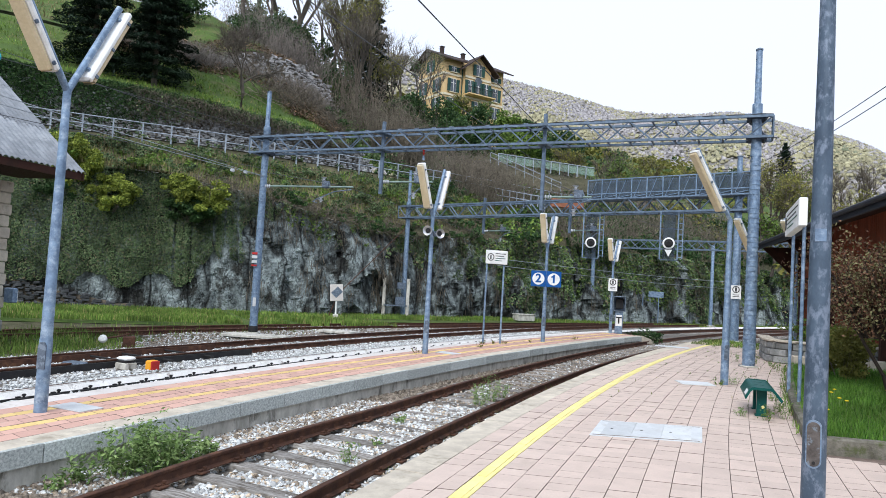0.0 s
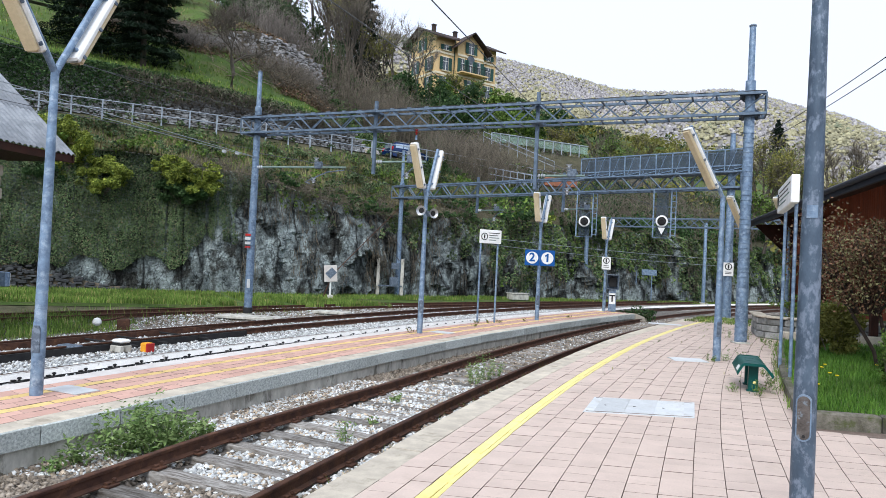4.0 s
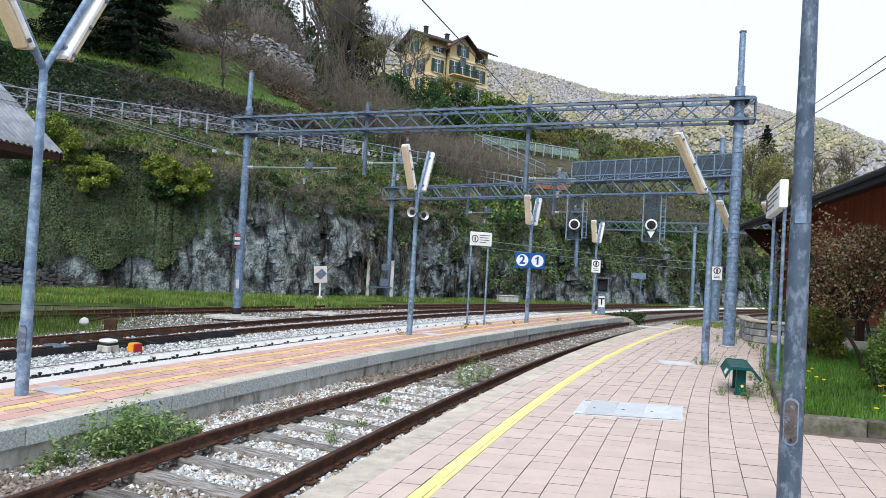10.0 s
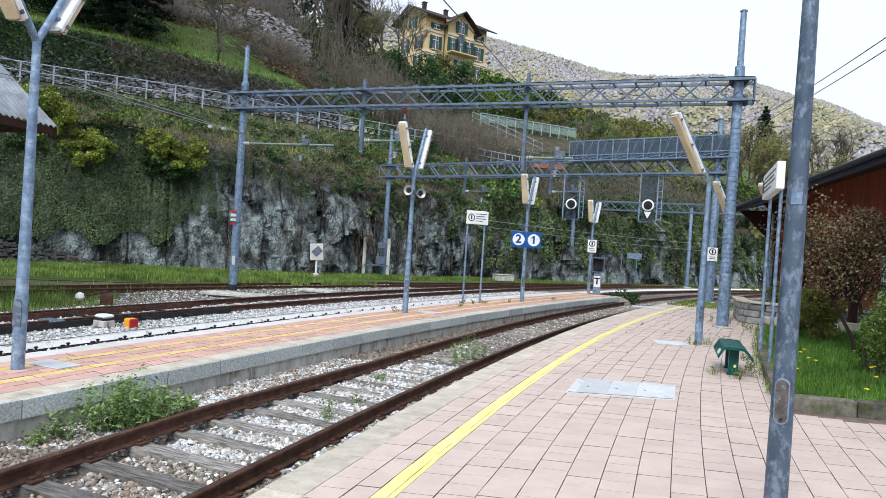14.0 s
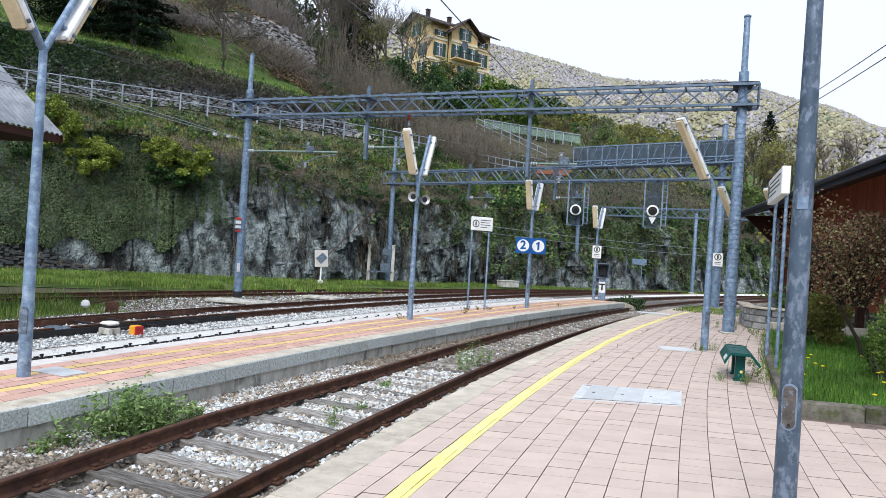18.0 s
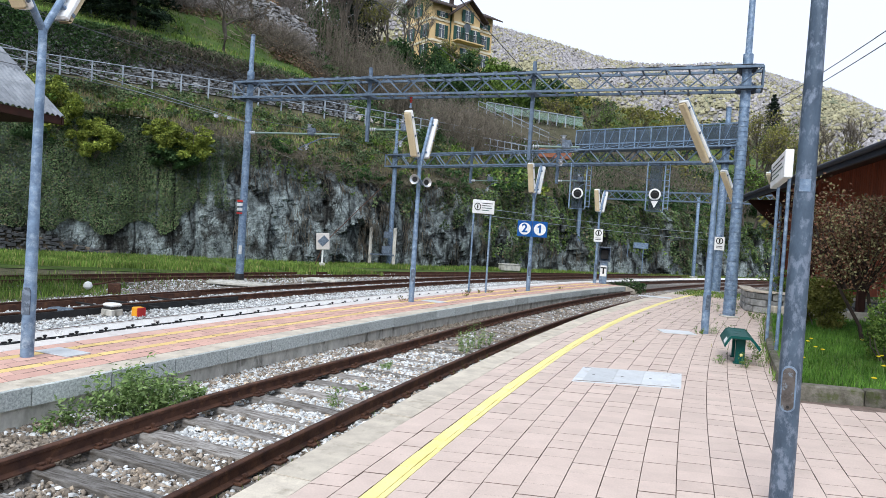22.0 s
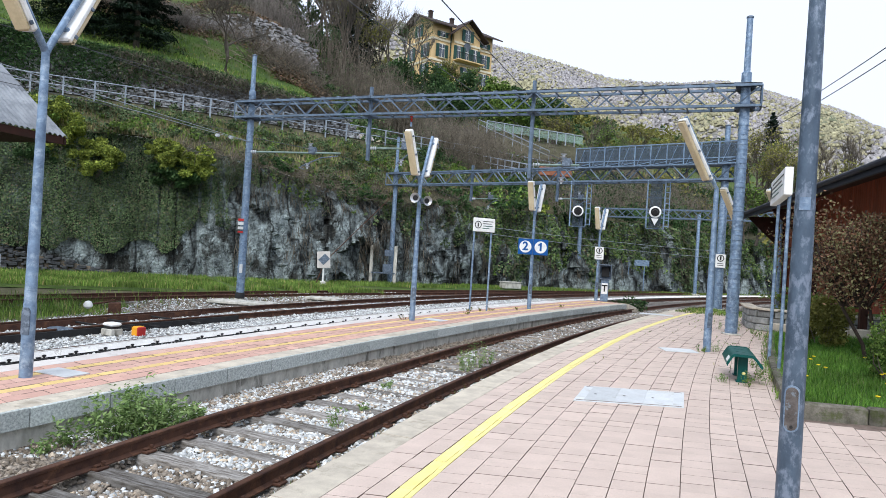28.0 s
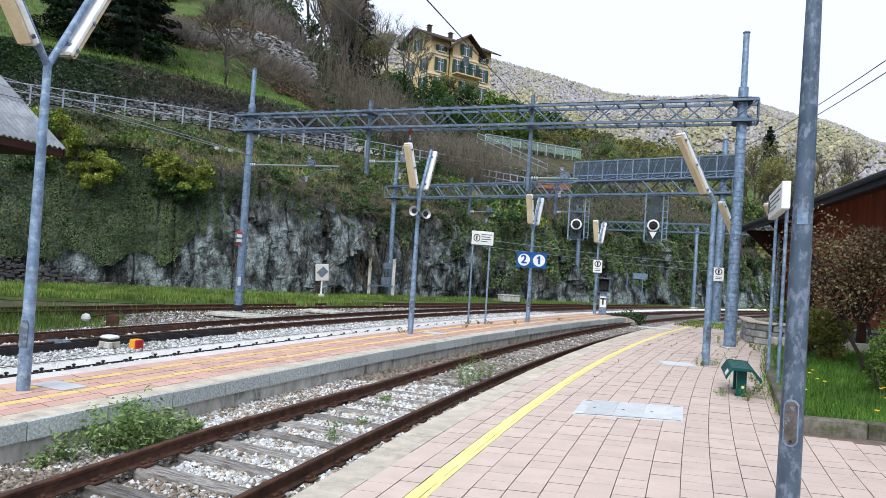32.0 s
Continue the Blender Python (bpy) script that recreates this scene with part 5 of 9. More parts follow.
def build_gantry_one():
    root = thing("overhead_gantry", "grey galvanised lattice gantry spanning the tracks on two round masts", "gantry")
    a, b = Vector((*G1_LEFT, 0)), Vector((*G1_RIGHT, 0))
    d = (b - a).normalized()
    turn = math.atan2(d.y, d.x)
    start, end = a - d * 0.55, b + d * 0.42
    truss(root, (start.x, start.y), (end.x, end.y), 6.57, 7.16, 28, 0.62, 0.072, 0.042)
    # a black cable bundle clipped along the top chord
    sd = Vector((-d.y, d.x, 0)) * -0.28
    line = [start.lerp(end, k / 56) + sd + Vector((0, 0, 7.215 + (0.01 if k % 2 else -0.008))) for k in range(57)]
    part("cable", Geo().tube(line, 0.022, 6), BLACK, root, "black cable clipped along the top chord")
    for k in range(1, 28):
        q = start.lerp(end, k / 28) + sd
        part("cable_clip", Geo().box(0, 0, 0, 0.16, 0.07, 0.05, bevel=0.008), GALV_DARK, root, m=Matrix.Translation((q.x, q.y, 7.22)) @ Matrix.Rotation(turn, 4, "Z"))
    mast(root, *G1_LEFT, -0.5, 6.62, 9.0, 0.155, 0.125, 0.09, 46)
    mast(root, *G1_RIGHT, 0.0, 6.58, 9.18, 0.168, 0.135, 0.092, 44)
    for x, y, r in ((*G1_LEFT, 0.125), (*G1_RIGHT, 0.135)):
        for z in (6.57, 7.17):
            clamp(root, x, y, z, r, turn)
    for f, z_low, reach in ((0.300, 4.95, 2.0), (0.642, 4.42, 1.6)):
        p = a.lerp(b, f)
        g = Geo()
        g.box(0, 0, (z_low + 7.6) / 2, 0.11, 0.11, 7.6 - z_low, bevel=0.01)
        for z in (6.57, 7.17):
            g.box(0, 0, z, 0.34, 0.74, 0.08)
        part("drop_post", g, BEAM_STEEL, root, m=Matrix.Translation((p.x, p.y, 0)) @ Matrix.Rotation(turn, 4, "Z"))
        cantilever(root, (p.x, p.y), reach, turn + 0.05, z_low + 0.45)
    cantilever(root, G1_LEFT, 3.9, turn + 0.1, 5.27)
    g = Geo()
    p = a.lerp(b, 0.394)
    insulator(g, (p.x, p.y, 6.52), (0, 0, -1), 2, 0.065, 0.2)
    part("insulator", g, BROWN_INS, root, "red glazed insulator")
    g = Geo().cyl((p.x, p.y, 6.32), (p.x, p.y, 6.16), 0.03, 0.045, n=10)
    part("weight", g, GALV, root)
    # plates and bands on the left mast
    for z, w, h_, material, label in ((2.60, 0.21, 0.09, RED, "small red plate"), (2.46, 0.21, 0.12, HATCH, "small weathered white plate"), (2.28, 0.21, 0.11, HATCH, "small weathered white plate"), (2.13, 0.21, 0.07, RED, "small red plate"), (0.72, 0.12, 0.34, HATCH, "narrow weathered white plate")):
        part("plate", Geo().box(0, 0, 0, w, 0.02, h_, bevel=0.006), material, root, label, m=Matrix.Translation((G1_LEFT[0] - (0.08 if w > 0.2 else -0.03), G1_LEFT[1] - 0.21, z)))
    part("foot_sleeve", Geo().lathe([(0.18, 0), (0.18, 0.2), (0.165, 0.24)], 16), BLACK, root, "black painted mast foot", m=Matrix.Translation((*G1_LEFT, -0.45)))


build_gantry_one()

G2_LEFT, G2_RIGHT = (-2.47, 43.4), (13.05, 30.26)


def signal_cage(root, a, d, f_along, z_hang, arrow):
    """A signal head in its wire-screened working cage, hung under the beam."""
    p = a + d * f_along
    turn = math.atan2(d.y, d.x)
    m = Matrix.Translation((p.x, p.y, z_hang)) @ Matrix.Rotation(-0.22 if not arrow else -0.33, 4, "Z")
    cage = part("signal_cage", Geo().box(0, 0.1, -1.15, 0.56, 0.03, 2.2, bevel=0.01), SCREEN, root, "grey screened signal cage", m=m)
    g = Geo()
    for x in (-0.4, 0.4):
        for y in (-0.35, 0.5):
            bar(g, (x, y, 0), (x, y, -2.28), 0.05)
    for z in (-0.05, -0.75, -1.5, -2.26):
        for x in (-0.4, 0.4):
            bar(g, (x, -0.35, z), (x, 0.5, z), 0.045)
        bar(g, (-0.4, 0.5, z), (0.4, 0.5, z), 0.045)
    for x in (-0.4, 0.4):
        bar(g, (x, -0.35, -2.26), (x, -0.35, -1.6), 0.04)
    part("cage_frame", g, GALV, cage)
    g = Geo()
    for k in range(8):
        z = -0.25 - k * 0.27
        bar(g, (0.42, 0.05, z), (0.62, 0.05, z), 0.035)
    for x in (0.42, 0.62):
        bar(g, (x, 0.05, 0), (x, 0.05, -2.2), 0.045)
    part("ladder", g, GALV, cage)
    part("signal_ring", Geo().lathe([(0.275, 0), (0.28, 0.05), (0.205, 0.07), (0.20, 0.0)], 28, hollow=True), WHITE_PAINT, cage, "pale grey signal ring", m=Matrix.Translation((0, -0.2, -1.50)) @ Matrix.Rotation(radians(90), 4, "X"))
    part("signal_disc", Geo().lathe([(0.222, 0), (0.222, 0.05), (0.02, 0.051)], 28), BLACK, cage, "black signal disc", m=Matrix.Translation((0, -0.2, -1.50)) @ Matrix.Rotation(radians(90), 4, "X"))
    part("lamp_hood", Geo().cyl((0, -0.22, -1.50), (0, -0.5, -1.54), 0.13, 0.12, n=16), BLACK, cage, "black lamp hood")
    if arrow:
        part("arrow_plate", Geo().prism([(-0.17, 0.14), (0.17, 0.14), (0, -0.19)], 0.03), WHITE_PAINT, cage, "white triangular plate", m=Matrix.Translation((0, -0.3, -1.95)))


def build_gantry_two():
    root = thing("overhead_gantry", "grey lattice gantry carrying a screened walkway and two signal cages", "gantry")
    a, b = Vector((*G2_LEFT, 0)), Vector((*G2_RIGHT, 0))
    d = (b - a).normalized()
    turn = math.atan2(d.y, d.x)
    start, end = a - d * 0.55, b + d * 0.5
    truss(root, (start.x, start.y), (end.x, end.y), 5.85, 6.58, 30, 0.7, 0.09, 0.055)
    mast(root, *G2_LEFT, -0.5, 5.85, 8.9, 0.17, 0.14, 0.1)
    mast(root, *G2_RIGHT, 0.0, 5.85, 8.3, 0.2, 0.16, 0.12)
    for x, y in (G2_LEFT, G2_RIGHT):
        for z in (5.85, 6.60):
            clamp(root, x, y, z, 0.15, turn)
    # walkway: deck, posts, screen panels with bracing
    side = Vector((-d.y, d.x, 0))
    length = (b - a).length
    w0, w1, n = 13.0, length + 0.6, 10
    deck = Geo().box((w0 + w1) / 2, 0, 6.53, w1 - w0, 0.8, 0.05)
    m = Matrix.Translation((a.x, a.y, 0)) @ Matrix.Rotation(turn, 4, "Z")
    part("walkway_deck", deck, GALV_DARK, root, m=m)
    for y in (-0.4, 0.4):
        for k in range(n):
            x0, x1 = w0 + (w1 - w0) * k / n, w0 + (w1 - w0) * (k + 1) / n
            panel = part("screen_panel", Geo().box((x0 + x1) / 2, y, 7.04, x1 - x0 - 0.06, 0.012, 0.92), SCREEN, root, "grey wire-mesh screen panel", m=m)
            g = Geo()
            bar(g, (x0, y, 6.52), (x0, y, 7.56), 0.05)
            bar(g, (x0, y - 0.02, 6.57), (x1, y - 0.02, 6.72), 0.025)
            bar(g, (x0 + 0.15, y - 0.03, 6.62), (x1 - 0.3, y - 0.03, 7.47), 0.02)
            part("screen_post", g, GALV, root, m=m)
        g = Geo()
        for z in (6.56, 6.82, 7.54):
            bar(g, (w0, y, z), (w1, y, z), 0.05)
        part("handrail", g, GALV, root, m=m)
    signal_cage(root, a, d, 13.08, 5.85, False)
    signal_cage(root, a, d, 17.2, 5.85, True)
    for f, z_low in ((6.1, 4.9), (11.8, 4.9)):
        p = a + d * f
        part("drop_post", Geo().box(0, 0, 5.9, 0.13, 0.13, 2.1, bevel=0.01), BEAM_STEEL, root, m=Matrix.Translation((p.x, p.y, 0)) @ Matrix.Rotation(turn, 4, "Z"))
        cantilever(root, (p.x, p.y), 1.9, turn, z_low + 0.1)
    part("bracing_wire", Geo().cyl((G2_LEFT[0] - 0.15, G2_LEFT[1] - 0.1, 5.15), (-5.85, 38.3, 0.9), 0.028, n=6).cyl((-5.85, 38.3, 0.9), (-6.3, 37.9, -0.5), 0.035, n=6), RUST, root, "rusty stay rod")


def build_gantry_three():
    root = thing("overhead_gantry", "distant grey lattice gantry beside the rock face", "gantry")
    a, b = Vector((11.09, 50.4, 0)), Vector((21.15, 53.4, 0))
    b2 = Vector((24.0, 44.0, 0))
    truss(root, (11.3, 51.0), (b2.x, b2.y), 5.15, 5.75, 22, 0.5, 0.08, 0.05)
    mast(root, a.x, a.y, -0.45, 4.6, 5.9, 0.17, 0.14, 0.1)
    mast(root, b2.x, b2.y, -0.45, 5.2, 6.6, 0.17, 0.14, 0.1)
    post = thing("line_post", "slim grey overhead line post at the foot of the rock", "post")
    part("mast", Geo().lathe([(0.15, 0), (0.12, 6.44), (0.1, 6.49)], 12), GALV, post, m=Matrix.Translation((b.x, b.y, -0.5)))
    part("footing", Geo().box(0, 0, 0, 0.6, 0.6, 0.2, bevel=0.03), CONCRETE, post, m=Matrix.Translation((b.x, b.y, -0.42)))


build_gantry_two()
build_gantry_three()


# ---- lamp posts ----
def luminaire(root, m, length=1.42):
    """A long fluorescent fitting on its arm: white housing, cover, clips; the local z runs along the arm, y is the way it shines."""
    fit = part("luminaire", Geo().box(0, 0.11, length / 2 + 0.30, 0.25, 0.085, length, bevel=0.03), WHITE_PAINT, root, "white lamp housing", m=m)
    part("cover", Geo().box(0, 0.185, length / 2 + 0.30, 0.20, 0.075, length - 0.06, bevel=0.03), DIFFUSER, fit, "yellowed translucent lamp cover")
    for z in (0.46, length + 0.1):
        part("clip", Geo().box(0, 0.06, z, 0.14, 0.06, 0.05, bevel=0.01), GALV, fit)
    for s in (-1, 1):
        for z in (0.42, length * 0.55 + 0.2, length + 0.12):
            part("catch", Geo().box(s * 0.13, 0.15, z, 0.025, 0.05, 0.05, bevel=0.006), GALV_DARK, fit)


def build_lamp(x, y, z_fork, r0, r1, along, arms, label, r_arm=0.045):
    root = thing("platform_lamp", label, "lamp post", m=Matrix.Translation((x, y, 0)), group="lamp posts along the platforms")
    pole = part("pole", Geo().lathe([(r0, 0), (r0, 0.9), (r0 * 0.93, 0.95), (r1 * 1.06, z_fork - 0.5), (r1 * 1.06, z_fork - 0.46), (r1, z_fork - 0.44), (r1, z_fork)], 18), GALV, root)
    part("door_plate", Geo().prism([(-0.05, 0), (0.05, 0), (0.05, 0.3), (0.03, 0.34), (-0.03, 0.34), (-0.05, 0.3)], 0.02), GALV_DARK, root, m=Matrix.Translation((0, -r0 * 0.96, 0.55)))
    for way, tilt, length in arms:
        turn = math.atan2(along[1] * way, along[0] * way)
        m = Matrix.Translation((0, 0, z_fork - 0.03)) @ Matrix.Rotation(turn - math.pi / 2, 4, "Z") @ Matrix.Rotation(radians(-tilt), 4, "X")
        part("arm", Geo().cyl((0, 0, 0), (0, 0, length), r_arm, n=12), GALV, root, m=m)
        luminaire(root, m, length - 0.28)
    return root


def tangent(deg, extra=8):
    a = radians(deg + extra)
    return (math.sin(a), math.cos(a))


build_lamp(-4.99, 8.65, 4.14, 0.078, 0.05, tangent(22, -7), ((1, 29, 1.62), (-1, 36, 1.6)), "galvanised lamp post with two tilted tube lights on the island platform")
mid = build_lamp(-0.37, 18.08, 3.63, 0.075, 0.05, tangent(29, 4), ((1, 18, 1.46), (-1, 22, 1.52)), "galvanised lamp post with two tube lights and two loudspeakers")
pole5 = build_lamp(3.66, 24.21, 3.27, 0.075, 0.05, tangent(33, 2), ((1, 17, 1.36), (-1, 14, 1.36)), "galvanised lamp post with tube lights and blue number plates")
lamp4 = build_lamp(7.80, 31.24, 3.08, 0.075, 0.05, tangent(36, 2), ((1, 19, 1.34), (-1, 15, 1.34)), "galvanised lamp post with two tube lights and a warning plate")
ONE_ARM = ((1, 36, 1.52),)
build_lamp(6.40, 15.25, 3.72, 0.085, 0.055, (-0.90, -0.43), ((1, 36, 1.84),), "galvanised lamp post with one tilted tube light on the tiled platform")
build_lamp(10.08, 21.9, 3.32, 0.075, 0.05, (-0.88, -0.47), ONE_ARM, "galvanised lamp post with one tube light behind the gantry mast")
build_lamp(14.2, 27.3, 4.0, 0.07, 0.05, (-0.86, -0.5), ONE_ARM, "slim galvanised lamp post with one tube light near the shed")

near = thing("platform_lamp", "thick galvanised lamp pole with a covered cable hatch close by", "lamp post", m=Matrix.Translation((2.77, 5.0, 0)), group="lamp posts along the platforms")
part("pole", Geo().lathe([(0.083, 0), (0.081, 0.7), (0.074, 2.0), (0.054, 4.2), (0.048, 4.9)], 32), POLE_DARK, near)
HM = Matrix.Rotation(radians(-33), 4, "Z")
part("hatch_rim", Geo().prism([(0.052 * math.cos(a), (0.12 if math.sin(a) > 0 else -0.12) + 0.052 * math.sin(a)) for a in (2 * math.pi * k / 20 for k in range(20))], 0.03), GALV, near, "raised oval rim", m=HM @ Matrix.Translation((0, -0.070, 0.93)))
part("hatch_cover", Geo().prism([(0.043 * math.cos(a), (0.115 if math.sin(a) > 0 else -0.115) + 0.043 * math.sin(a)) for a in (2 * math.pi * k / 20 for k in range(20))], 0.03), WORN_COVER, near, "worn brown-grey oval cover plate", m=HM @ Matrix.Translation((0, -0.076, 0.93)))
part("bolt", Geo().cyl((0, 0, 0), (0, -0.012, 0), 0.012, n=8), BLACK, near, m=HM @ Matrix.Translation((0.005, -0.09, 0.8)))
part("label_plate", Geo().box(0, 0, 0, 0.075, 0.006, 0.095, bevel=0.002), GALV, near, "blank pale label", m=Matrix.Rotation(radians(-29), 4, "Z") @ Matrix.Translation((0, -0.071, 2.44)))


def horn(root, m):
    part("horn", Geo().lathe([(0.03, 0), (0.035, 0.08), (0.06, 0.16), (0.125, 0.24), (0.13, 0.25), (0.11, 0.24), (0.045, 0.16), (0.02, 0.14)], 20), ALLOY, root, "pale grey loudspeaker horn", m=m)
    # flat black disc paints the darkness down the horn
    part("horn_throat", Geo().lathe([(0.07, 0.207), (0.02, 0.208)], 16), BLACK, root, m=m)
    part("driver", Geo().cyl((0, 0, -0.12), (0, 0, 0.02), 0.07, n=14), GALV_DARK, root, m=m)


horn(mid, Matrix.Translation((-0.045, -0.08, 3.25)) @ Matrix.Rotation(radians(-16), 4, "Z") @ Matrix.Rotation(radians(90), 4, "X"))
horn(mid, Matrix.Translation((0.11, -0.06, 3.19)) @ Matrix.Rotation(radians(28), 4, "Z") @ Matrix.Rotation(radians(90), 4, "X"))
part("speaker_bracket", Geo().box(0.02, 0, 3.22, 0.26, 0.05, 0.06, bevel=0.01), GALV_DARK, mid)


# ---- signs ----
def text_part(body, size, material, parent, m, name="lettering", depth=0.004):
    cu = bpy.data.curves.new(name, "FONT")
    cu.offset = size * 0.03
    cu.body, cu.size, cu.extrude, cu.align_x, cu.align_y, cu.resolution_u = body, size, depth, "CENTER", "CENTER", 3
    tmp = bpy.data.objects.new(name, cu)
    scene.collection.objects.link(tmp)
    bpy.context.view_layer.update()
    me = bpy.data.meshes.new_from_object(tmp.evaluated_get(bpy.context.evaluated_depsgraph_get()))
    bpy.data.objects.remove(tmp)
    me.materials.clear()
    return part(name, me, material, parent, m=m)


FLAT = Matrix.Rotation(radians(90), 4, "X")


def build_board_sign(name, p0, p1, z0, z1, face, label, extra=0.12, z_foot=0.0, thick=0.05, print_back=False):
    """A white board on two posts; face: the way (degrees) it looks, turning from -y."""
    a, b = Vector((*p0, 0)), Vector((*p1, 0))
    d = (b - a).normalized()
    turn = math.atan2(d.y, d.x)
    c = (a + b) / 2
    root = thing(name, label, "sign", m=Matrix.Translation((c.x, c.y, 0)) @ Matrix.Rotation(turn, 4, "Z"))
    half = (b - a).length / 2
    for s in (-1, 1):
        part("post", Geo().cyl((s * half, 0.03, z_foot), (s * half, 0.03, z1 - 0.05), 0.032, n=12), GALV, root)
    w = 2 * half + 2 * extra
    board = part("board", Geo().box(0, -0.03, (z0 + z1) / 2, w, thick, z1 - z0, bevel=0.012), WHITE_PAINT, root, "white board with black print")
    m = Matrix.Translation((0, 0, (z0 + z1) / 2))
    rr = (z1 - z0) * 0.27
    rx = -w * 0.5 + rr * 1.35
    y = -0.03 - thick / 2 - 0.003
    part("pictogram_ring", Geo().lathe([(rr, 0), (rr, 0.006), (rr * 0.8, 0.006), (rr * 0.8, 0)], 24, hollow=True), BLACK, board, m=m @ Matrix.Translation((rx, y, 0)) @ FLAT)
    part("pictogram_stroke", Geo().box(rx, y, 0, rr * 0.35, 0.005, rr * 1.1), BLACK, board, m=m)
    for k in range(4):
        ln = (w - rr * 3.2) * (0.95, 0.8, 0.9, 0.6)[k]
        part("print_bar", Geo().box(rx + rr * 1.4 + ln / 2, y, (z1 - z0) * (0.27 - 0.17 * k), ln, 0.005, (z1 - z0) * 0.045), BLACK if k < 2 else GREEN_BENCH, board, m=m)
    return root


build_board_sign("notice_sign", (1.42, 22.16), (2.0, 22.40), 2.60, 3.05, 0, "white notice board on two grey posts on the island", extra=0.08)
build_board_sign("notice_sign", (7.02, 13.72), (6.36, 12.07), 3.27, 3.77, 0, "white notice board on two grey posts in the lawn", extra=0.32, thick=0.14)


def build_small_plate(parent, x, y, z, w, h_, turn=0.0):
    m = Matrix.Translation((x, y, z)) @ Matrix.Rotation(turn, 4, "Z")
    plate = part("warning_plate", Geo().box(0, 0, 0, w, 0.015, h_, bevel=0.004), WHITE_PAINT, parent, "white warning plate with black pictogram", m=m)
    rr = w * 0.36
    part("pictogram_ring", Geo().lathe([(rr, 0), (rr, 0.006), (rr * 0.75, 0.006), (rr * 0.75, 0)], 24, hollow=True), BLACK, plate, m=Matrix.Translation((0, -0.01, h_ * 0.2)) @ FLAT)
    part("pictogram_stroke", Geo().box(0, -0.012, h_ * 0.2, rr * 0.45, 0.006, rr * 1.2), BLACK, plate)
    for k in range(2):
        part("print_bar", Geo().box(0, -0.011, -h_ * (0.2 + 0.12 * k), w * 0.6, 0.004, h_ * 0.04), BLACK, plate)


build_small_plate(lamp4, 0.0, -0.10, 2.22, 0.40, 0.58, -0.3)
post_sign = thing("warning_sign", "white warning plate on the far gantry mast", "sign", m=Matrix.Translation((13.05, 30.26, 0)))
build_small_plate(post_sign, -0.08, -0.24, 2.2, 0.42, 0.6, -0.4)

number_turn = Matrix.Rotation(radians(-14), 4, "Z")
for k, digit in enumerate(("2", "1")):
    x = -0.27 + 0.54 * k
    plate = part("number_plate", Geo().box(x, 0, 2.23, 0.525, 0.03, 0.56, bevel=0.008), BLUE_SIGN, pole5, "blue track number plate", m=Matrix.Translation((0, -0.08, 0)) @ number_turn)
    part("number_disc", Geo().lathe([(0.215, 0), (0.215, 0.006), (0.01, 0.0065)], 32), WHITE_PAINT, plate, "white disc", m=Matrix.Translation((x, -0.016, 2.23)) @ FLAT)
    if digit == "1":
        one = [(-0.03, -0.14), (0.04, -0.14), (0.04, 0.15), (-0.015, 0.15), (-0.04, 0.115), (-0.085, 0.095), (-0.085, 0.045), (-0.03, 0.06)]
        part("number", Geo().prism([(a, b) for a, b in one], 0.008), BLUE_SIGN, plate, "blue figure 1", m=Matrix.Translation((x, -0.026, 2.235)))
    else:
        text_part(digit, 0.42, BLUE_SIGN, plate, Matrix.Translation((x, -0.026, 2.235)) @ FLAT, "number")


def build_phone():
    root = thing("platform_telephone", "grey pedestal telephone with a dark hood and letter plate", "telephone", m=Matrix.Translation((8.2, 31.35, 0)) @ Matrix.Rotation(radians(-16), 4, "Z"))
    part("pedestal", Geo().box(0, 0, 0.52, 0.34, 0.3, 1.04, bevel=0.02), GALV, root)
    part("hood", Geo().box(-0.26, 0, 1.36, 0.03, 0.5, 0.66, bevel=0.01).box(0.26, 0, 1.36, 0.03, 0.5, 0.66, bevel=0.01).box(0, 0, 1.69, 0.56, 0.52, 0.04, bevel=0.01).box(0, 0.24, 1.36, 0.52, 0.03, 0.66).box(0, 0, 1.04, 0.56, 0.5, 0.03), GALV_DARK, root, "open grey metal hood")
    part("handset_box", Geo().box(0, 0.14, 1.36, 0.34, 0.14, 0.46, bevel=0.02), BLACK, root, "black handset box")
    plate = part("letter_plate", Geo().box(0, -0.157, 0.6, 0.28, 0.012, 0.5, bevel=0.004), WHITE_PAINT, root, "white letter plate")
    text_part("T", 0.42, BLACK, plate, Matrix.Translation((0, -0.168, 0.6)) @ FLAT, "letter")


build_phone()


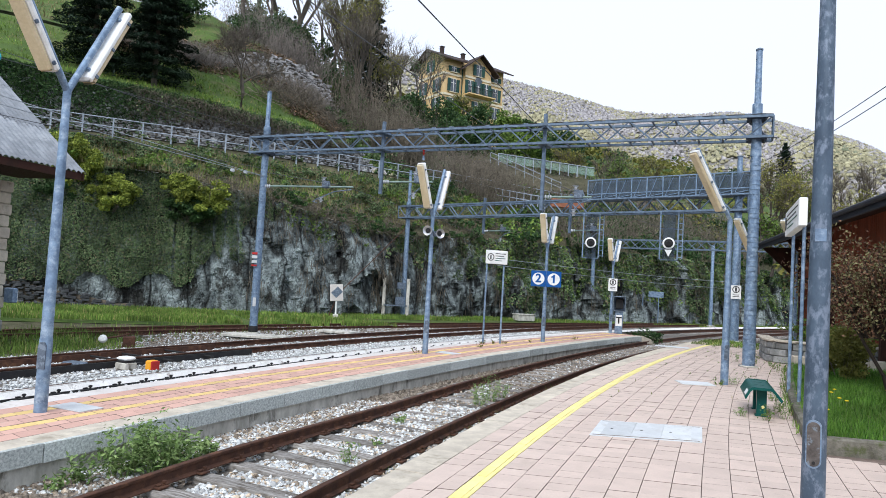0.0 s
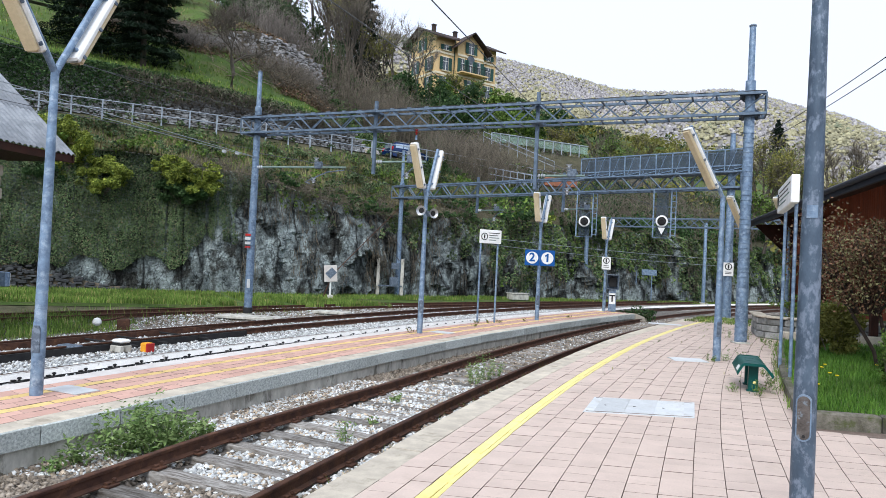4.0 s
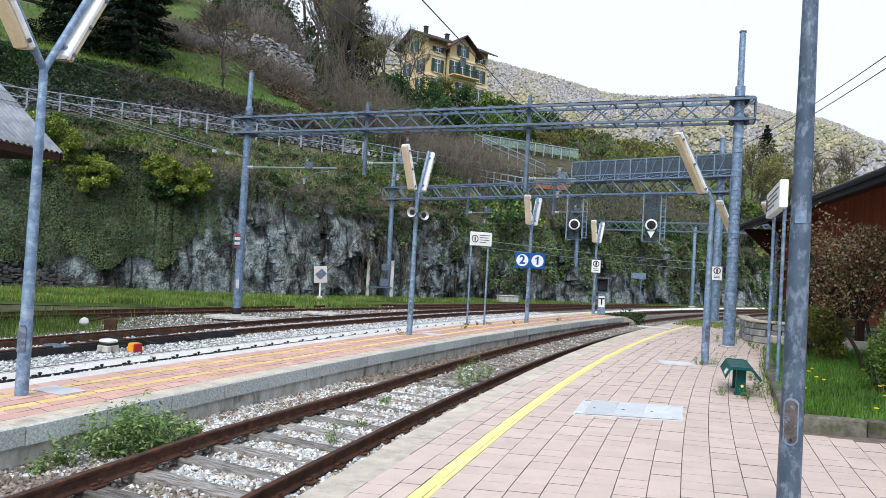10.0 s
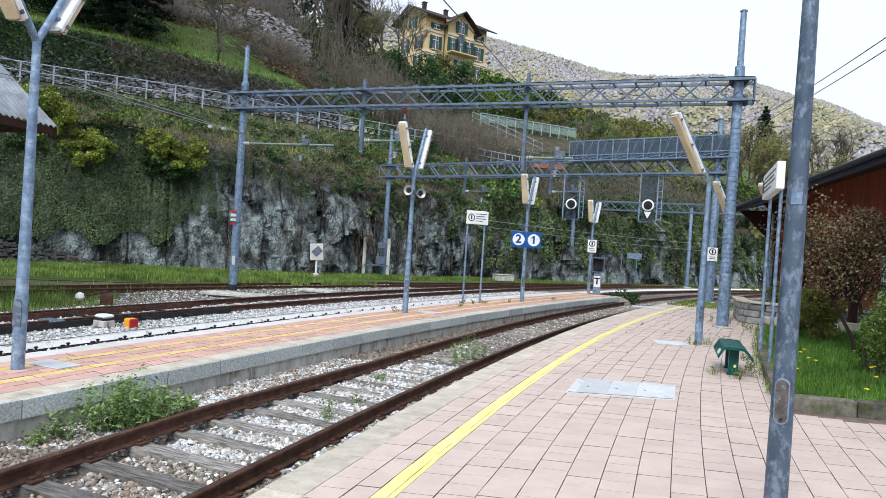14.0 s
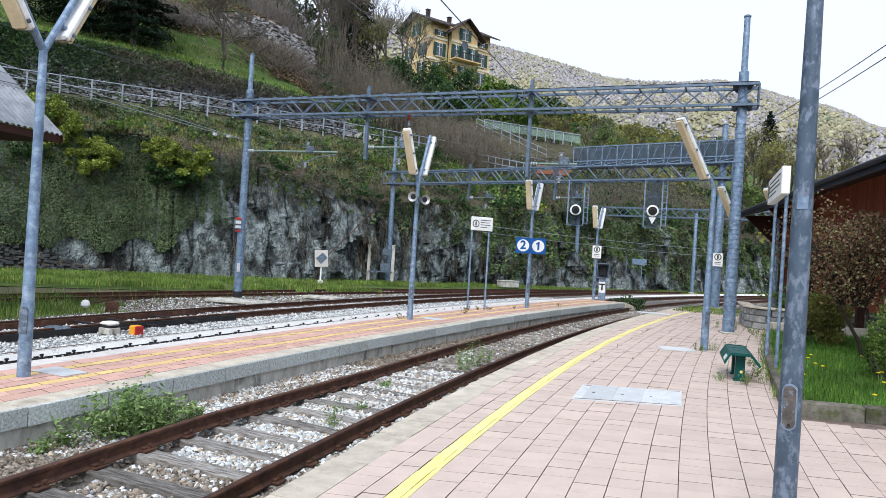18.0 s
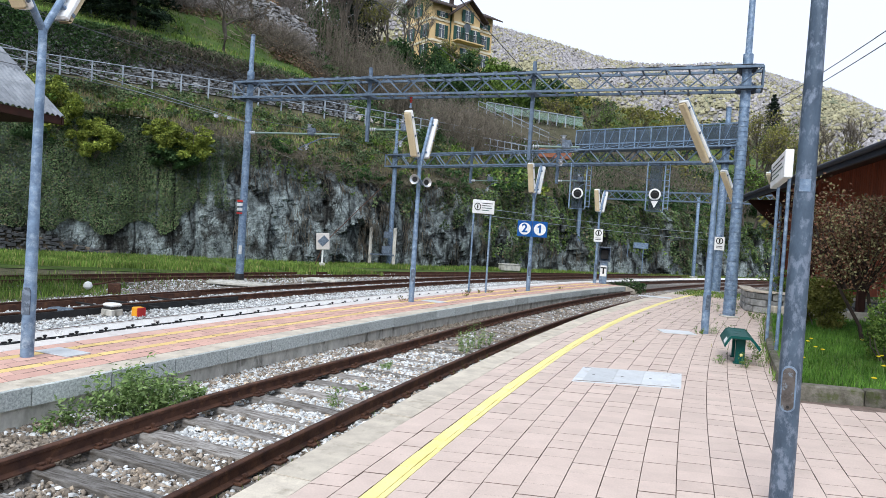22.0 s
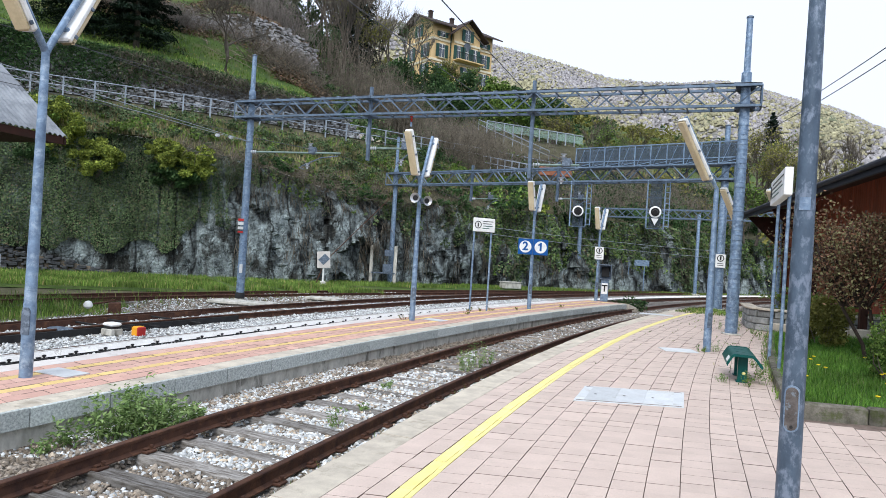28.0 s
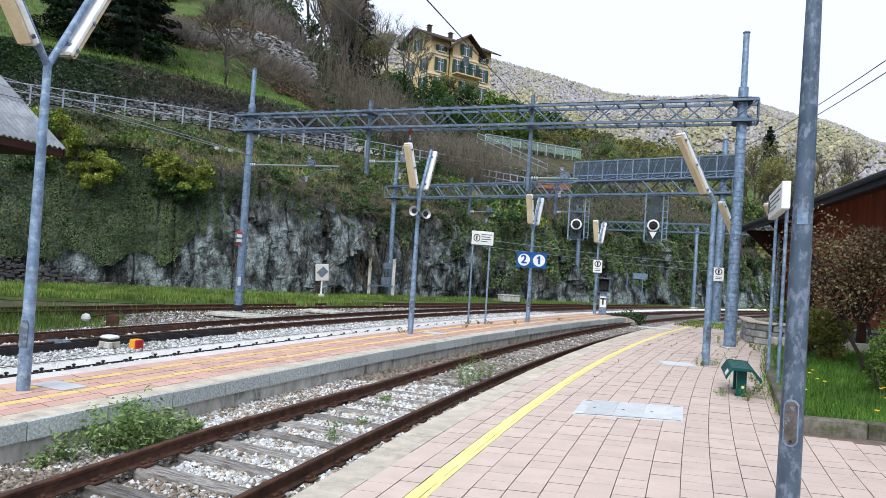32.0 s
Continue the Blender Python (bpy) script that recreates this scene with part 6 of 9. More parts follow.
def build_rock_sign():
    root = thing("diamond_sign", "weathered white signal board with a dark diamond before the rock", "sign", m=Matrix.Translation((-5.85, 37.6, -0.12)) @ Matrix.Rotation(radians(12), 4, "Z"))
    board = part("board", Geo().box(0, 0, 0, 0.72, 0.06, 0.92, bevel=0.02), TILE_WHITE, root, m=Matrix.Translation((0, 0, 1.08)) @ Matrix.Rotation(radians(-4), 4, "Y"))
    part("diamond", Geo().box(0, 0, 0, 0.4, 0.02, 0.5), GALV_DARK, board, "dark grey diamond", m=Matrix.Translation((0.02, -0.04, 0.03)) @ Matrix.Rotation(radians(48), 4, "Y"))
    part("post", Geo().cyl((0.02, 0.05, -0.45), (0.02, 0.05, 0.7), 0.05, n=10), WHITE_PAINT, root, "white painted post")
    part("foot", Geo().box(0.02, 0.05, -0.3, 0.3, 0.3, 0.4, bevel=0.03), CONCRETE, root)
    root = thing("post_frame", "two weathered concrete posts with grey cabinets at the mast", "post", m=Matrix.Translation((-2.9, 42.6, 0)) @ Matrix.Rotation(radians(10), 4, "Z"))
    for x in (-0.75, 0.75):
        part("concrete_post", Geo().box(x, 0, 0.7, 0.2, 0.2, 2.5, bevel=0.02), CONCRETE, root)
    part("cabinet", Geo().box(0.25, 0, 0.55, 0.55, 0.3, 0.5, bevel=0.02), GALV_DARK, root)
    part("cabinet", Geo().box(0.3, 0, 1.5, 0.5, 0.3, 0.4, bevel=0.02), GALV_DARK, root)
    part("rail_bar", Geo().box(0, -0.12, 0.25, 1.5, 0.06, 0.08), GALV_DARK, root)
    root = thing("marker_sign", "small pale plate on two thin posts by the rock", "sign", m=Matrix.Translation((16.0, 52.0, 0)) @ Matrix.Rotation(radians(-18), 4, "Z"))
    for x in (-0.6, 0.55):
        part("post", Geo().cyl((x, 0, -0.5), (x, 0, 1.9), 0.04, n=8), GALV, root)
    part("plate", Geo().box(0.35, -0.05, 1.85, 1.1, 0.03, 0.45, bevel=0.01), GALV, root)


build_rock_sign()


# ---- point gear beside the tracks ----
def build_point_gear():
    lever = thing("point_lever", "rusty point lever with a white ball weight", "point lever", m=Matrix.Translation((-9.75, 19.6, -0.62)) @ Matrix.Rotation(radians(25), 4, "Z"))
    part("frame", Geo().box(0.75, 0, 0.22, 0.34, 0.3, 0.42, bevel=0.03).box(0.75, 0, 0.05, 0.6, 0.5, 0.1, bevel=0.02), RUST, lever)
    part("arm", Geo().tube([(0.75, 0, 0.5), (0.5, 0, 0.42), (0.1, 0, 0.36)], 0.028), RUST, lever)
    part("ball_weight", Geo().lathe([(0.02, -0.12), (0.08, -0.09), (0.12, -0.04), (0.12, 0.03), (0.085, 0.09), (0.02, 0.12)], 18), WHITE_PAINT, lever, "white painted ball weight", m=Matrix.Translation((0.06, 0, 0.34)))
    box = thing("point_motor_box", "white-lidded black box beside the point blades", "equipment box", m=Matrix.Translation((-7.04, 15.4, -0.45)) @ Matrix.Rotation(radians(-28), 4, "Z") @ Matrix.Scale(0.76, 4))
    part("base", Geo().box(0, 0, 0.1, 0.46, 0.4, 0.2, bevel=0.02), CONCRETE, box)
    part("body", Geo().box(0, 0, 0.23, 0.40, 0.34, 0.09, bevel=0.02), BLACK, box)
    part("lid", Geo().box(0, 0, 0.32, 0.44, 0.36, 0.11, bevel=0.04), WHITE_PAINT, box, "white rounded lid")
    box = thing("track_marker_box", "orange marker box with a red end beside the rail", "marker", m=Matrix.Translation((-6.47, 15.45, -0.45)) @ Matrix.Rotation(radians(-35), 4, "Z") @ Matrix.Scale(0.72, 4))
    part("body", Geo().box(0, 0, 0.16, 0.3, 0.3, 0.3, bevel=0.03), ORANGE, box)
    part("end_plate", Geo().box(0.165, 0, 0.16, 0.06, 0.28, 0.3, bevel=0.02), RED, box, "red end plate")
    rod = thing("railway_points", "dark greased point blades and stretcher rods", "points", m=Matrix.Translation((0, 0, 0)))
    part("blade", Geo().ring(CI, [(125.25, -0.45), (125.33, -0.45), (125.31, -0.30), (125.26, -0.30)], 24.0, 28.0, 12), BLACK, rod)
    part("blade", Geo().ring(CI, [(126.72, -0.45), (126.80, -0.45), (126.78, -0.30), (126.73, -0.30)], 24.0, 28.0, 12), RUST, rod)
    for deg in (26.2, 26.6, 27.2):
        a, b = polar(CI, 124.9, deg, -0.36), polar(CI, 127.2, deg, -0.36)
        part("rod", Geo().cyl(a, b, 0.025, n=8), BLACK, rod)
    part("detector_box", Geo().box(0, 0, 0, 0.5, 0.28, 0.16, bevel=0.02), GALV_DARK, rod, m=Matrix.Translation((-7.95, 14.95, -0.36)) @ Matrix.Rotation(radians(-24), 4, "Z"))


build_point_gear()


# ---- wires ----
def sag_wire(name, label, pts, r=0.012, sag=0.0, n=14):
    g = Geo()
    a, b = Vector(pts[0]), Vector(pts[1])
    line = [a.lerp(b, k / n) - Vector((0, 0, sag * 4 * (k / n) * (1 - k / n))) for k in range(n + 1)]
    g.tube(line, r, 5)
    return solid(name, g, PALE_WIRE if name == "feeder_wire" or "rock face" in label else WIRE, label, "cable")


WIRES = [
    ("catenary_wire", "thick dark overhead wire above the platform track", (-2.54, 0.9, 4.69), (2.74, 22.5, 7.47), 0.011, 0.0),
    ("catenary_wire", "thick dark overhead wire running down the line", (-6.24, 0.8, 6.11), (6.04, 40.0, 8.77), 0.013, 0.0),
    ("earth_wire", "thin dark tail wire strung to the mast behind a glass insulator", (-11.91, 15.00, 6.74), (-7.30, 26.30, 7.40), 0.009, 0.0),
    ("earth_wire", "thin dark tail wire strung to the mast behind a glass insulator", (-12.04, 15.00, 5.41), (-7.31, 26.30, 5.94), 0.009, 0.06),
    ("earth_wire", "thin dark tail wire strung to the mast", (-9.90, 13.00, 6.23), (-7.28, 26.40, 6.99), 0.008, 0.0),
    ("feeder_wire", "thin pale wire between hut and mast", (-9.75, 14.4, 5.20), (-7.23, 26.5, 5.64), 0.010, 0.03),
    ("feeder_wire", "thin pale wire between hut and mast", (-9.80, 14.4, 5.40), (-7.25, 26.5, 5.66), 0.010, 0.02),
    ("service_cable", "black cable strung from the mast to the station", (4.04, 3.4, 4.55), (8.93, 19.35, 5.87), 0.007, 0.16),
    ("service_cable", "black cable strung from the mast to the station", (4.04, 3.4, 4.41), (8.93, 19.35, 5.67), 0.007, 0.16),
    ("contact_wire", "thin contact wire before the rock face", (2.66, 34.0, 3.23), (19.76, 46.0, 2.99), 0.012, 0.1),
    ("contact_wire", "thin contact wire before the rock face", (2.67, 34.0, 2.89), (19.78, 46.0, 2.53), 0.012, 0.1),
    ("contact_wire", "thin contact wire over the through track", (-3.94, 25.6, 5.32), (1.56, 40.0, 4.97), 0.010, 0.0),
    ("contact_wire", "thin contact wire over the through track", (-0.8, 24.5, 5.41), (3.54, 38.0, 4.97), 0.010, 0.0),
    ("contact_wire", "thin contact wire over the platform track", (4.12, 22.8, 5.0), (18.84, 45.0, 5.15), 0.010, 0.0),
]
for ix, iy, iz in ((-8.05, 25.0, 5.60), (-7.68, 25.4, 5.62)):
    bead = thing("wire_insulator", "small glazed insulator on the pale wire", "insulator", m=Matrix.Translation((ix, iy, iz)))
    sheds = Geo()
    insulator(sheds, (0, -0.1, 0), (0.15, 1, 0.02), 3, 0.06, 0.22)
    part("sheds", sheds, PORCELAIN, bead)
    part("clamp", Geo().box(0, 0, 0.05, 0.06, 0.1, 0.06, bevel=0.01), GALV_DARK, bead)
for ip, iway in (((-11.31, 16.47, 6.83), (0.38, 0.92, 0.05)), ((-11.35, 16.65, 5.49), (0.39, 0.92, 0.04))):
    bead = thing("glass_insulator", "turquoise glass disc insulator on a dark wire", "insulator", m=Matrix.Translation(ip) @ Vector(iway).to_track_quat("Z", "Y").to_matrix().to_4x4())
    part("glass_disc", Geo().lathe([(0.03, -0.05), (0.07, -0.045), (0.125, -0.02), (0.135, 0.01), (0.12, 0.03), (0.05, 0.04)], 24), TEAL_GLASS, bead, "turquoise glass disc")
    part("cap", Geo().lathe([(0.02, -0.12), (0.045, -0.1), (0.05, -0.045), (0.02, -0.04)], 14), PORCELAIN, bead, "pale metal cap")
    part("pin", Geo().cyl((0, 0, 0.03), (0, 0, 0.13), 0.016, n=8), GALV_DARK, bead)
for wire_name, wire_label, wire_a, wire_b, wire_r, wire_sag in WIRES:
    sag_wire(wire_name, wire_label, (wire_a, wire_b), wire_r, wire_sag)


# ---- tiled platform's edge: bench, lawn, planter, shed ----
def build_bench():
    """A long seat of folded sheet metal, seen nearly end on: flat top, both sides sloping down, on square posts."""
    root = thing("platform_bench", "dark green sheet-metal platform bench on square posts", "bench", m=Matrix.Translation((5.45, 11.47, 0)) @ Matrix.Rotation(radians(-20.6), 4, "Z"))
    outline = [(-0.275, 0.315), (-0.268, 0.335), (-0.20, 0.455), (-0.175, 0.48), (-0.14, 0.488), (0.11, 0.488), (0.145, 0.48), (0.175, 0.455), (0.285, 0.325), (0.29, 0.305)]
    shell = outline + [(x * 0.965 - 0.001, z - 0.016) for x, z in reversed(outline)]
    y0, y1 = -0.28, 0.98
    part("seat", Geo().prism(shell, y1 - y0 - 0.06), GREEN_BENCH, root, "folded green sheet-metal seat", m=Matrix.Translation((0, (y0 + y1) / 2, 0)))
    for y in (y0, y1):
        rim = [(x * 1.012, z + 0.01) for x, z in outline] + [(x * 0.93 - 0.002, z - 0.034) for x, z in reversed(outline)]
        part("rim", Geo().prism(rim, 0.035), GREEN_BENCH, root, "rounded green end rim", m=Matrix.Translation((0, y, 0)))
    for y in (0.0, 0.75):
        post = part("post", Geo().box(0, 0, 0.235, 0.155, 0.12, 0.47, bevel=0.012), GREEN_BENCH, root, m=Matrix.Translation((0, y, 0)))
        part("foot_plate", Geo().box(0, 0, 0.009, 0.2, 0.18, 0.018, bevel=0.004), GREEN_BENCH, post)
    part("seat_bearer", Geo().box(-0.02, 0.35, 0.455, 0.2, 1.1, 0.03, bevel=0.006), GREEN_BENCH, root)
    for k in range(3):
        part("top_slot", Geo().box(-0.03, -0.05 + 0.39 * k, 0.489, 0.15, 0.33, 0.004), GREEN_BENCH, root)
    part("maker_badge", Geo().cyl((0.02, -0.061, 0.155), (0.02, -0.067, 0.155), 0.027, n=12), YELLOW, root, "small yellow badge")
    part("end_plate", Geo().box(0, 0, 0, 0.006, 0.30, 0.085), WHITE_PAINT, root, "small white plate", m=Matrix.Translation((-0.242, -0.04, 0.39)) @ Matrix.Rotation(radians(29.5), 4, "Y"))


build_bench()

LAWN_R = 113.02
LAWN_T0, LAWN_T1 = bearing(C1, LAWN_R, 9.1), bearing(C1, LAWN_R, 24)


def build_lawn():
    g = Geo()
    rows = []
    for k in range(41):
        deg = LAWN_T0 + (LAWN_T1 - LAWN_T0) * k / 40
        for j in range(24):
            p = polar(C1, LAWN_R - 0.16 - j * 0.55, deg)
            p.y = max(p.y, 9.2 - 0.1726 * (p.x - 5.09))
            rows.append((p.x, p.y, 0.11 + 0.03 * noise.noise(Vector((p.x * 1.3, p.y * 1.3, 2)))))
    g.v = rows
    g.f = [(a * 24 + j, a * 24 + j + 1, (a + 1) * 24 + j + 1, (a + 1) * 24 + j) for a in range(40) for j in range(23)]
    solid("lawn_ground", g, TURF, "lush green lawn beside the platform", kind="structure", angle=60)
    root = thing("lawn_kerb", "mossy grey stone kerb round the lawn", "kerb", kind="structure")
    pitch = math.degrees(1.0 / LAWN_R)
    deg = LAWN_T0
    me = fix_normals(Geo().box(0, 0, 0.06, 0.17, 0.985, 0.26, bevel=0.025).mesh("kerb_stone"))
    me.materials.append(MOSSY)
    rng = random.Random(2)
    while deg < bearing(C1, LAWN_R, 20.6):
        p = polar(C1, LAWN_R - 0.08, deg + pitch / 2)
        part("kerb_stone", me, None, root, m=Matrix.Translation((p.x, p.y, rng.uniform(-0.01, 0.01))) @ Matrix.Rotation(-radians(deg + pitch / 2), 4, "Z"))
        deg += pitch
    a = polar(C1, LAWN_R, LAWN_T0)
    d = Vector((0.985, -0.17, 0))
    for k in range(9):
        p = a + d * (k + 0.5)
        part("kerb_stone", me, None, root, m=Matrix.Translation((p.x, p.y, rng.uniform(-0.01, 0.01))) @ Matrix.Rotation(math.atan2(d.y, d.x) - math.pi / 2, 4, "Z"))


build_lawn()


def build_planter():
    root = thing("planter_wall", "low curved wall of grey stone blocks with a pale cap", "planter")
    line = [(11.2, 23.6), (10.8, 22.5), (10.55, 21.8), (10.6, 21.3), (10.9, 20.95), (11.3, 20.75), (12.0, 20.5), (13.2, 20.1), (15.5, 19.5)]
    pts = smooth_line([line[0]] + line + [line[-1]], 0.1)
    rng = random.Random(9)
    cum = [0.0]
    for i in range(1, len(pts)):
        cum.append(cum[-1] + (pts[i] - pts[i - 1]).length)

    def at(s):
        i = min(len(cum) - 2, max(0, int(np.searchsorted(cum, s)) - 1))
        t = (s - cum[i]) / max(1e-6, cum[i + 1] - cum[i])
        d = (pts[i + 1] - pts[i]).normalized()
        return pts[i].lerp(pts[i + 1], t), d

    back = Geo()
    for p in pts:
        back.v += [(p.x, p.y, 0), (p.x, p.y, 0.64)]
    back.f = [(i * 2, i * 2 + 2, i * 2 + 3, i * 2 + 1) for i in range(len(pts) - 1)]
    part("core", back, STONE_JOINT, root)
    for course in range(3):
        s = rng.uniform(0, 0.2)
        while s < cum[-1] - 0.3:
            w = rng.uniform(0.34, 0.62)
            p, d = at(s + w / 2)
            part("stone_block", Geo().box(0, 0, 0, w - 0.018, 0.26, 0.205, bevel=0.025), BLOCK, root, m=Matrix.Translation((p.x, p.y, 0.11 + course * 0.215)) @ Matrix.Rotation(math.atan2(d.y, d.x), 4, "Z"))
            s += w
    s = 0.0
    while s < cum[-1] - 0.3:
        p, d = at(s + 0.3)
        part("cap_stone", Geo().box(0, 0, 0, 0.60, 0.38, 0.07, bevel=0.015), KERB_TOP, root, m=Matrix.Translation((p.x, p.y, 0.69)) @ Matrix.Rotation(math.atan2(d.y, d.x), 4, "Z"))
        s += 0.6
    soil = Geo().add([(10.6, 21.8, 0.6), (10.9, 21.0, 0.6), (15.5, 19.6, 0.6), (18, 24, 0.6), (11.2, 23.6, 0.6)], [(0, 1, 2, 3, 4)])
    solid("planter_soil", soil, TURF, "grassed soil inside the planter", kind="structure")


build_planter()


def build_shed():
    """A timber-clad station building with a wide dark roof; its eave runs along the lawn."""
    a, b = Vector((14.1, 30.4, 0)), Vector((6.9, 4.9, 0))
    d = (b - a).normalized()
    turn = math.atan2(d.y, d.x)
    length = (b - a).length
    z_eave = 4.42
    root = thing("station_shed", "red-brown timber station building with a wide dark overhanging roof", "building", m=Matrix.Translation((a.x, a.y, 0)) @ Matrix.Rotation(turn, 4, "Z"))
    # local x runs along the eave towards the viewer, local y away from the platform
    pitch = math.tan(radians(17))
    deep = 9.0
    roof = Geo().add([(0, 0, z_eave), (length, 0, z_eave), (length, deep, z_eave + deep * pitch), (0, deep, z_eave + deep * pitch), (0, 0, z_eave - 0.12), (length, 0, z_eave - 0.12), (length, deep, z_eave - 0.12 + deep * pitch), (0, deep, z_eave - 0.12 + deep * pitch)],
                     [(0, 1, 2, 3), (7, 6, 5, 4), (0, 4, 5, 1), (1, 5, 6, 2), (2, 6, 7, 3), (3, 7, 4, 0)])
    part("roof", roof, ROOF_DARK, root, "dark sheet roof")
    part("fascia", Geo().box(length / 2, -0.03, z_eave - 0.1, length + 0.06, 0.06, 0.30, bevel=0.01), ROOF_DARK, root, "dark fascia board")
    part("gutter", Geo().cyl((0, -0.12, z_eave - 0.05), (length, -0.12, z_eave - 0.05), 0.07, n=10), ROOF_DARK, root)
    for k in range(9):
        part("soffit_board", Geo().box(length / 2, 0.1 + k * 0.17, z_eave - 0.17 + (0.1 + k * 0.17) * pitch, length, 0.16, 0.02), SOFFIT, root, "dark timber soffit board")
    for k in range(int(length / 0.19)):
        part("board", Geo().box(k * 0.19 + 0.7, 1.6, 3.86, 0.181, 0.03, 2.03, bevel=0.006), TIMBER, root)
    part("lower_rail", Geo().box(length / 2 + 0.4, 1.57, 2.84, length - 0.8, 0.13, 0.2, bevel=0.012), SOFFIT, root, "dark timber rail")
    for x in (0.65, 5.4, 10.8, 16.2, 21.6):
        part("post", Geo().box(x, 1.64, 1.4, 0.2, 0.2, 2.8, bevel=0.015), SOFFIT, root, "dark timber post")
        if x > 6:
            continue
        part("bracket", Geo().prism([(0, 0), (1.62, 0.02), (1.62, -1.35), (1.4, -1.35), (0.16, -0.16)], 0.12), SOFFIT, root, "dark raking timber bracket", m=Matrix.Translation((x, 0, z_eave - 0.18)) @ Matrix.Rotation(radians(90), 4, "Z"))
    # the shade under the canopy is put into this wall's near-black colour
    part("back_wall", Geo().box(length / 2, 5.6, 4.1, length, 0.2, 3.0), SOFFIT, root, "wall inside the open porch, coloured dark for the shade")
    part("end_wall", Geo().box(0.6, 3.7, 2.7, 0.14, 4.0, 5.0), TIMBER, root, "red-brown boarded end wall")
    part("floor_slab", Geo().box(length / 2, 3.7, 0.06, length, 4.0, 0.12), CONCRETE, root)
    part("sill_board", Geo().box(16.5, 1.5, 3.05, 4.5, 0.09, 0.14, bevel=0.01), TIMBER, root)
    edge = thing("stone_edge", "low pale stone edging across the lawn", "kerb", m=Matrix.Translation((12.6, 19.2, 0.05)) @ Matrix.Rotation(radians(-8), 4, "Z"))
    for k in range(5):
        part("edge_stone", Geo().box(-2.0 + k * 1.0, 0, 0.17, 0.97, 0.3, 0.34, bevel=0.02), KERB_TOP, edge)
    return root


build_shed()


def build_hut():
    """The hut at the far end of the yard: block walls and a corrugated roof."""
    c = Vector((-10.25, 19.0, 0))
    e = Vector((-0.26, -0.965, 0)).normalized()
    turn = math.atan2(e.y, e.x)
    root = thing("yard_hut", "block-built hut with a grey corrugated roof", "hut", m=Matrix.Translation((c.x, c.y, -0.55)) @ Matrix.Rotation(turn, 4, "Z"))
    # local x towards the viewer along the eave, local y: up the roof is negative
    rise = math.tan(radians(40))
    length, depth = 7.2, 4.4
    for row in range(3):
        g, n = Geo(), 490
        y0, y1 = -depth * row / 3 + 0.02, -depth * (row + 1) / 3 - 0.12
        lift = 0.018 * row
        for k in range(n + 1):
            x = length * k / n
            w = 0.034 * (2 * abs(math.sin(math.pi * x / 0.177)) ** 0.8 - 1)
            for y in (y0, y1):
                for t in (0, -0.008):
                    g.v.append((x, y, 4.97 - y * rise + w + t + lift))
        for k in range(n):
            a, b = k * 4, k * 4 + 4
            g.f += [(a, b, b + 2, a + 2), (a + 1, a + 3, b + 3, b + 1), (a, a + 1, b + 1, b)]
        part("roof_sheet", g, FIBRE, root, "grey corrugated roof sheet", angle=70)
    g = Geo()
    for row in range(1, 4):
        for k in range(0, 40, 2):
            y = -depth * row / 3 + 0.08
            g.cyl((k * 0.177 + 0.05, y, 4.97 - y * rise + 0.03), (k * 0.177 + 0.05, y, 4.97 - y * rise + 0.085), 0.035, 0.02, n=6)
    part("roof_fixings", g, FIBRE, root)["kind"] = "stuff"
    part("eave_board", Geo().box(length / 2, -0.06, 4.83, length, 0.06, 0.2), SOFFIT, root, "dark eave board")
    part("verge_board", Geo().add([(0.03, 0, 4.92), (0.03, -depth, 4.92 + depth * rise), (0.03, -depth, 4.74 + depth * rise), (0.03, 0, 4.74), (0.09, 0, 4.92), (0.09, -depth, 4.92 + depth * rise), (0.09, -depth, 4.74 + depth * rise), (0.09, 0, 4.74)],
                                  [(0, 1, 2, 3), (7, 6, 5, 4), (0, 4, 5, 1), (2, 6, 7, 3), (3, 7, 4, 0), (1, 5, 6, 2)]), SOFFIT, root, "dark verge board")
    soffit = Geo().box(length / 2, -1.2, 4.80, length, 2.3, 0.04)
    part("soffit", soffit, SOFFIT, root, "dark boarded soffit")
    part("wall", Geo().box(length / 2 + 0.45, -3.8, 2.5, length - 0.9, 2.9, 5.0), BLOCK, root, "grey rendered wall")
    rng = random.Random(4)
    for row in range(14):
        part("corner_block", Geo().box(0.42 + (0.0 if row % 2 else 0.06), -2.45, 0.18 + row * 0.33, 0.42, 0.40, 0.315, bevel=0.02), BLOCK if row < 3 else KERB_TOP, root, "rough dark foot stone" if row < 3 else "pale quoin block")
    box = part("meter_box", Geo().box(0.15, -2.1, 1.38, 0.16, 0.34, 0.42, bevel=0.02), GALV, root, "pale blue-grey meter box")
    part("box_lid", Geo().box(0.06, -2.1, 1.38, 0.02, 0.30, 0.38, bevel=0.006), WHITE_PAINT, box)
    return root


build_hut()


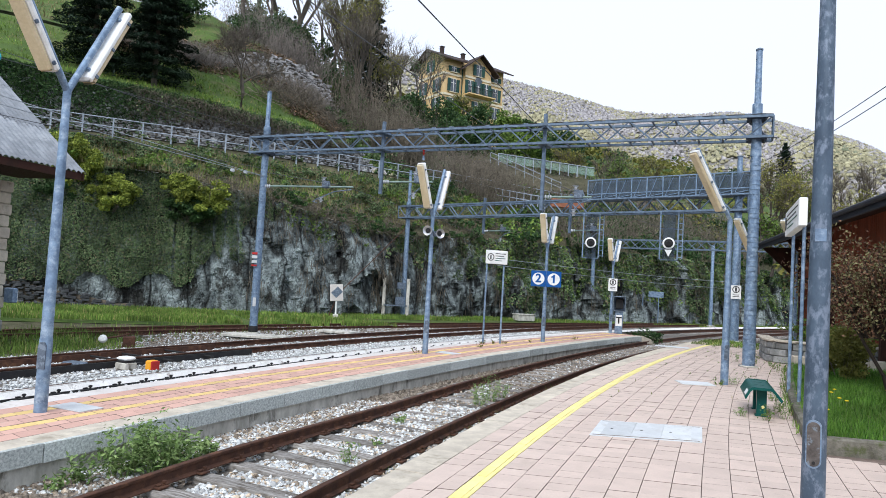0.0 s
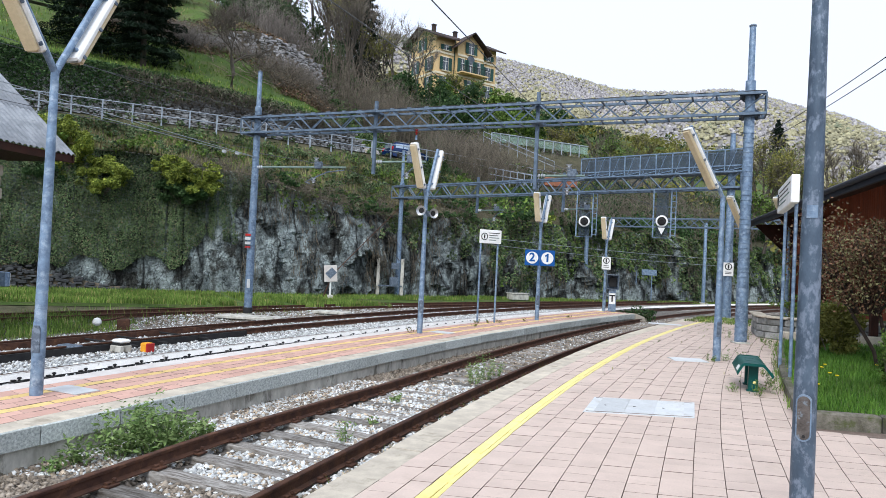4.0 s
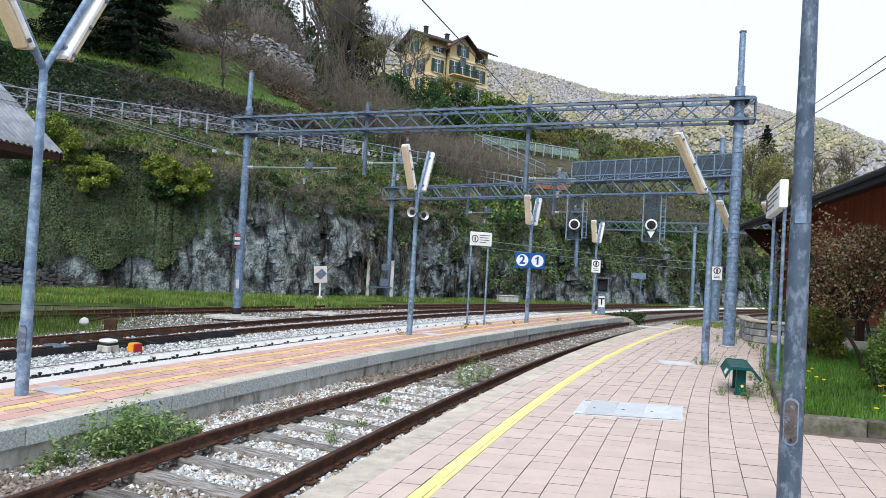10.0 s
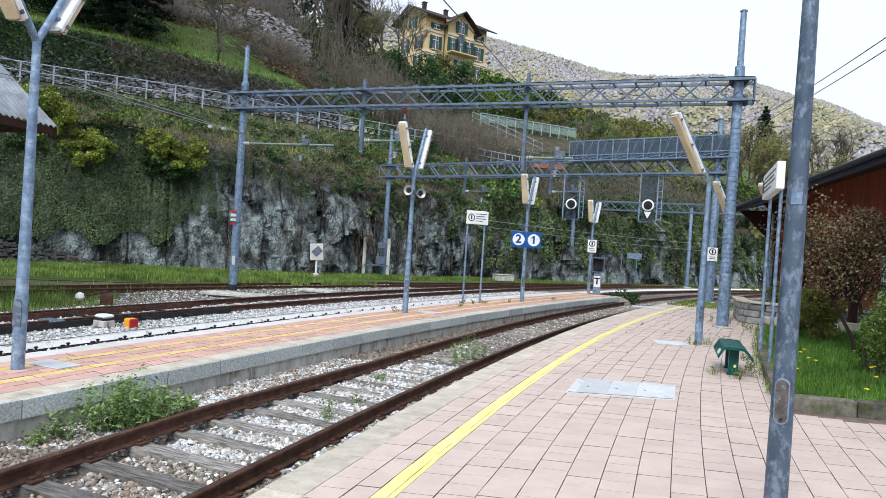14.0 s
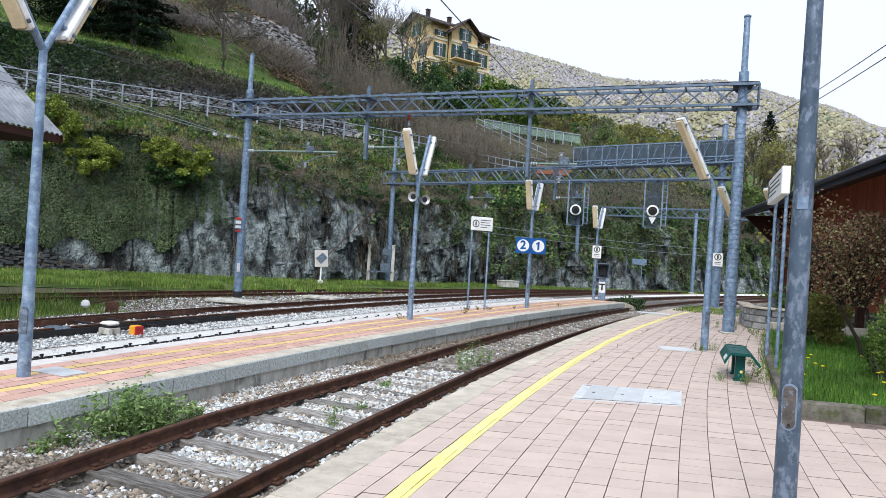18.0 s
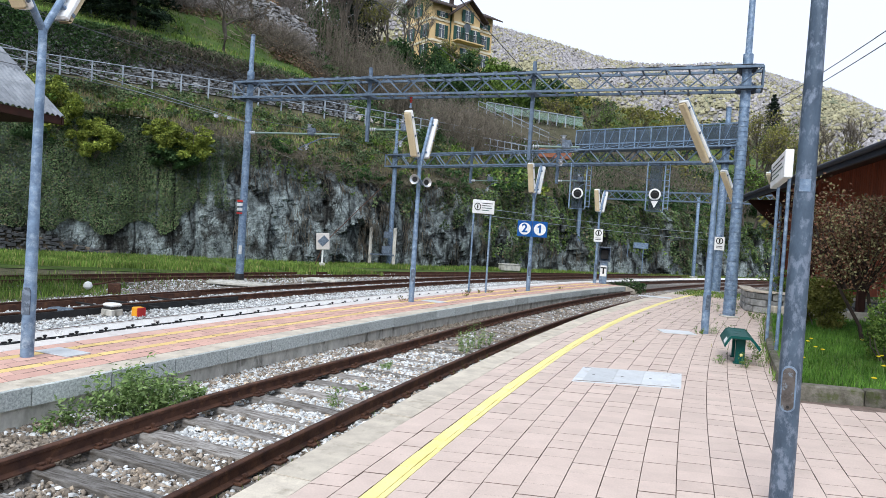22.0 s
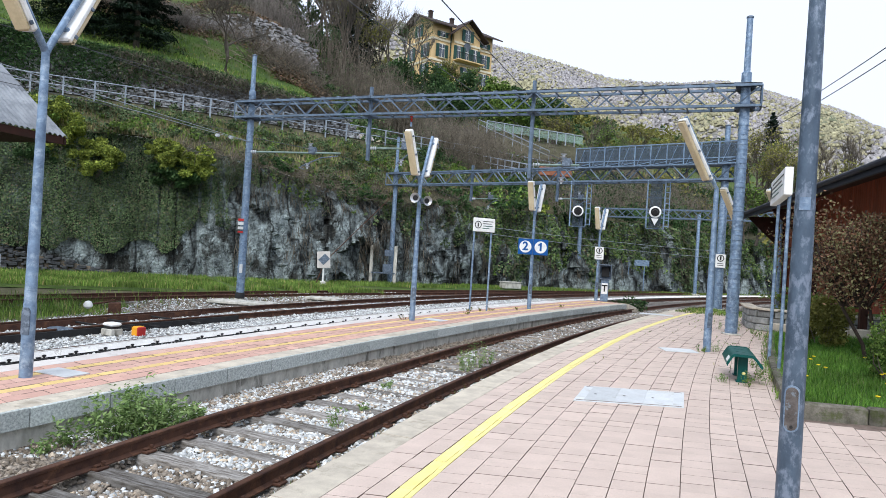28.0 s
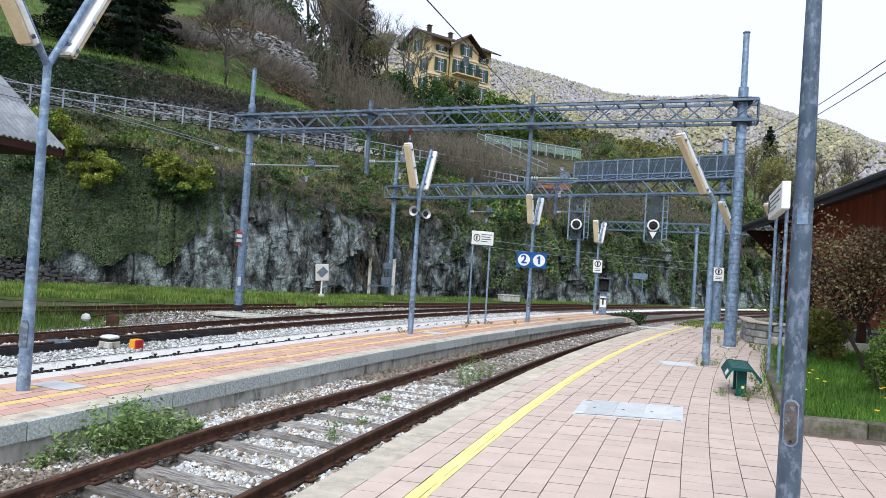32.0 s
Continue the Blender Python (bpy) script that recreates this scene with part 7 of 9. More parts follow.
# ---- fence along the road ----
def build_road_fence():
    root = thing("road_fence", "pale grey tubular road fence with two rails", "fence")
    post = fix_normals(Geo().box(0, 0, 0.62, 0.09, 0.09, 1.34, bevel=0.01).mesh("post"))
    post.materials.append(FENCE_PAINT)
    first, last = fence_index(-40), fence_index(14)
    s, acc, marks = 0.0, 0.0, []
    for i in range(first, last):
        seg = (FENCE[i + 1] - FENCE[i]).length
        while s <= acc + seg:
            p = FENCE[i].lerp(FENCE[i + 1], (s - acc) / seg)
            d = (FENCE[i + 1] - FENCE[i]).normalized()
            marks.append(p)
            part("post", post, None, root, m=Matrix.Translation((p.x, p.y, 9.45)) @ Matrix.Rotation(math.atan2(d.y, d.x), 4, "Z"))
            s += 1.66
        acc += seg
    for z in (10.70, 10.18):
        part("rail", Geo().tube([(p.x, p.y, z) for p in marks], 0.032, 6), FENCE_PAINT, root)


build_road_fence()


def build_far_fence():
    """A pale green mesh fence and stair rail high on the right-hand slope."""
    root = thing("mesh_fence", "pale green mesh fence on the upper bank", "fence")
    a, b = Vector((5.4, 75, 0)), Vector((16.2, 75, 0))
    n = 11
    for k in range(n):
        t0, t1 = k / n, (k + 1) / n
        p, q = a.lerp(b, t0), a.lerp(b, t1)
        z0, z1 = 16.45 - 1.05 * t0, 16.45 - 1.05 * t1
        part("panel", Geo().add([(p.x + 0.04, p.y, z0 - 0.85), (q.x - 0.04, q.y, z1 - 0.85), (q.x - 0.04, q.y, z1), (p.x + 0.04, p.y, z0), (p.x + 0.04, p.y + 0.03, z0 - 0.85), (q.x - 0.04, q.y + 0.03, z1 - 0.85), (q.x - 0.04, q.y + 0.03, z1), (p.x + 0.04, p.y + 0.03, z0)],
                                [(0, 1, 2, 3), (7, 6, 5, 4), (0, 4, 5, 1), (2, 6, 7, 3), (1, 5, 6, 2), (3, 7, 4, 0)]), TURQUOISE, root)
        part("post", Geo().box(p.x, p.y - 0.02, z0 - 0.6, 0.10, 0.1, 1.35), FENCE_PAINT, root)
    part("top_rail", Geo().cyl((a.x, a.y - 0.03, 16.5), (b.x, b.y - 0.03, 15.45), 0.06, n=6), FENCE_PAINT, root)
    bank = Geo().add([(3, 76, 15.2), (18, 76, 14.2), (18, 70, 12.0), (3, 70, 12.0), (22, 80, 13), (0, 80, 14)], [(0, 3, 2, 1), (5, 0, 1, 4)])
    solid("bank_ground_2", bank, EARTH, "overgrown earth bank under the mesh fence", kind="structure")
    root = thing("stair_rail", "white metal handrail down the bank", "handrail")
    for k in range(9):
        p = Vector((4.2, 70, 15.6)).lerp(Vector((11.0, 66, 12.2)), k / 8)
        part("post", Geo().cyl((p.x, p.y, p.z - 1.2), (p.x, p.y, p.z), 0.035, n=6), FENCE_PAINT, root)
    for dz in (0, -0.5):
        part("rail", Geo().cyl((4.2, 70, 15.6 + dz), (11.0, 66, 12.2 + dz), 0.045, n=6), FENCE_PAINT, root)
    root = thing("path_fence", "grey railing beside a footpath on the bank", "fence")
    for k in range(8):
        p = Vector((3.8, 54, 9.3)).lerp(Vector((7.8, 54, 8.8)), k / 7)
        part("post", Geo().cyl((p.x, p.y, p.z - 0.9), (p.x, p.y, p.z + 0.35), 0.04, n=6), FENCE_PAINT, root)
    for dz in (0.3, -0.2):
        part("rail", Geo().cyl((3.8, 54, 9.3 + dz), (7.8, 54, 8.8 + dz), 0.04, n=6), FENCE_PAINT, root)
    root = thing("brick_wall", "low red-brown garden wall among the bushes", "wall")
    part("masonry", Geo().box(0, 0, 0, 2.6, 0.4, 0.7, Matrix.Translation((9.4, 53.0, 8.55)) @ Matrix.Rotation(radians(6), 4, "Z"), bevel=0.06), surface("terracotta_masonry", (0.38, 0.16, 0.09), (0.24, 0.10, 0.07), scale=2, rough=0.9, bump=0.6, grain=9, dist=0.05), root)


build_far_fence()


# ---- villa on the hill ----
def build_villa():
    a = radians(34)
    corner = Vector((-2.0, 120.0, 30.3))
    root = thing("villa", "ochre three-storey villa with dark green shutters and brown gabled roofs", "house", m=Matrix.Translation(corner) @ Matrix.Rotation(a, 4, "Z") @ Matrix.Scale(1.25, 4))
    # local x along the front, local y back along the gable end
    L, W, H = 10.9, 6.8, 9.6
    ridge = H + 1.6
    body = Geo().add([(0, 0, -6), (L, 0, -6), (L, W, -6), (0, W, -6), (0, 0, H), (L, 0, H), (L, W, H), (0, W, H), (0, W / 2, ridge), (L, W / 2, ridge)],
                     [(0, 1, 5, 4), (2, 3, 7, 6), (1, 2, 6, 9, 5), (3, 0, 4, 8, 7), (3, 2, 1, 0), (4, 5, 9, 8), (6, 7, 8, 9)])
    part("wall", body, PLASTER, root, "ochre plastered wall")
    x0, x1 = 3.3, 8.0
    top = 8.75
    wing = Geo().add([(x0, -0.7, -6), (x1, -0.7, -6), (x1, 4, -6), (x0, 4, -6), (x0, -0.7, top), (x1, -0.7, top), (x1, 4, top), (x0, 4, top), ((x0 + x1) / 2, -0.7, top + 1.9), ((x0 + x1) / 2, 4, top + 1.9)],
                     [(0, 1, 5, 8, 4), (1, 2, 6, 5), (3, 0, 4, 7), (2, 3, 7, 9, 6), (4, 8, 9, 7), (5, 6, 9, 8)])
    part("wall", wing, PLASTER, root, "ochre projecting bay wall")

    def slab(pts, t=0.18):
        g = Geo()
        n = len(pts)
        g.add([(x, y, z) for x, y, z in pts] + [(x, y, z - t) for x, y, z in pts], [tuple(range(n)), tuple(range(2 * n - 1, n - 1, -1))] + [(i, n + i, n + (i + 1) % n, (i + 1) % n) for i in range(n)])
        return g

    o = 1.1
    s = (ridge - H) / (W / 2)
    for xa, xb, ya in ((-o, x0, -o), (x0, x1, 0.3), (x1, L + o, -o)):
        part("roof", slab([(xa, ya, H + ya * s + 0.12), (xb, ya, H + ya * s + 0.12), (xb, W / 2, ridge + 0.12), (xa, W / 2, ridge + 0.12)]), HOUSE_ROOF, root, "dark brown main roof")
    part("roof", slab([(-o, W / 2, ridge + 0.12), (L + o, W / 2, ridge + 0.12), (L + o, W + o, H - o * s + 0.12), (-o, W + o, H - o * s + 0.12)]), HOUSE_ROOF, root, "brown main roof")
    xm, s2 = (x0 + x1) / 2, 1.9 / ((x1 - x0) / 2)
    part("roof", slab([(x0 - 0.9, -1.7, top - 0.9 * s2 + 0.12), (xm, -1.7, top + 2.02), (xm, 4.5, top + 2.02), (x0 - 0.9, 4.5, top - 0.9 * s2 + 0.12)]), HOUSE_ROOF, root, "brown bay roof")
    part("roof", slab([(xm, -1.7, top + 2.02), (x1 + 0.9, -1.7, top - 0.9 * s2 + 0.12), (x1 + 0.9, 4.5, top - 0.9 * s2 + 0.12), (xm, 4.5, top + 2.02)]), HOUSE_ROOF, root, "brown bay roof")
    for z in (4.25, 7.25):
        part("string_course", Geo().box(L / 2, -0.06, z, L, 0.14, 0.3), CREAM, root)
        part("string_course", Geo().box(-0.06, W / 2, z, 0.14, W, 0.3), CREAM, root)
        part("string_course", Geo().box(xm, -0.76, z, x1 - x0, 0.14, 0.3), CREAM, root)

    def window(x, y, z, w, h_, side, closed=False):
        """side 0: on the front; 1: on the gable end."""
        m = Matrix.Translation((x, y, z)) @ (Matrix.Rotation(radians(-90), 4, "Z") if side else Matrix.Identity(4))
        win = part("window", Geo().box(0, 0, 0, w + 0.3, 0.1, h_ + 0.3), CREAM, root, "cream window surround", m=m)
        part("pane", Geo().box(-w / 4, -0.06, 0, w / 2 - 0.05, 0.04, h_), PANE, win)
        part("pane", Geo().box(w / 4, -0.06, 0, w / 2 - 0.05, 0.04, h_), PANE, win)
        part("glazing_bar", Geo().box(0, -0.09, 0, 0.06, 0.03, h_).box(0, -0.09, h_ * 0.18, w, 0.03, 0.05), WHITE_PAINT, win)
        part("sill", Geo().box(0, -0.12, -h_ / 2 - 0.12, w + 0.4, 0.24, 0.1), CREAM, win)
        for k in (-1, 1):
            part("shutter", Geo().box(k * (w / 2 + 0.30), -0.09, 0, 0.52, 0.07, h_), SHUTTER, win, "open dark green shutter")

    for z, h_ in ((0.2, 1.7), (2.95, 1.7), (5.7, 1.85)):
        for x in (1.7, 9.4):
            window(x, -0.05, z, 0.95, h_, 0)
        for y in (1.5, 5.2):
            window(-0.05, y, z, 0.95, h_, 1)
    for x in (1.7, 9.4):
        window(x, -0.05, 8.05, 0.8, 0.7, 0)
    window(-0.05, 3.4, 8.8, 0.95, 1.7, 1)
    window(xm, -0.75, 8.5, 0.95, 1.6, 0)
    window(xm, -0.75, 2.95, 1.0, 1.7, 0)
    for dx in (-1.5, 0, 1.5):
        window(xm + dx, -0.75, 5.75, 0.62, 2.0, 0)
    part("fanlight", Geo().cyl((xm, -0.72, 6.9), (xm, -0.86, 6.9), 0.62, n=24), PANE, root, "round-headed fanlight")
    part("balcony", Geo().box(xm, -1.4, 4.55, 4.8, 1.3, 0.16), PLASTER, root)
    g = Geo()
    for k in range(25):
        g.cyl((xm - 2.35 + k * 0.196, -2.0, 4.6), (xm - 2.35 + k * 0.196, -2.0, 5.5), 0.025, n=5)
    g.box(xm, -2.0, 5.52, 4.8, 0.06, 0.06)
    part("railing", g, BLACK, root, "dark iron balcony railing")
    for x, y in ((1.6, W / 2 - 0.1), (5.8, W / 2 + 0.4)):
        part("chimney", Geo().box(x, y, ridge + 0.3, 0.5, 0.5, 1.3).box(x, y, ridge + 1.0, 0.66, 0.66, 0.1), HOUSE_ROOF, root)
    part("downpipe", Geo().cyl((x0 - 0.15, -0.15, -3), (x0 - 0.15, -0.15, H), 0.07, n=8), SHUTTER, root)
    return root


build_villa()


# ---- car ----
def build_car():
    root = thing("car", "dark blue estate car with silver wheels on the hill road", "car")
    # local x is the way it drives; built about the middle of its wheelbase on the road
    low = [(-2.15, 0.32), (-2.2, 0.6), (-2.12, 0.92), (-1.0, 0.96), (0.75, 0.95), (1.5, 0.86), (2.08, 0.72), (2.15, 0.5), (2.1, 0.28), (1.75, 0.25), (1.68, 0.5), (1.5, 0.66), (1.28, 0.7), (1.05, 0.66), (0.9, 0.5), (0.84, 0.24),
           (-0.84, 0.24), (-0.9, 0.5), (-1.05, 0.66), (-1.28, 0.7), (-1.5, 0.66), (-1.66, 0.5), (-1.72, 0.25)]
    part("body", Geo().prism(low, 1.72), CAR_BLUE, root, "dark blue body")
    cabin = [(-2.1, 0.93), (-1.95, 1.36), (-1.75, 1.46), (-0.4, 1.50), (0.25, 1.42), (1.1, 0.94)]
    g = Geo()
    n = len(cabin)
    g.add([(x, -0.84 + (z - 0.93) * 0.3, z) for x, z in cabin] + [(x, 0.84 - (z - 0.93) * 0.3, z) for x, z in cabin], [tuple(range(n)), tuple(range(2 * n - 1, n - 1, -1))] + [(i, n + i, n + (i + 1) % n, (i + 1) % n) for i in range(n)])
    part("cabin", g, CAR_BLUE, root, "dark blue roof and pillars")
    for s in (-1, 1):
        for quad in ([(-1.85, 1.0), (-1.72, 1.34), (-0.95, 1.38), (-0.95, 1.0)], [(-0.88, 1.0), (-0.88, 1.385), (-0.02, 1.38), (0.08, 1.0)], [(0.14, 1.0), (0.06, 1.36), (0.25, 1.32), (0.9, 1.0)]):
            part("side_window", Geo().add([(x, s * (0.848 - (z - 0.93) * 0.3), z) for x, z in quad] + [(x, s * (0.82 - (z - 0.93) * 0.3), z) for x, z in quad], [(0, 1, 2, 3), (7, 6, 5, 4), (0, 4, 5, 1), (1, 5, 6, 2), (2, 6, 7, 3), (3, 7, 4, 0)]), CAR_GLASS, root)
        part("tail_light", Geo().box(-2.13, s * 0.72, 0.95, 0.14, 0.22, 0.26, bevel=0.02), TAIL, root, "red tail light")
        part("headlight", Geo().box(2.02, s * 0.66, 0.68, 0.16, 0.3, 0.14, bevel=0.02), WHITE_PAINT, root)
        part("door_mirror", Geo().box(0.62, s * 0.95, 1.0, 0.14, 0.18, 0.12, bevel=0.02), CAR_BLUE, root)
        part("roof_rail", Geo().tube([(-1.7, s * 0.62, 1.48), (-1.4, s * 0.62, 1.53), (-0.2, s * 0.62, 1.53), (0.1, s * 0.62, 1.45)], 0.02), ALLOY, root)
        part("door_seam", Geo().box(-0.92, s * 0.862, 0.62, 0.012, 0.006, 0.6).box(0.12, s * 0.862, 0.62, 0.012, 0.006, 0.6), BLACK, root)
        part("side_trim", Geo().box(0, s * 0.866, 0.55, 1.6, 0.02, 0.08), BLACK, root)
    part("windscreen", Geo().add([(0.30, -0.66, 1.40), (0.30, 0.66, 1.40), (1.06, 0.78, 0.985), (1.06, -0.78, 0.985), (0.27, -0.66, 1.38), (0.27, 0.66, 1.38), (1.03, 0.78, 0.965), (1.03, -0.78, 0.965)], [(0, 1, 2, 3), (7, 6, 5, 4), (0, 4, 5, 1), (1, 5, 6, 2), (2, 6, 7, 3), (3, 7, 4, 0)]), CAR_GLASS, root)
    part("rear_window", Geo().box(0, 0, 0, 0.02, 1.3, 0.36, Matrix.Translation((-2.035, 0, 1.16)) @ Matrix.Rotation(radians(20), 4, "Y")), CAR_GLASS, root)
    part("bumper", Geo().box(-2.17, 0, 0.42, 0.12, 1.6, 0.24, bevel=0.04), BLACK, root)
    part("bumper", Geo().box(2.1, 0, 0.38, 0.14, 1.6, 0.22, bevel=0.04), CAR_BLUE, root)
    # a short compact estate
    for ob in root.children:
        ob.data.transform(Matrix.Diagonal((0.80, 0.98, 0.97, 1.0)))
    wheels = []
    for x in (-1.02, 1.02):
        for s in (-1, 1):
            tyre = part("wheel", Geo().lathe([(0.19, -0.09), (0.29, -0.1), (0.315, -0.06), (0.315, 0.06), (0.29, 0.1), (0.19, 0.09)], 24), RUBBER, root, "black tyre", m=Matrix.Translation((x, s * 0.78, 0.315)) @ Matrix.Rotation(radians(90), 4, "X"))
            part("rim", Geo().lathe([(0.19, -0.085), (0.2, -0.06), (0.05, -0.05), (0.05, 0.05), (0.2, 0.06), (0.19, 0.085)], 24), ALLOY, tyre, "silver wheel disc")
            part("spokes", Geo().box(0, 0, 0.075 * s * -1, 0.36, 0.05, 0.03).box(0, 0, 0.075 * s * -1, 0.05, 0.36, 0.03), ALLOY, tyre)
            wheels.append((tyre, x, s))
    return root, wheels


CAR, WHEELS = build_car()
LANE = [FENCE[i] + NORMAL[i] * 2.2 for i in range(len(FENCE))]
LANE_S = np.concatenate([[0], np.cumsum([(LANE[i + 1] - LANE[i]).length for i in range(len(LANE) - 1)])])


def motions():
    """The car drives along the road from behind the hut, out of view among the trees."""
    stations = [(0.0, 29.5), (1.0, 41.4), (1.8, 51.0), (2.3, 57.0), (3.0, 64.75), (3.5, 70.2), (4.0, 75.85), (5.0, 85.0), (6.0, 92.0), (8.0, 108.0), (10.0, 124.0), (12.0, 136.0), (14.0, 140.0), (32.0, 140.0)]
    rows, times = [], []
    spin = {k: [] for k in range(4)}
    s0 = stations[0][1]
    t = 0.0
    ts, ss = [a for a, _ in stations], [b for _, b in stations]
    while t <= 14.01:
        s = float(np.interp(t, ts, ss))
        x, y = (float(np.interp(s, LANE_S, [p[k] for p in LANE])) for k in (0, 1))
        x2, y2 = (float(np.interp(s + 1.0, LANE_S, [p[k] for p in LANE])) for k in (0, 1))
        turn = math.degrees(math.atan2(y2 - y, x2 - x))
        rows.append((t, pose(x, y, 9.8, 0, 0, turn)))
        t += 0.5
    rows.append((32.0, rows[-1][1]))
    walk(CAR, rows)
    for tyre, x, s in WHEELS:
        wheel_rows, t = [], 0.0
        base = Matrix.Translation((x, s * 0.78, 0.315))
        while t <= 14.01:
            angle = (float(np.interp(t, ts, ss)) - s0) / 0.315
            wheel_rows.append((t, base @ Matrix.Rotation(angle, 4, "Y") @ Matrix.Rotation(radians(90), 4, "X")))
            # less than a quarter turn from row to row
            t += 1 / 30
        wheel_rows.append((32.0, wheel_rows[-1][1]))
        walk(tyre, wheel_rows)


# ---- wooded mountain behind the valley ----
RIDGE = [(-40, 0.10), (-15, 0.19), (-9, 0.26), (-5.7, 0.332), (2, 0.312), (9.4, 0.282), (14, 0.258), (16.8, 0.252), (20, 0.250), (22.4, 0.252), (25, 0.243), (28, 0.222), (32.9, 0.183), (40, 0.14), (55, 0.10), (75, 0.08)]


def mountain_point(az, r):
    """A point of the mountain side at a bearing (degrees) and a distance."""
    a = radians(az)
    t = min(1.0, max(0.0, (r - 190) / 430))
    z = 1.95 + 620 * blend(az, RIDGE) * (t ** 1.15)
    z += (9 * noise.noise(Vector((az * 0.35, r * 0.012, 0))) + 30 * noise.noise(Vector((az * 0.13 + r * 0.004, r * 0.003, 4.0)))) * t * (1 - t) * 4
    if r > 620:
        z -= (r - 620) * 0.25
    return (r * math.sin(a), r * math.cos(a), z)


def build_mountain():
    g = Geo()
    n_az, n_r = 116, 30
    for i in range(n_az):
        az = -40 + 115 * i / (n_az - 1)
        for j in range(n_r):
            g.v.append(mountain_point(az, 190 + 560 * j / (n_r - 1)))
    g.f = [(a * n_r + j, (a + 1) * n_r + j, (a + 1) * n_r + j + 1, a * n_r + j + 1) for a in range(n_az - 1) for j in range(n_r - 1)]
    # floor colour paled with painted haze, so gaps between crowns don't stand out
    solid("mountain", g, surface("hazy_forest_floor", (0.38, 0.365, 0.34), (0.29, 0.28, 0.26), scale=0.03, rough=1.0, bump=0, grain=0.4), "steep mountain side with spring forest", kind="structure", angle=60)
    rng = np.random.default_rng(21)
    n = 44000
    az = rng.uniform(-12, 48, n)
    r = 200 + 425 * np.sqrt(rng.uniform(0, 1, n))
    pts = np.array([mountain_point(a, b) for a, b in zip(az, r)])
    pts[:, 2] += 1.3 + rng.uniform(-0.7, 1.0, n)
    # mixed crowns: grey bare, budding yellow and dark evergreen; distance haze is painted into their colours
    kind = 0.05 + 0.85 * rng.uniform(size=n) + 0.8 * np.array([noise.noise(Vector((a * 0.22, b * 0.014, 3.3))) for a, b in zip(az, r)])
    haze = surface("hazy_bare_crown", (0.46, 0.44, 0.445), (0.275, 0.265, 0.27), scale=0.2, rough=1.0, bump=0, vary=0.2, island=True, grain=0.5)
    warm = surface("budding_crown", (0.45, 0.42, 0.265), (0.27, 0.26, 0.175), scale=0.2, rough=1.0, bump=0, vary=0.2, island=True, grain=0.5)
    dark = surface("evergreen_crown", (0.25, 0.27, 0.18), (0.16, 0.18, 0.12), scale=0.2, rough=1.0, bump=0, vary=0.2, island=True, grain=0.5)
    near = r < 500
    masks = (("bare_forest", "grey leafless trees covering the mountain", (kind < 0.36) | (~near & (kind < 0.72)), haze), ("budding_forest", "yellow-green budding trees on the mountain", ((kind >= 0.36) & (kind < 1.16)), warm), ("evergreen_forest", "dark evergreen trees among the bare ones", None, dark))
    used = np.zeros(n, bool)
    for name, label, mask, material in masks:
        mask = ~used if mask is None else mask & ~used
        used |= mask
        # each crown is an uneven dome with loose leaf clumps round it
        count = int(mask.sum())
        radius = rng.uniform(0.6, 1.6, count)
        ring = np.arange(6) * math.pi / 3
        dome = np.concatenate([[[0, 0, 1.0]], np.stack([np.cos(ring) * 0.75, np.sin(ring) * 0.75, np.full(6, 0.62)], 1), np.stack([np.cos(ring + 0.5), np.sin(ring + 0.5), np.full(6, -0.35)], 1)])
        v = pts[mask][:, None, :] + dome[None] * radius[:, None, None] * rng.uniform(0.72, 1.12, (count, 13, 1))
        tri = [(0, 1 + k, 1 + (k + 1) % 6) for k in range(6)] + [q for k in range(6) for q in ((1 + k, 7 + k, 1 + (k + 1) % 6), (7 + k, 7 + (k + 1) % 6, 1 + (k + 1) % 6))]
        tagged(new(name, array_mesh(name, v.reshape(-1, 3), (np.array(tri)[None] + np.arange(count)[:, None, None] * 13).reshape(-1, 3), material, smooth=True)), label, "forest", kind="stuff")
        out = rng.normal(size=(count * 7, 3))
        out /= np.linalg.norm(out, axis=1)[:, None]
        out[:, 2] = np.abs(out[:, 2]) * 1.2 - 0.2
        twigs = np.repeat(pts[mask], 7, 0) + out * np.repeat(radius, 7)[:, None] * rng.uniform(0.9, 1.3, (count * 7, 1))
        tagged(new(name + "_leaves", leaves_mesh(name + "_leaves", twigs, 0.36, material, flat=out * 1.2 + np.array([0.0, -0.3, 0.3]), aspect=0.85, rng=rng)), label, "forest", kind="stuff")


build_mountain()


# ---- trees ----
def grow(g, tips, p, d, length, r, depth, rng, spread=0.55, up=0.15, sides=5):
    """Limbs by forking; the ends of the finest go into tips."""
    q = p + d * length
    bend = p.lerp(q, 0.5) + Vector((rng.uniform(-1, 1), rng.uniform(-1, 1), rng.uniform(-0.5, 0.5))) * length * 0.07
    g.tube([p, bend, q], [r, r * 0.85, r * 0.68], sides)
    if depth == 0:
        tips.append((q, d))
        return
    for k in range(rng.choice((2, 3, 3))):
        e = (d + Vector((rng.uniform(-1, 1), rng.uniform(-1, 1), rng.uniform(-0.4, 0.6))) * spread + Vector((0, 0, up))).normalized()
        at = p.lerp(q, rng.uniform(0.55, 1.0)) if k else q
        grow(g, tips, at, e, length * rng.uniform(0.62, 0.85), r * rng.uniform(0.5, 0.68), depth - 1, rng, spread, up, 4 if depth > 1 else 3)


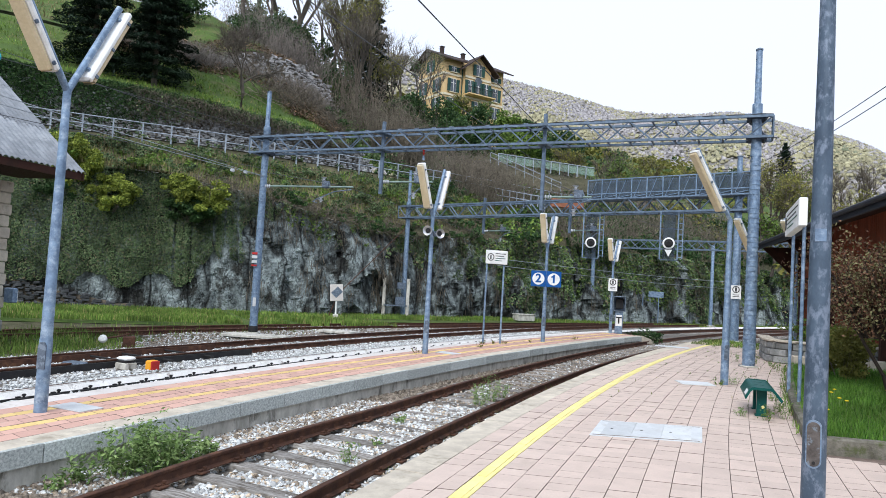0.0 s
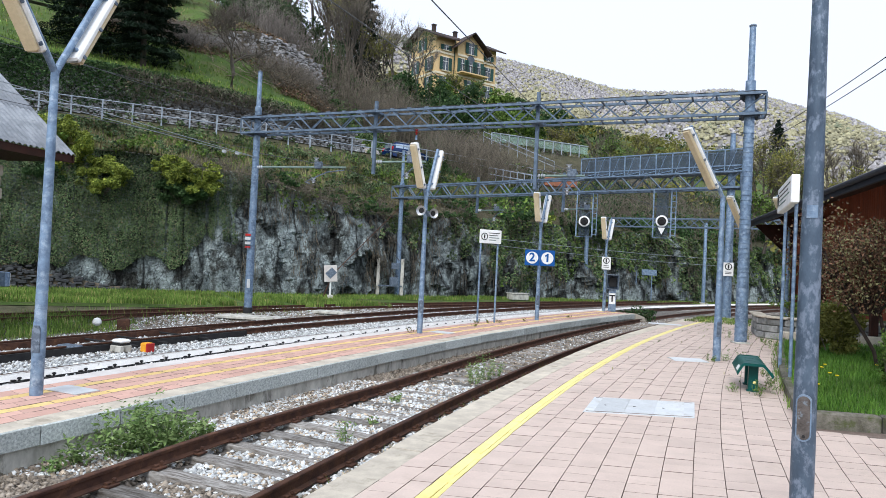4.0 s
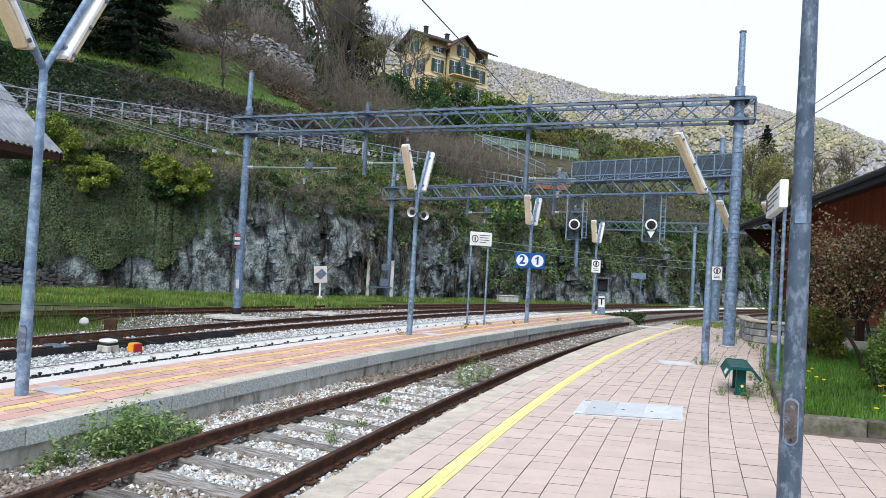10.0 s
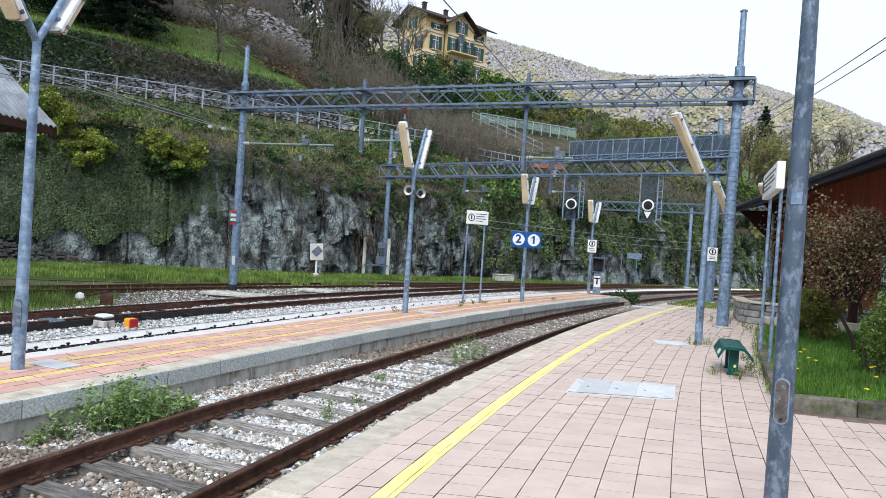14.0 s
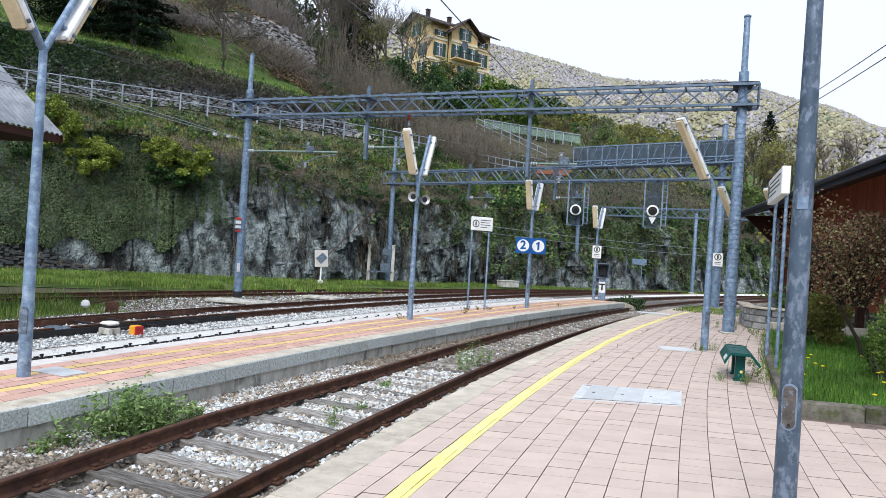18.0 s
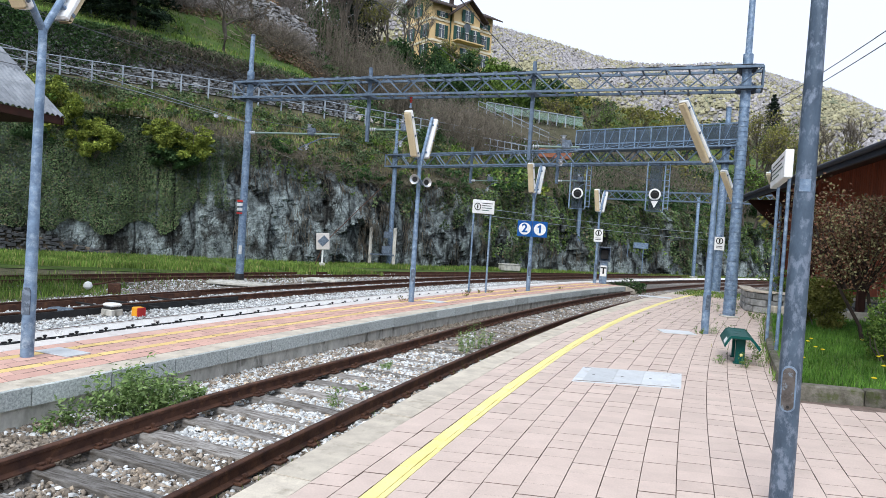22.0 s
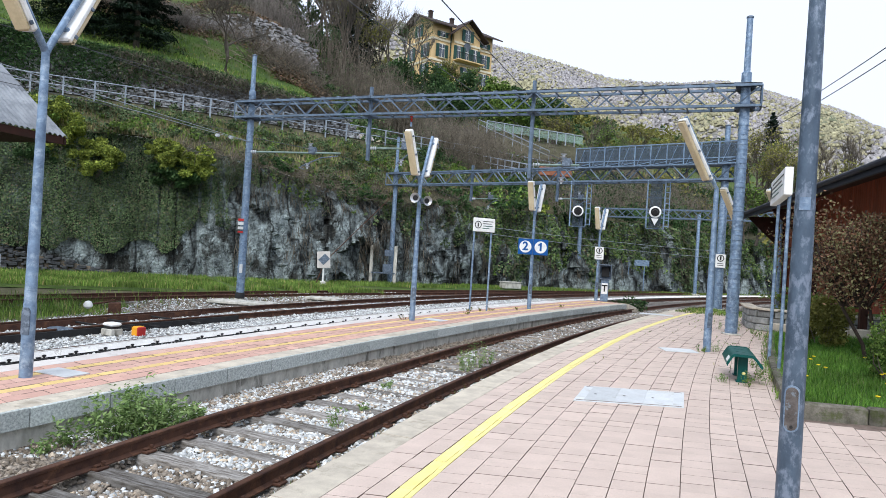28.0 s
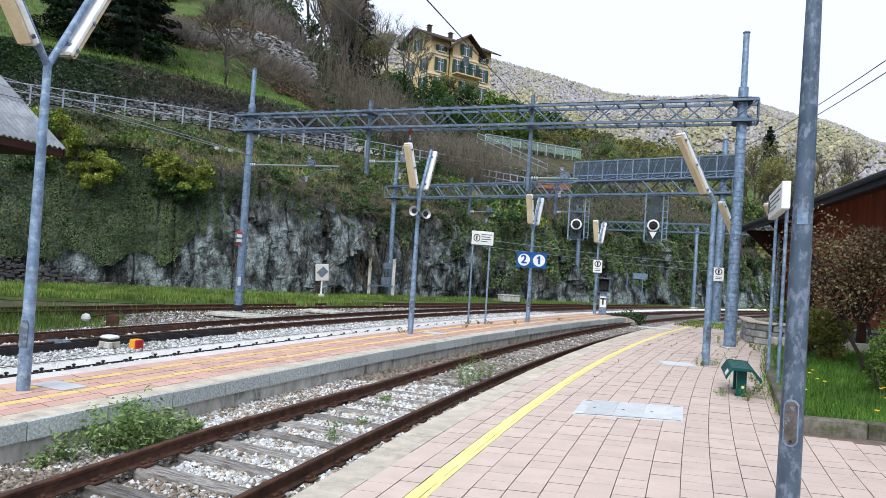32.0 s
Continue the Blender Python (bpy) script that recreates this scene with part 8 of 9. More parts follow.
def bare_tree(x, y, height, seed, label, base=None, depth=4, twigs=7, bark=BARK, twig=TWIG_GREY, spread=0.55, buds=None, trunk=0.30, r0=None, twig_len=0.12, up=0.15):
    rng = random.Random(seed)
    nrng = np.random.default_rng(seed)
    z = hill_at(x, y) if base is None else base
    root = thing("tree", label, "tree", m=Matrix.Translation((x, y, z - 0.1)))
    g, tips = Geo(), []
    grow(g, tips, Vector((0, 0, 0)), Vector((rng.uniform(-0.06, 0.06), rng.uniform(-0.06, 0.06), 1)).normalized(), height * trunk, r0 or height * 0.017, depth, rng, spread, up)
    part("trunk", g.mesh("trunk", 60), bark, root, "grey trunk and limbs")
    starts, ends = [], []
    for q, d in tips:
        for _ in range(twigs):
            e = Vector(d) + Vector((rng.uniform(-1, 1), rng.uniform(-1, 1), rng.uniform(-0.6, 0.9))) * 0.8
            starts.append(tuple(q - Vector(d) * rng.uniform(0, height * 0.06)))
            ends.append(tuple(Vector(starts[-1]) + e.normalized() * height * rng.uniform(0.5, 1.2) * twig_len))
    starts, ends = np.array(starts), np.array(ends)
    ob = part("crown", strands_mesh("crown", starts, ends, 0.018, twig, rng=nrng), None, root, "bare twigs")
    if buds:
        at = starts + (ends - starts) * nrng.uniform(0.2, 1, (len(starts), 1))
        at = np.repeat(at, 3, 0) + nrng.normal(size=(len(at) * 3, 3)) * height * 0.02
        part("young_leaves", leaves_mesh("young_leaves", at, 0.11, buds, rng=nrng), None, root, "sparse young leaves")
    return root


def spruce(x, y, height, radius, seed, label, base=None, n=5200):
    """A spruce: a straight trunk, whorls of drooping boughs, each a fan of needles."""
    nrng = np.random.default_rng(seed)
    z = hill_at(x, y) if base is None else base
    root = thing("spruce_tree", label, "tree", m=Matrix.Translation((x, y, z - 0.1)))
    part("trunk", Geo().cyl((0, 0, 0), (0, 0, height * 0.97), height * 0.016, 0.03, n=8), BARK, root)
    t = nrng.uniform(0.03, 1, n) ** 0.8
    gap = min(0.75, height / 17)
    layer_t = np.round(t * height / gap) * gap / height
    a = np.floor(nrng.uniform(0, 1, n) * 15) / 15 * 2 * np.pi + layer_t * 40 + nrng.normal(size=n) * 0.12
    reach = radius * np.maximum(0, 1 - layer_t) ** 0.85 * (0.8 + 0.35 * np.sin(a * 3 + layer_t * 30)) + 0.15
    f = np.sqrt(nrng.uniform(0.02, 1, n))
    r = reach * f
    zz = layer_t * height - 0.28 * r * (1.2 - f * 0.35) + nrng.normal(size=n) * 0.09
    c = np.stack([r * np.cos(a), r * np.sin(a), np.maximum(zz, 0.1)], 1)
    part("crown", leaves_mesh("crown", c, 0.20 * max(0.6, height / 14), SPRUCE, flat=np.stack([np.cos(a) * 0.3, np.sin(a) * 0.3, np.ones(n)], 1), aspect=0.22, rng=nrng), None, root, "dark drooping boughs")
    return root


def lumps(centre, radii, n, count, rng, hollow=0.55, lump=(0.25, 0.5)):
    """Points in a lumpy cloud: count round lumps inside an ellipsoid."""
    c = rng.normal(size=(count, 3))
    c /= np.linalg.norm(c, axis=1)[:, None]
    c *= rng.uniform(0.35, 0.95, (count, 1)) * np.array(radii)
    which = rng.integers(0, count, n)
    d = rng.normal(size=(n, 3))
    d /= np.linalg.norm(d, axis=1)[:, None]
    size = rng.uniform(*lump, count)[which][:, None]
    p = c[which] + d * size * np.array(radii) * rng.uniform(hollow, 1.05, (n, 1))
    return p + np.array(centre)


def bush(x, y, z, radii, n, size, material, seed, label, name="bush", stems=14, count=16, stem_material=None, lump=(0.25, 0.5)):
    nrng = np.random.default_rng(seed)
    root = thing(name, label, "bush", m=Matrix.Translation((x, y, z)))
    p = lumps((0, 0, radii[2] * 0.95), radii, n, count, nrng, lump=lump)
    p = p[p[:, 2] > 0.02]
    part("foliage", leaves_mesh("foliage", p, size, material, rng=nrng), None, root)
    a = nrng.uniform(0, 2 * np.pi, stems)
    starts = np.stack([np.cos(a) * radii[0] * 0.15, np.sin(a) * radii[1] * 0.15, np.zeros(stems)], 1)
    ends = np.stack([np.cos(a) * radii[0] * 0.7, np.sin(a) * radii[1] * 0.7, nrng.uniform(0.8, 1.7, stems) * radii[2]], 1)
    part("branchwork", strands_mesh("branchwork", starts, ends, max(0.012, radii[2] * 0.018), stem_material or TWIG, rng=nrng), None, root)["kind"] = "stuff"
    return root


def thicket(name, label, places, height, per, width, material, seed, fan=0.35, sub=3):
    """Many upright bare stems with side twigs; uncountable growth."""
    rng = np.random.default_rng(seed)
    n = len(places) * per
    feet = np.repeat(np.asarray(places), per, 0) + rng.normal(size=(n, 3)) * np.array([0.5, 0.5, 0.0])
    h_ = height * rng.uniform(0.45, 1.15, n)
    tops = feet + np.stack([rng.normal(size=n) * fan * h_ * 0.5, rng.normal(size=n) * fan * h_ * 0.5, h_], 1)
    s = [feet]
    e = [tops]
    for _ in range(sub):
        t = rng.uniform(0.25, 0.95, (n, 1))
        p = feet + (tops - feet) * t
        q = p + np.stack([rng.normal(size=n) * 0.5, rng.normal(size=n) * 0.5, rng.uniform(0.1, 1.0, n)], 1) * (h_ * 0.22)[:, None]
        s.append(p)
        e.append(q)
    return tagged(new(name, strands_mesh(name, np.concatenate(s), np.concatenate(e), width, material, rng=rng)), label, "undergrowth", kind="stuff")


def on_hill(x0, x1, o0, o1, n, seed, dz=0.0):
    """Random places on the hill between two fence stations and two offsets."""
    rng = np.random.default_rng(seed)
    i = rng.integers(fence_index(x0), fence_index(x1) + 1, n)
    o, w = rng.uniform(o0, o1, n), rng.uniform(0, 1, n)
    last = len(FENCE) - 1
    return np.array([tuple(hill_point(int(a), float(b), dz).lerp(hill_point(min(int(a) + 1, last), float(b), dz), float(c))) for a, b, c in zip(i, o, w)])


def build_fallen():
    """Bleached branches lying about on the terrace, and dead leaves under them."""
    rng = np.random.default_rng(640)
    a = on_hill(-11.0, -4, 12, 15.5, 90, 641, 0.25)
    way = np.stack([rng.normal(size=90), rng.normal(size=90) * 0.6, rng.normal(size=90) * 0.12], 1)
    way /= np.linalg.norm(way, axis=1)[:, None]
    b = a + way * rng.uniform(0.8, 3.2, (90, 1))
    b[:, 2] = np.array([hill_at(x, y) for x, y, _ in b]) + rng.uniform(0.1, 0.5, 90)
    tagged(new("fallen_branches", strands_mesh("fallen_branches", a, b, 0.032, DEAD_WOOD, rng=rng)), "pale fallen branches lying on the terrace", "branches", kind="stuff")
    litter = DEAD_LEAF
    p = np.concatenate([on_hill(-22, -3, 14.8, 17, 6000, 642, 0.1), on_hill(-22, -2, 17.7, 21.5, 7000, 643, 0.12), on_hill(-8, -3, 11.5, 14.5, 4000, 644, 0.1)])
    p += rng.normal(size=p.shape) * np.array([0.2, 0.2, 0.08])
    tagged(new("leaf_litter", leaves_mesh("leaf_litter", p, 0.13, litter, flat=np.array([0, -0.4, 1.0]), rng=rng)), "brown dead leaves over the terrace slope", "leaf litter", kind="stuff")


# dark spruces and bare trees on the upper terrace
spruce(-22.7, 50.6, 15.0, 3.3, 1, "large dark spruce on the green terrace", n=34000)
spruce(-27.0, 49.8, 14.0, 3.3, 2, "large dark spruce beside another on the terrace", n=30000)
spruce(-10.4, 82.0, 21.0, 4.6, 3, "tall dark spruce standing against the sky", n=13000)
spruce(-12.8, 87.0, 20.0, 4.6, 4, "tall dark spruce at the edge of the wood", n=9000)
spruce(-22.5, 92.0, 12.0, 4.0, 14, "dark spruce far back in the wood", n=3500)
spruce(37.6, 75.5, 6.6, 2.6, 5, "small dark spruce on the slope past the tracks", base=13.0, n=9000)
bare_tree(-17.0, 53.6, 9.5, 11, "leafless spreading tree on the green terrace", depth=5, twigs=5, spread=0.85, trunk=0.26, twig_len=0.10, twig=BARK, r0=0.17, up=0.05)
for k, (tx, ty, th) in enumerate(((-29.0, 74.0, 17.0), (-25.0, 78.0, 19.0), (-21.5, 80.0, 18.0), (-18.8, 79.0, 20.0), (-33.0, 80.0, 16.0), (-15.5, 84.0, 18.0), (-27.0, 88.0, 20.0))):
    bare_tree(tx, ty, th, 30 + k, "tall bare tree in the wood on the hill top", depth=4, twigs=9, spread=0.5, trunk=0.34, buds=BUD if k in (3, 5) else None)
for k, (tx, ty, th) in enumerate(((-10.5, 72.0, 13.0), (-9.4, 70.0, 11.0), (-12.0, 76.0, 15.0), (-9.2, 76.0, 11.0))):
    bare_tree(tx, ty, th, 50 + k, "slim budding tree above the thicket", depth=4, twigs=7, spread=0.42, trunk=0.36, buds=BUD if k != 1 else None, twig=TWIG)
thicket("brush_thicket", "tall brown leafless brushwood on the bank", on_hill(-1.5, 5, 10, 18, 55, 61), 6.0, 24, 0.015, TWIG, 62, 0.22, 3)
thicket("brush_thicket", "grey leafless scrub in the wood edge", on_hill(-9, -2, 18.5, 30, 90, 63), 3.6, 12, 0.018, TWIG_GREY, 64, 0.5, 3)
thicket("brush_thicket", "low brown brushwood before the terrace wall", np.concatenate([on_hill(-22, -10, 15.6, 17.4, 90, 67), on_hill(-10, -3, 14.4, 16.8, 60, 69)]), 1.5, 16, 0.015, TWIG_GREY, 68, 0.9, 3)
thicket("cut_branches", "heap of cut brown branches on the terrace", on_hill(-9, -3.5, 12.4, 16, 70, 65), 1.1, 14, 0.022, TWIG, 66, 2.4, 2)
build_fallen()
bush(-29, 68, hill_at(-29, 68), (5.0, 2.2, 1.7), 5200, 0.14, HEDGE, 70, "dark evergreen shrubs along the upper meadow")
bush(-20.5, 71, hill_at(-20.5, 71), (4.5, 2.0, 1.7), 4200, 0.14, HEDGE, 71, "dark evergreen shrubs above the terrace wall")
bush(-13.5, 74, hill_at(-13.5, 74), (3.4, 2.0, 2.6), 4600, 0.14, HEDGE, 72, "dark evergreen shrubs at the wood edge")
for k, (bx, by, rad) in enumerate(((-24.5, 80, (3.2, 2, 3.6)), (-19.5, 78, (3.0, 2, 3.0)), (-16.2, 80, (3.0, 2, 3.4)), (-12.0, 80, (3.0, 2, 3.6)), (-9.5, 77, (2.4, 2, 2.6)), (-15.0, 71.5, (2.2, 1.6, 1.6)), (-18.0, 75.5, (2.2, 1.6, 4.2)), (-15.8, 77, (2.2, 1.6, 4.4)), (-20.6, 77.5, (2.2, 1.6, 4.0)), (-13.4, 77.5, (2.0, 1.6, 3.6)))):
    bush(bx, by, hill_at(bx, by) - 0.3, (rad[0], rad[1], rad[2] * 0.85), 5600, 0.14, HEDGE if k % 2 else IVY, 73 + k, "dark ivy-grown wood edge on the hill top", count=30, stems=30, lump=(0.16, 0.36))
for k, (tx, ty, th) in enumerate(((-24.0, 74.0, 15.0), (-17.5, 73.0, 16.0), (-14.6, 76.5, 15.0), (-12.2, 73.5, 14.0), (-20.8, 75.0, 13.0), (-10.2, 71.0, 12.0))):
    bare_tree(tx, ty, th, 630 + k, "bare wood-edge tree above the terrace wall", depth=4, twigs=9, spread=0.5, trunk=0.36, buds=IVY if k % 3 == 1 else None)

# growth round the villa and along the right-hand slope
for k, (tx, ty, tz, th, bud) in enumerate(((-7.8, 104, 25, 15, None), (-4.8, 108, 27, 13, HEDGE), (-2.5, 106, 25, 11, None), (1.5, 108, 26, 6, BUD), (5.0, 109, 26, 6.0, BUSH_GREEN), (-10, 112, 28, 17, None), (-6.5, 116, 30, 15, None))):
    bare_tree(tx, ty, th, 80 + k, "leafless garden tree below the villa", base=tz, depth=4, twigs=8, buds=bud)
for k, (bx, by, bz, rad, mat_) in enumerate(((-7.5, 102, 24.0, (3.5, 3, 3.4), HEDGE), (-2.0, 104, 23.0, (4.0, 3, 3.6), HEDGE), (4.0, 106, 23.5, (3.2, 3, 3.6), HEDGE), (0.5, 107, 24.5, (2.6, 2, 3.4), BUSH_GREEN), (8.6, 108, 25.0, (3.0, 3, 2.6), BUSH_GREEN), (12.0, 110, 25, (2.6, 3, 2.6), HEDGE), (1.5, 96, 19, (5, 3, 3.0), HEDGE), (9.0, 96, 18.5, (5, 3, 3.2), BUSH_GREEN), (15.5, 98, 18, (4, 3, 3.4), HEDGE))):
    bush(bx, by, bz - (0.5 if by > 101 and bx > -4 else 0.0), rad, 4600, 0.2, mat_, 100 + k, "dense evergreen garden shrub below the villa", count=22)
bush(-6.3, 92, 19.5, (2.0, 1.6, 3.2), 7000, 0.17, HEDGE, 112, "tall dark ivy-clad growth below the villa", count=34, lump=(0.14, 0.3))
bush(-9.5, 92, 18.0, (2.2, 1.6, 2.6), 6000, 0.17, IVY, 113, "tall dark ivy-clad growth at the wood edge", count=34, lump=(0.14, 0.3))
thicket("brush_thicket", "brown dead scrub hanging above the rock", on_hill(2, 26, -13, 4, 150, 126), 2.6, 14, 0.016, TWIG, 127, 0.8, 3)
thicket("brush_thicket", "brown leafless scrub over the middle slope", on_hill(0, 22, 7, 30, 105, 120), 3.8, 12, 0.018, TWIG, 121, 0.5, 3)
thicket("brush_thicket", "grey scrub over the far slope", on_hill(16, 60, 6.5, 40, 240, 122), 4.5, 10, 0.022, TWIG_GREY, 123, 0.6, 3)


def slope_cover(name, label, x0, x1, o0, o1, count, radius, leaves, size, material, seed):
    """Low mixed growth hugging the slope, in lumps."""
    rng = np.random.default_rng(seed)
    at = on_hill(x0, x1, o0, o1, count, seed)
    pts = []
    for c in at:
        s = radius * rng.uniform(0.5, 1.4)
        pts.append(lumps((c[0], c[1], c[2] + s * 0.35), (s, s, s * 0.6), leaves, 6, rng))
    return tagged(new(name, leaves_mesh(name, np.concatenate(pts), size, material, rng=rng)), label, "undergrowth", kind="stuff")


slope_cover("ivy_cover", "dark ivy and bramble over the bank", -40, 0, -5.0, -1.2, 250, 0.6, 150, 0.08, IVY, 130)
slope_cover("ivy_cover", "low ivy along the foot of the road fence", -38, 8, -2.2, 0.1, 800, 0.36, 60, 0.07, IVY, 129)
slope_cover("ivy_cover", "dark ivy hanging over the edge of the rock", -14, 8, -7.6, -4.3, 75, 0.55, 170, 0.08, HEDGE, 128)
slope_cover("bramble_cover", "green bramble over the bank", -30, 6, -6.0, -1.5, 90, 0.7, 150, 0.085, BUSH_GREEN, 131)
slope_cover("bramble_cover", "dark green growth over the middle slope", -4, 24, -12, 28, 300, 1.4, 150, 0.13, HEDGE, 132)
slope_cover("ivy_cover", "ivy and evergreen climbers among the brown scrub", -2, 16, 4, 26, 120, 1.5, 170, 0.13, IVY, 137)
slope_cover("bramble_cover", "budding trees along the far meadow edge", 24, 110, 40, 125, 260, 3.4, 90, 0.42, BUD, 138)
slope_cover("bramble_cover", "dark trees along the far meadow edge", 24, 110, 40, 125, 200, 3.2, 90, 0.42, HEDGE, 139)
slope_cover("ivy_cover", "dark ivy and laurel above the rock edge", 4, 28, -13, 5, 130, 1.0, 150, 0.11, HEDGE, 140)
slope_cover("bramble_cover", "fresh green growth over the middle slope", -3, 24, -13, 28, 75, 1.2, 120, 0.13, BUSH_GREEN, 133)
slope_cover("bramble_cover", "yellow-green spring growth over the slope", 0, 26, -13, 26, 28, 1.1, 130, 0.13, BUSH_YELLOW, 134)
slope_cover("bramble_cover", "dark growth over the far slope", 20, 70, -16, 50, 260, 2.3, 130, 0.24, HEDGE, 135)
slope_cover("bramble_cover", "pale budding growth over the far slope", 18, 70, -16, 50, 200, 2.2, 120, 0.24, BUD, 136)
for k, (tx, ty, th, bud) in enumerate(((14, 78, 9, BUD), (18, 82, 10, None), (21, 80, 9, BUSH_GREEN), (25, 84, 10, BUD), (41.5, 75, 9.5, None), (44.0, 76, 9.0, None), (47.0, 75, 10.0, None), (36.0, 72, 7.5, None), (30, 80, 9, BUD), (34, 72, 8, None), (42, 74, 9, None), (46, 76, 10, None), (50, 72, 9, None), (33, 66, 6, BUSH_GREEN), (40, 66, 6.5, BUD), (31, 65, 7.5, BUD), (34.5, 68, 7.5, BUSH_GREEN), (37, 69, 7, BUD), (29, 60, 6.5, BUD), (43, 70, 7, BUSH_GREEN), (27, 58, 5.5, BUSH_GREEN))):
    bare_tree(tx, ty, th * (1.45 if 28 < tx < 41 and ty < 73 else 1.0), 140 + k, "budding tree on the slope past the tracks", base=hill_at(tx, ty) - 0.5 + (3.5 if tx > 41 and ty > 74 else 0.0), depth=4, twigs=8, buds=bud, twig=TWIG)
thicket("dome_thicket", "dense brown leafless shrub over the bank", on_hill(0.2, 4.6, -3.5, 4, 44, 150), 3.1, 32, 0.013, TWIG, 151, 0.75, 4)


# ---- bushes and ivy on the wall ----
bush(-20.0, 35.7, 5.4, (1.8, 1.0, 1.75), 24000, 0.07, OLIVE_BUSH, 160, "yellow-olive bush on the bank above the ivied wall", count=60, stems=5, stem_material=BARK, lump=(0.10, 0.26))
bush(-17.9, 35.9, 4.6, (1.4, 1.0, 1.05), 11000, 0.07, OLIVE_BUSH, 161, "olive-green bush spilling over the ivied wall", count=46, stems=4, stem_material=BARK, lump=(0.12, 0.28))
bush(-20.9, 35.4, 4.6, (1.3, 0.9, 0.9), 6000, 0.075, HEDGE, 164, "dark green shrub behind the hut roof", count=34, stems=4, stem_material=BARK, lump=(0.14, 0.30))
bush(-13.4, 37.2, 4.9, (1.75, 1.0, 1.0), 13000, 0.07, OLIVE_BUSH, 162, "rounded yellow-green bush on top of the wall", count=50, stems=5, stem_material=BARK, lump=(0.12, 0.28))
bush(-15.0, 37.2, 5.9, (0.9, 0.8, 0.6), 4000, 0.065, OLIVE_BUSH, 165, "small yellow bush beside the rounded one", count=26, stems=4, stem_material=BARK, lump=(0.14, 0.32))
bush(-14.1, 37.5, 4.4, (1.6, 0.9, 0.8), 7000, 0.075, HEDGE, 163, "dark green bush under the yellow one", count=36, stems=4, stem_material=BARK, lump=(0.14, 0.30))


def cliff_sample(n, rng, x0, x1):
    """Random places on the cliff with its outward way; x: the fence's x is not needed, only the cliff's."""
    grid = CLIFF["grid"]
    cols = np.where((grid[:, 0, 0] > x0) & (grid[:, 0, 0] < x1))[0]
    i = rng.choice(cols[:-1], n)
    j = rng.integers(0, grid.shape[1] - 1, n)
    u, v = rng.uniform(size=(n, 1)), rng.uniform(size=(n, 1))
    p = grid[i, j] * (1 - u) * (1 - v) + grid[i + 1, j] * u * (1 - v) + grid[i, j + 1] * (1 - u) * v + grid[i + 1, j + 1] * u * v
    d = grid[i + 1, 0] - grid[i, 0]
    d /= np.linalg.norm(d, axis=1)[:, None]
    return p, np.stack([d[:, 1], -d[:, 0], np.full(n, 0.35)], 1)


def build_ivy():
    rng = np.random.default_rng(170)
    bare_from = [(-30, -2.0), (-17.5, -2.0), (-15.0, 0.6), (-13.0, 2.6), (-11.0, 4.4), (-8.0, 4.6), (-4.0, 4.2), (0.0, 2.8), (5.0, 1.6), (12.0, 1.2), (20.0, 0.9), (40.0, 0.5)]
    for name, label, n, x0, x1, material, size, extra in (("ivy", "dense dark ivy covering the retaining wall", 190000, -36, -9.0, IVY, 0.046, 0.0), ("ivy", "ivy hanging over the rock face", 52000, -9.0, 34, IVY, 0.10, 0.9), ("ivy", "fresh green creeper on the rock", 16000, -9, 34, BUSH_GREEN, 0.10, 1.5)):
        p, out = cliff_sample(n, rng, x0, x1)
        edge = np.interp(p[:, 0], [a for a, _ in bare_from], [b for _, b in bare_from])
        wob = np.array([noise.noise(Vector((q[0] * 0.55, q[1] * 0.55, q[2] * 0.35 + extra))) + 0.5 * noise.noise(Vector((q[0] * 1.7, q[1] * 1.7, q[2] * 0.8))) for q in p])
        keep = p[:, 2] > edge + wob * 3.4 + extra * 0.5
        foot = (p[:, 0] < -14) & (p[:, 2] < 1.25 + 0.9 * wob)
        keep &= ~foot
        p, out = p[keep], out[keep]
        p = p + out * rng.uniform(0.03, 0.38, (len(p), 1)) * np.array([1, 1, 0.3]) + np.array([0, 0, -0.05])
        tagged(new(name, leaves_mesh(name, p, size, material, flat=out + np.array([0, 0, 0.5]), rng=rng)), label, "ivy", kind="stuff")
    # dead creeper stems down the rock
    p, out = cliff_sample(5200, rng, -12, 26)
    wob = np.array([noise.noise(Vector((q[0] * 0.7, q[1] * 0.7, 9.0))) for q in p])
    keep = (p[:, 2] > 0.6) & ((wob > 0.05) | (p[:, 2] > 4.0))
    p, out = p[keep], out[keep]
    a = p + out * np.array([0.18, 0.18, 0.0])
    b = a + np.stack([rng.normal(size=len(a)) * 0.25, rng.normal(size=len(a)) * 0.25, -rng.uniform(0.4, 1.9, len(a))], 1) + out * np.array([0.12, 0.12, 0])
    tagged(new("dead_creeper", strands_mesh("dead_creeper", a, b, 0.014, TWIG, rng=rng)), "brown dead creeper stems on the rock", "creeper", kind="stuff")
    # leaf litter and moss along the top edge
    at = on_hill(-16, 12, -7.0, -4.5, 1500, 171)
    top = at + rng.normal(size=at.shape) * np.array([0.6, 0.6, 0.25])
    tagged(new("dry_growth", strands_mesh("dry_growth", np.repeat(top, 5, 0), np.repeat(top, 5, 0) + rng.normal(size=(len(top) * 5, 3)) * np.array([0.45, 0.45, 0.5]) - np.array([0, 0, 0.2]), 0.013, TWIG, rng=rng)), "dry brown stalks hanging over the rock edge", "undergrowth", kind="stuff")


build_ivy()


